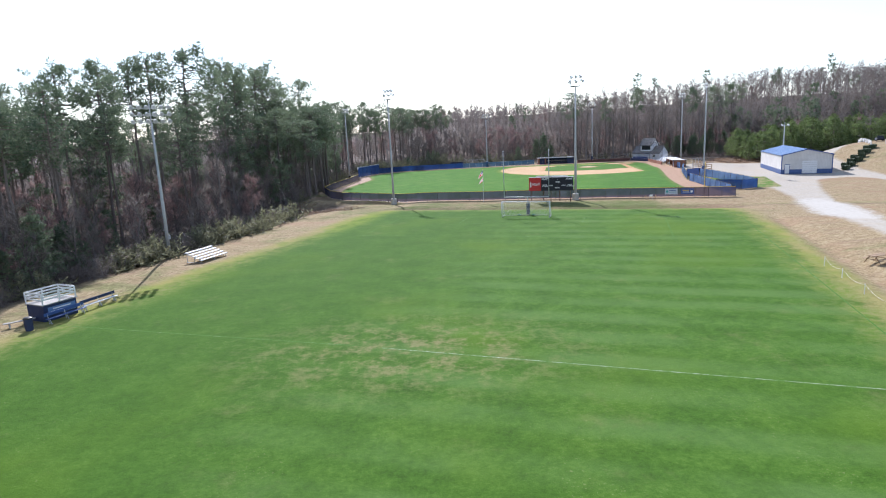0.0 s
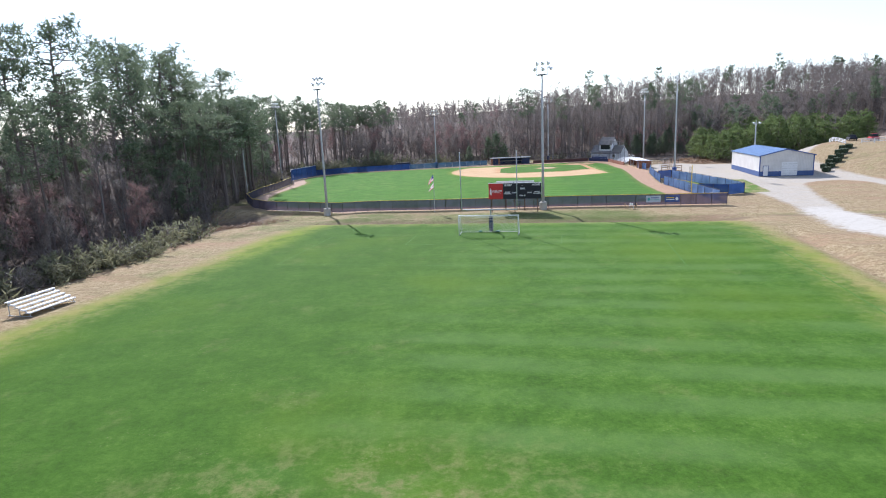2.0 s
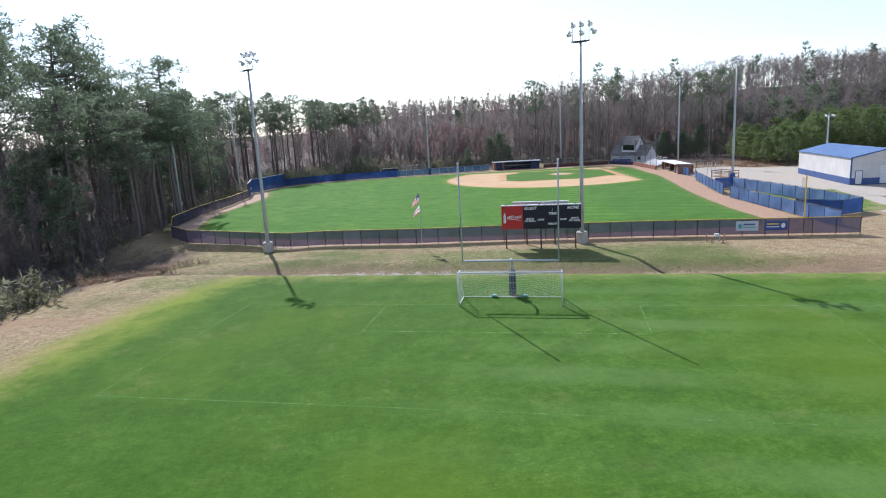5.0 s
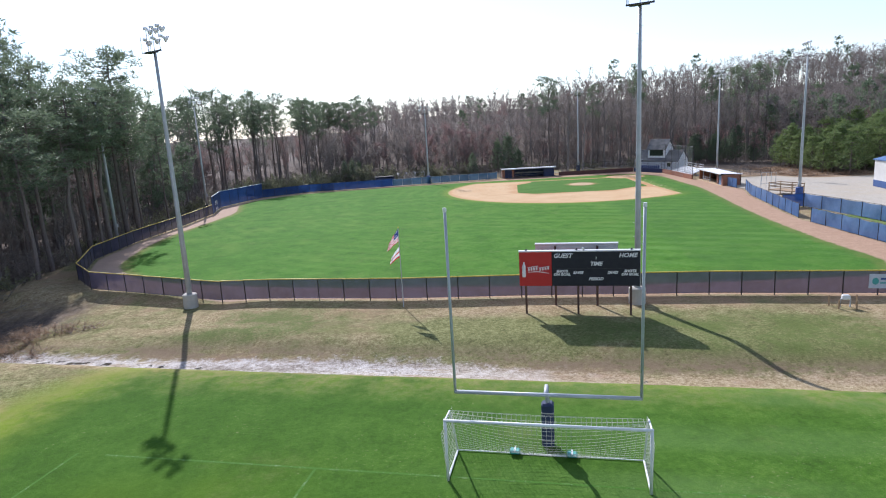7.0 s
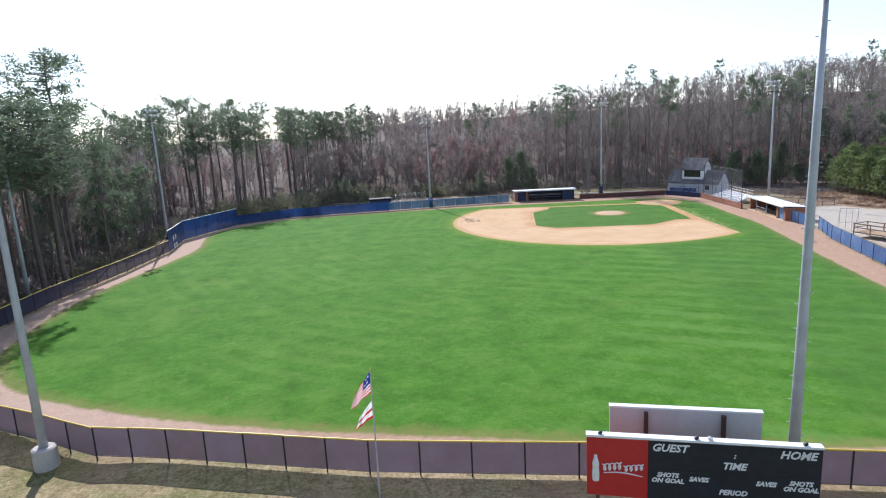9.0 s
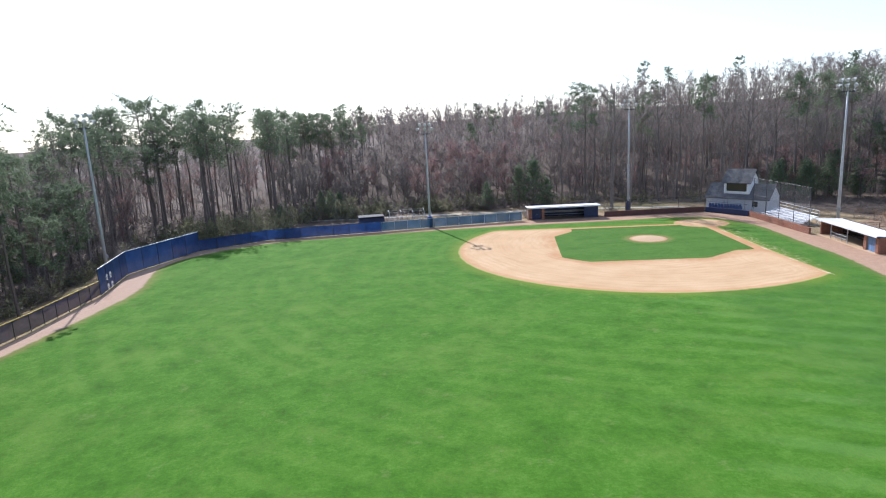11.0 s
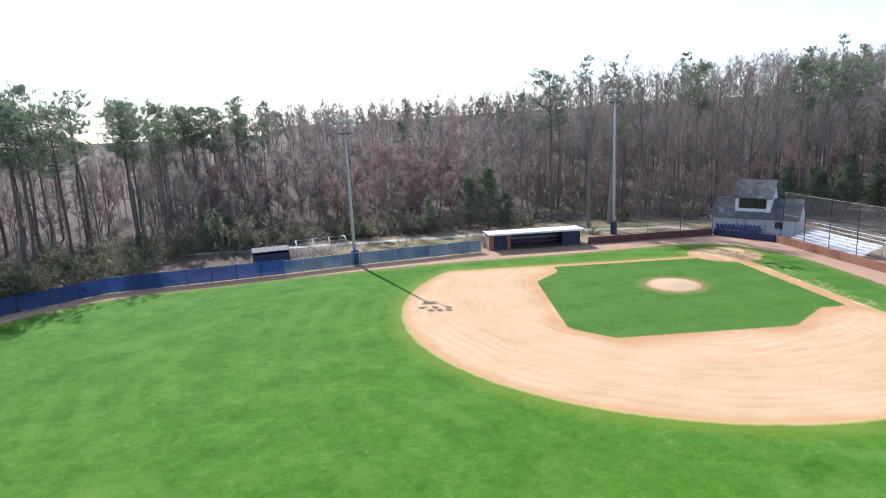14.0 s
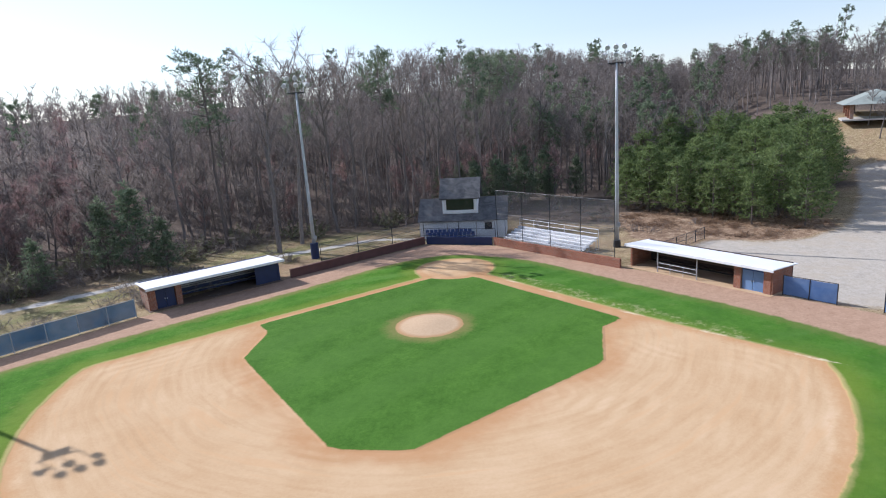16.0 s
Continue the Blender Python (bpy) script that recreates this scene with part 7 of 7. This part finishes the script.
# the woods behind, too many to count
def far_woods(name, label, maker, kinds, wanted, box, deep, gap, wood_mat, leaf_mat, size, where=None):
    models = [[s.arrays() for s in maker(seed, **a)] for seed, a in kinds]
    taken_, out = [], ([], [])
    for x, y in scatter(wanted, box, deep, gap, taken_):
        if where and not where(x, y):
            continue
        s, h, a = tr.uniform(*size), tr.uniform(*size), tr.uniform(0, 6.283)
        m = np.array([[math.cos(a) * s, math.sin(a) * s, 0], [-math.sin(a) * s, math.cos(a) * s, 0], [0, 0, h]])
        for k, (v, t) in enumerate(tr.choice(models)):
            out[k].append((v @ m + (x, y, ground_at(x, y) - 0.2), t))
    top = thing(name, label, "woods", kind="stuff")
    for k, mat_ in ((0, wood_mat), (1, leaf_mat)):
        n, ts = 0, []
        for v, t in out[k]:
            ts.append(t + n)
            n += len(v)
        tagged(part("trunks" if k == 0 else "crowns", raw_mesh(name, np.concatenate([v for v, _ in out[k]]), np.concatenate(ts), mat_), None, top), kind="stuff")


FAR_PINE = [(s, dict(tall=t, limbs=22, wide=3.0, blades=12, length=0.95, width=0.36, detail=False)) for s, t in ((61, 22), (62, 24), (63, 20))]
FAR_TALL = [(s, dict(tall=t, limbs=13, twigs=7, detail=False, start=0.42)) for s, t in ((71, 21), (72, 23), (73, 19))]
FAR_LOW = [(s, dict(tall=t, limbs=11, twigs=6, detail=False, start=0.28)) for s, t in ((74, 13), (75, 14), (76, 11))]
centre = lambda x, y: -14 < x < 58 + 0.5 * (y - 235) and y > 225
far_woods("far_pine_woods", "dark green pines deep in the woods", pine, FAR_PINE, 295, (-150, 300, 0, 360), (18, 130), 6.0, PINE_BARK, NEEDLES, (0.68, 0.92), lambda x, y: (x < -20 and y < 225) or (x > 118 and int(x * 7 + y * 3) % 3 == 0))
far_woods("far_pine_woods", "scattered pines on the far slope", pine, FAR_PINE, 14, (0, 110, 262, 340), (20, 110), 9.0, PINE_BARK, NEEDLES, (0.55, 0.72))
far_woods("far_tall_woods", "grey leafless woods rising behind the stands", bare, FAR_TALL, 500, (-130, 300, 20, 380), (14, 90), 4.4, GREY_BARK, TWIG_GREY, (0.68, 0.86), lambda x, y: not centre(x, y) and not (x < -20 and y > 235))
far_woods("far_tall_woods", "grey leafless woods covering the hillside behind the stands", bare, FAR_TALL, 640, (60, 290, 236, 345), (16, 140), 3.0, GREY_BARK, TWIG_GREY, (0.6, 0.77), lambda x, y: not centre(x, y))
far_woods("far_tall_woods", "grey leafless woods standing above the young pines", bare, FAR_TALL, 170, (112, 235, 196, 250), (8, 120), 4.0, GREY_BARK, TWIG_GREY, (0.62, 0.82))
far_woods("far_pine_woods", "tall dark pines standing among bare trees above the young pines", pine, FAR_PINE, 40, (112, 240, 196, 245), (8, 120), 6.0, PINE_BARK, NEEDLES, (0.62, 0.85))
far_woods("far_tall_woods", "grey leafless woods on the hilltop beyond the pavilion", bare, FAR_TALL, 150, (200, 430, 196, 320), (10, 320), 5.0, GREY_BARK, TWIG_GREY, (0.42, 0.75))
far_woods("far_pine_woods", "dark pines on the hilltop beyond the pavilion", pine, FAR_PINE, 50, (205, 430, 200, 310), (10, 320), 8.0, PINE_BARK, NEEDLES, (0.45, 0.75))
far_woods("far_low_woods", "grey leafless thicket on the hill beyond the pavilion", bare, FAR_LOW, 300, (130, 340, 176, 300), (3, 220), 3.4, GREY_BARK, TWIG_GREY, (0.6, 1.0))
far_woods("far_low_woods", "grey leafless thicket under the pines beside the outfield", bare, FAR_LOW, 190, (-120, -36, 112, 236), (4, 70), 3.2, GREY_BARK, TWIG_GREY, (0.55, 1.0))
far_woods("far_low_woods", "grey leafless thicket along the crest behind the stands", bare, FAR_LOW, 270, (62, 260, 234, 320), (18, 130), 3.6, GREY_BARK, TWIG_GREY, (0.8, 1.05), lambda x, y: not centre(x, y))
far_woods("far_low_woods", "grey leafless thicket in the hollow behind the corner fence", bare, FAR_LOW, 150, (-95, -8, 222, 310), (5, 70), 3.4, GREY_BARK, TWIG_GREY, (0.5, 0.95))
far_woods("far_low_woods", "grey leafless thicket climbing the slope behind the field", bare, FAR_LOW, 610, (-40, 190, 236, 370), (14, 130), 3.6, GREY_BARK, TWIG_GREY, (0.8, 1.15), centre)
far_woods("far_budding_woods", "reddish budding trees within the woods", bare, [(81, dict(tall=12, limbs=11, twigs=9, detail=False, start=0.15)), (82, dict(tall=10, limbs=11, twigs=9, detail=False, start=0.15))], 170, (-80, 170, 60, 330), (4, 80), 4.0, GREY_BARK, TWIG_RED, (0.7, 1.1))
far_woods("distant_ridge_woods", "hazy leafless woods on the distant ridge", bare, FAR_LOW, 130, (-160, -20, 330, 400), (0, 400), 5.0, GREY_BARK, TWIG_GREY, (0.9, 1.2))
far_woods("far_budding_woods", "reddish budding thicket under the tall pines", bare, [(83, dict(tall=10, limbs=11, twigs=9, detail=False, start=0.12))], 70, (-95, -40, 0, 120), (3, 30), 3.4, GREY_BARK, TWIG_RED, (0.6, 1.0))
far_woods("undergrowth", "tangled grey undergrowth on the forest floor", brush, [(91, dict(tall=3.6, stems=10, blades=14)), (92, dict(tall=2.6, stems=10, blades=14)), (93, dict(tall=4.6, stems=9, blades=16))], 500, (-95, 140, 20, 270), (0, 30), 1.8, GREY_BARK, TWIG_GREY, (0.8, 1.5))
far_woods("evergreen_understorey", "dark evergreen saplings under the pines", young_pine, [(95, dict(tall=5.5, wide=1.9)), (96, dict(tall=7, wide=2.2))], 10, (-80, -40, 10, 120), (2, 22), 4.0, PINE_BARK, NEEDLES, (0.8, 1.5))
for x, y, h in ((141, 166, 9), (166, 178, 8), (172, 181, 9), (160, 174, 7), (186, 186, 9), (150, 152, 8)):
    add_bare(x, y, ground_at(x, y) + h, 1.6, "small leafless tree on the lawn by the pavilion")
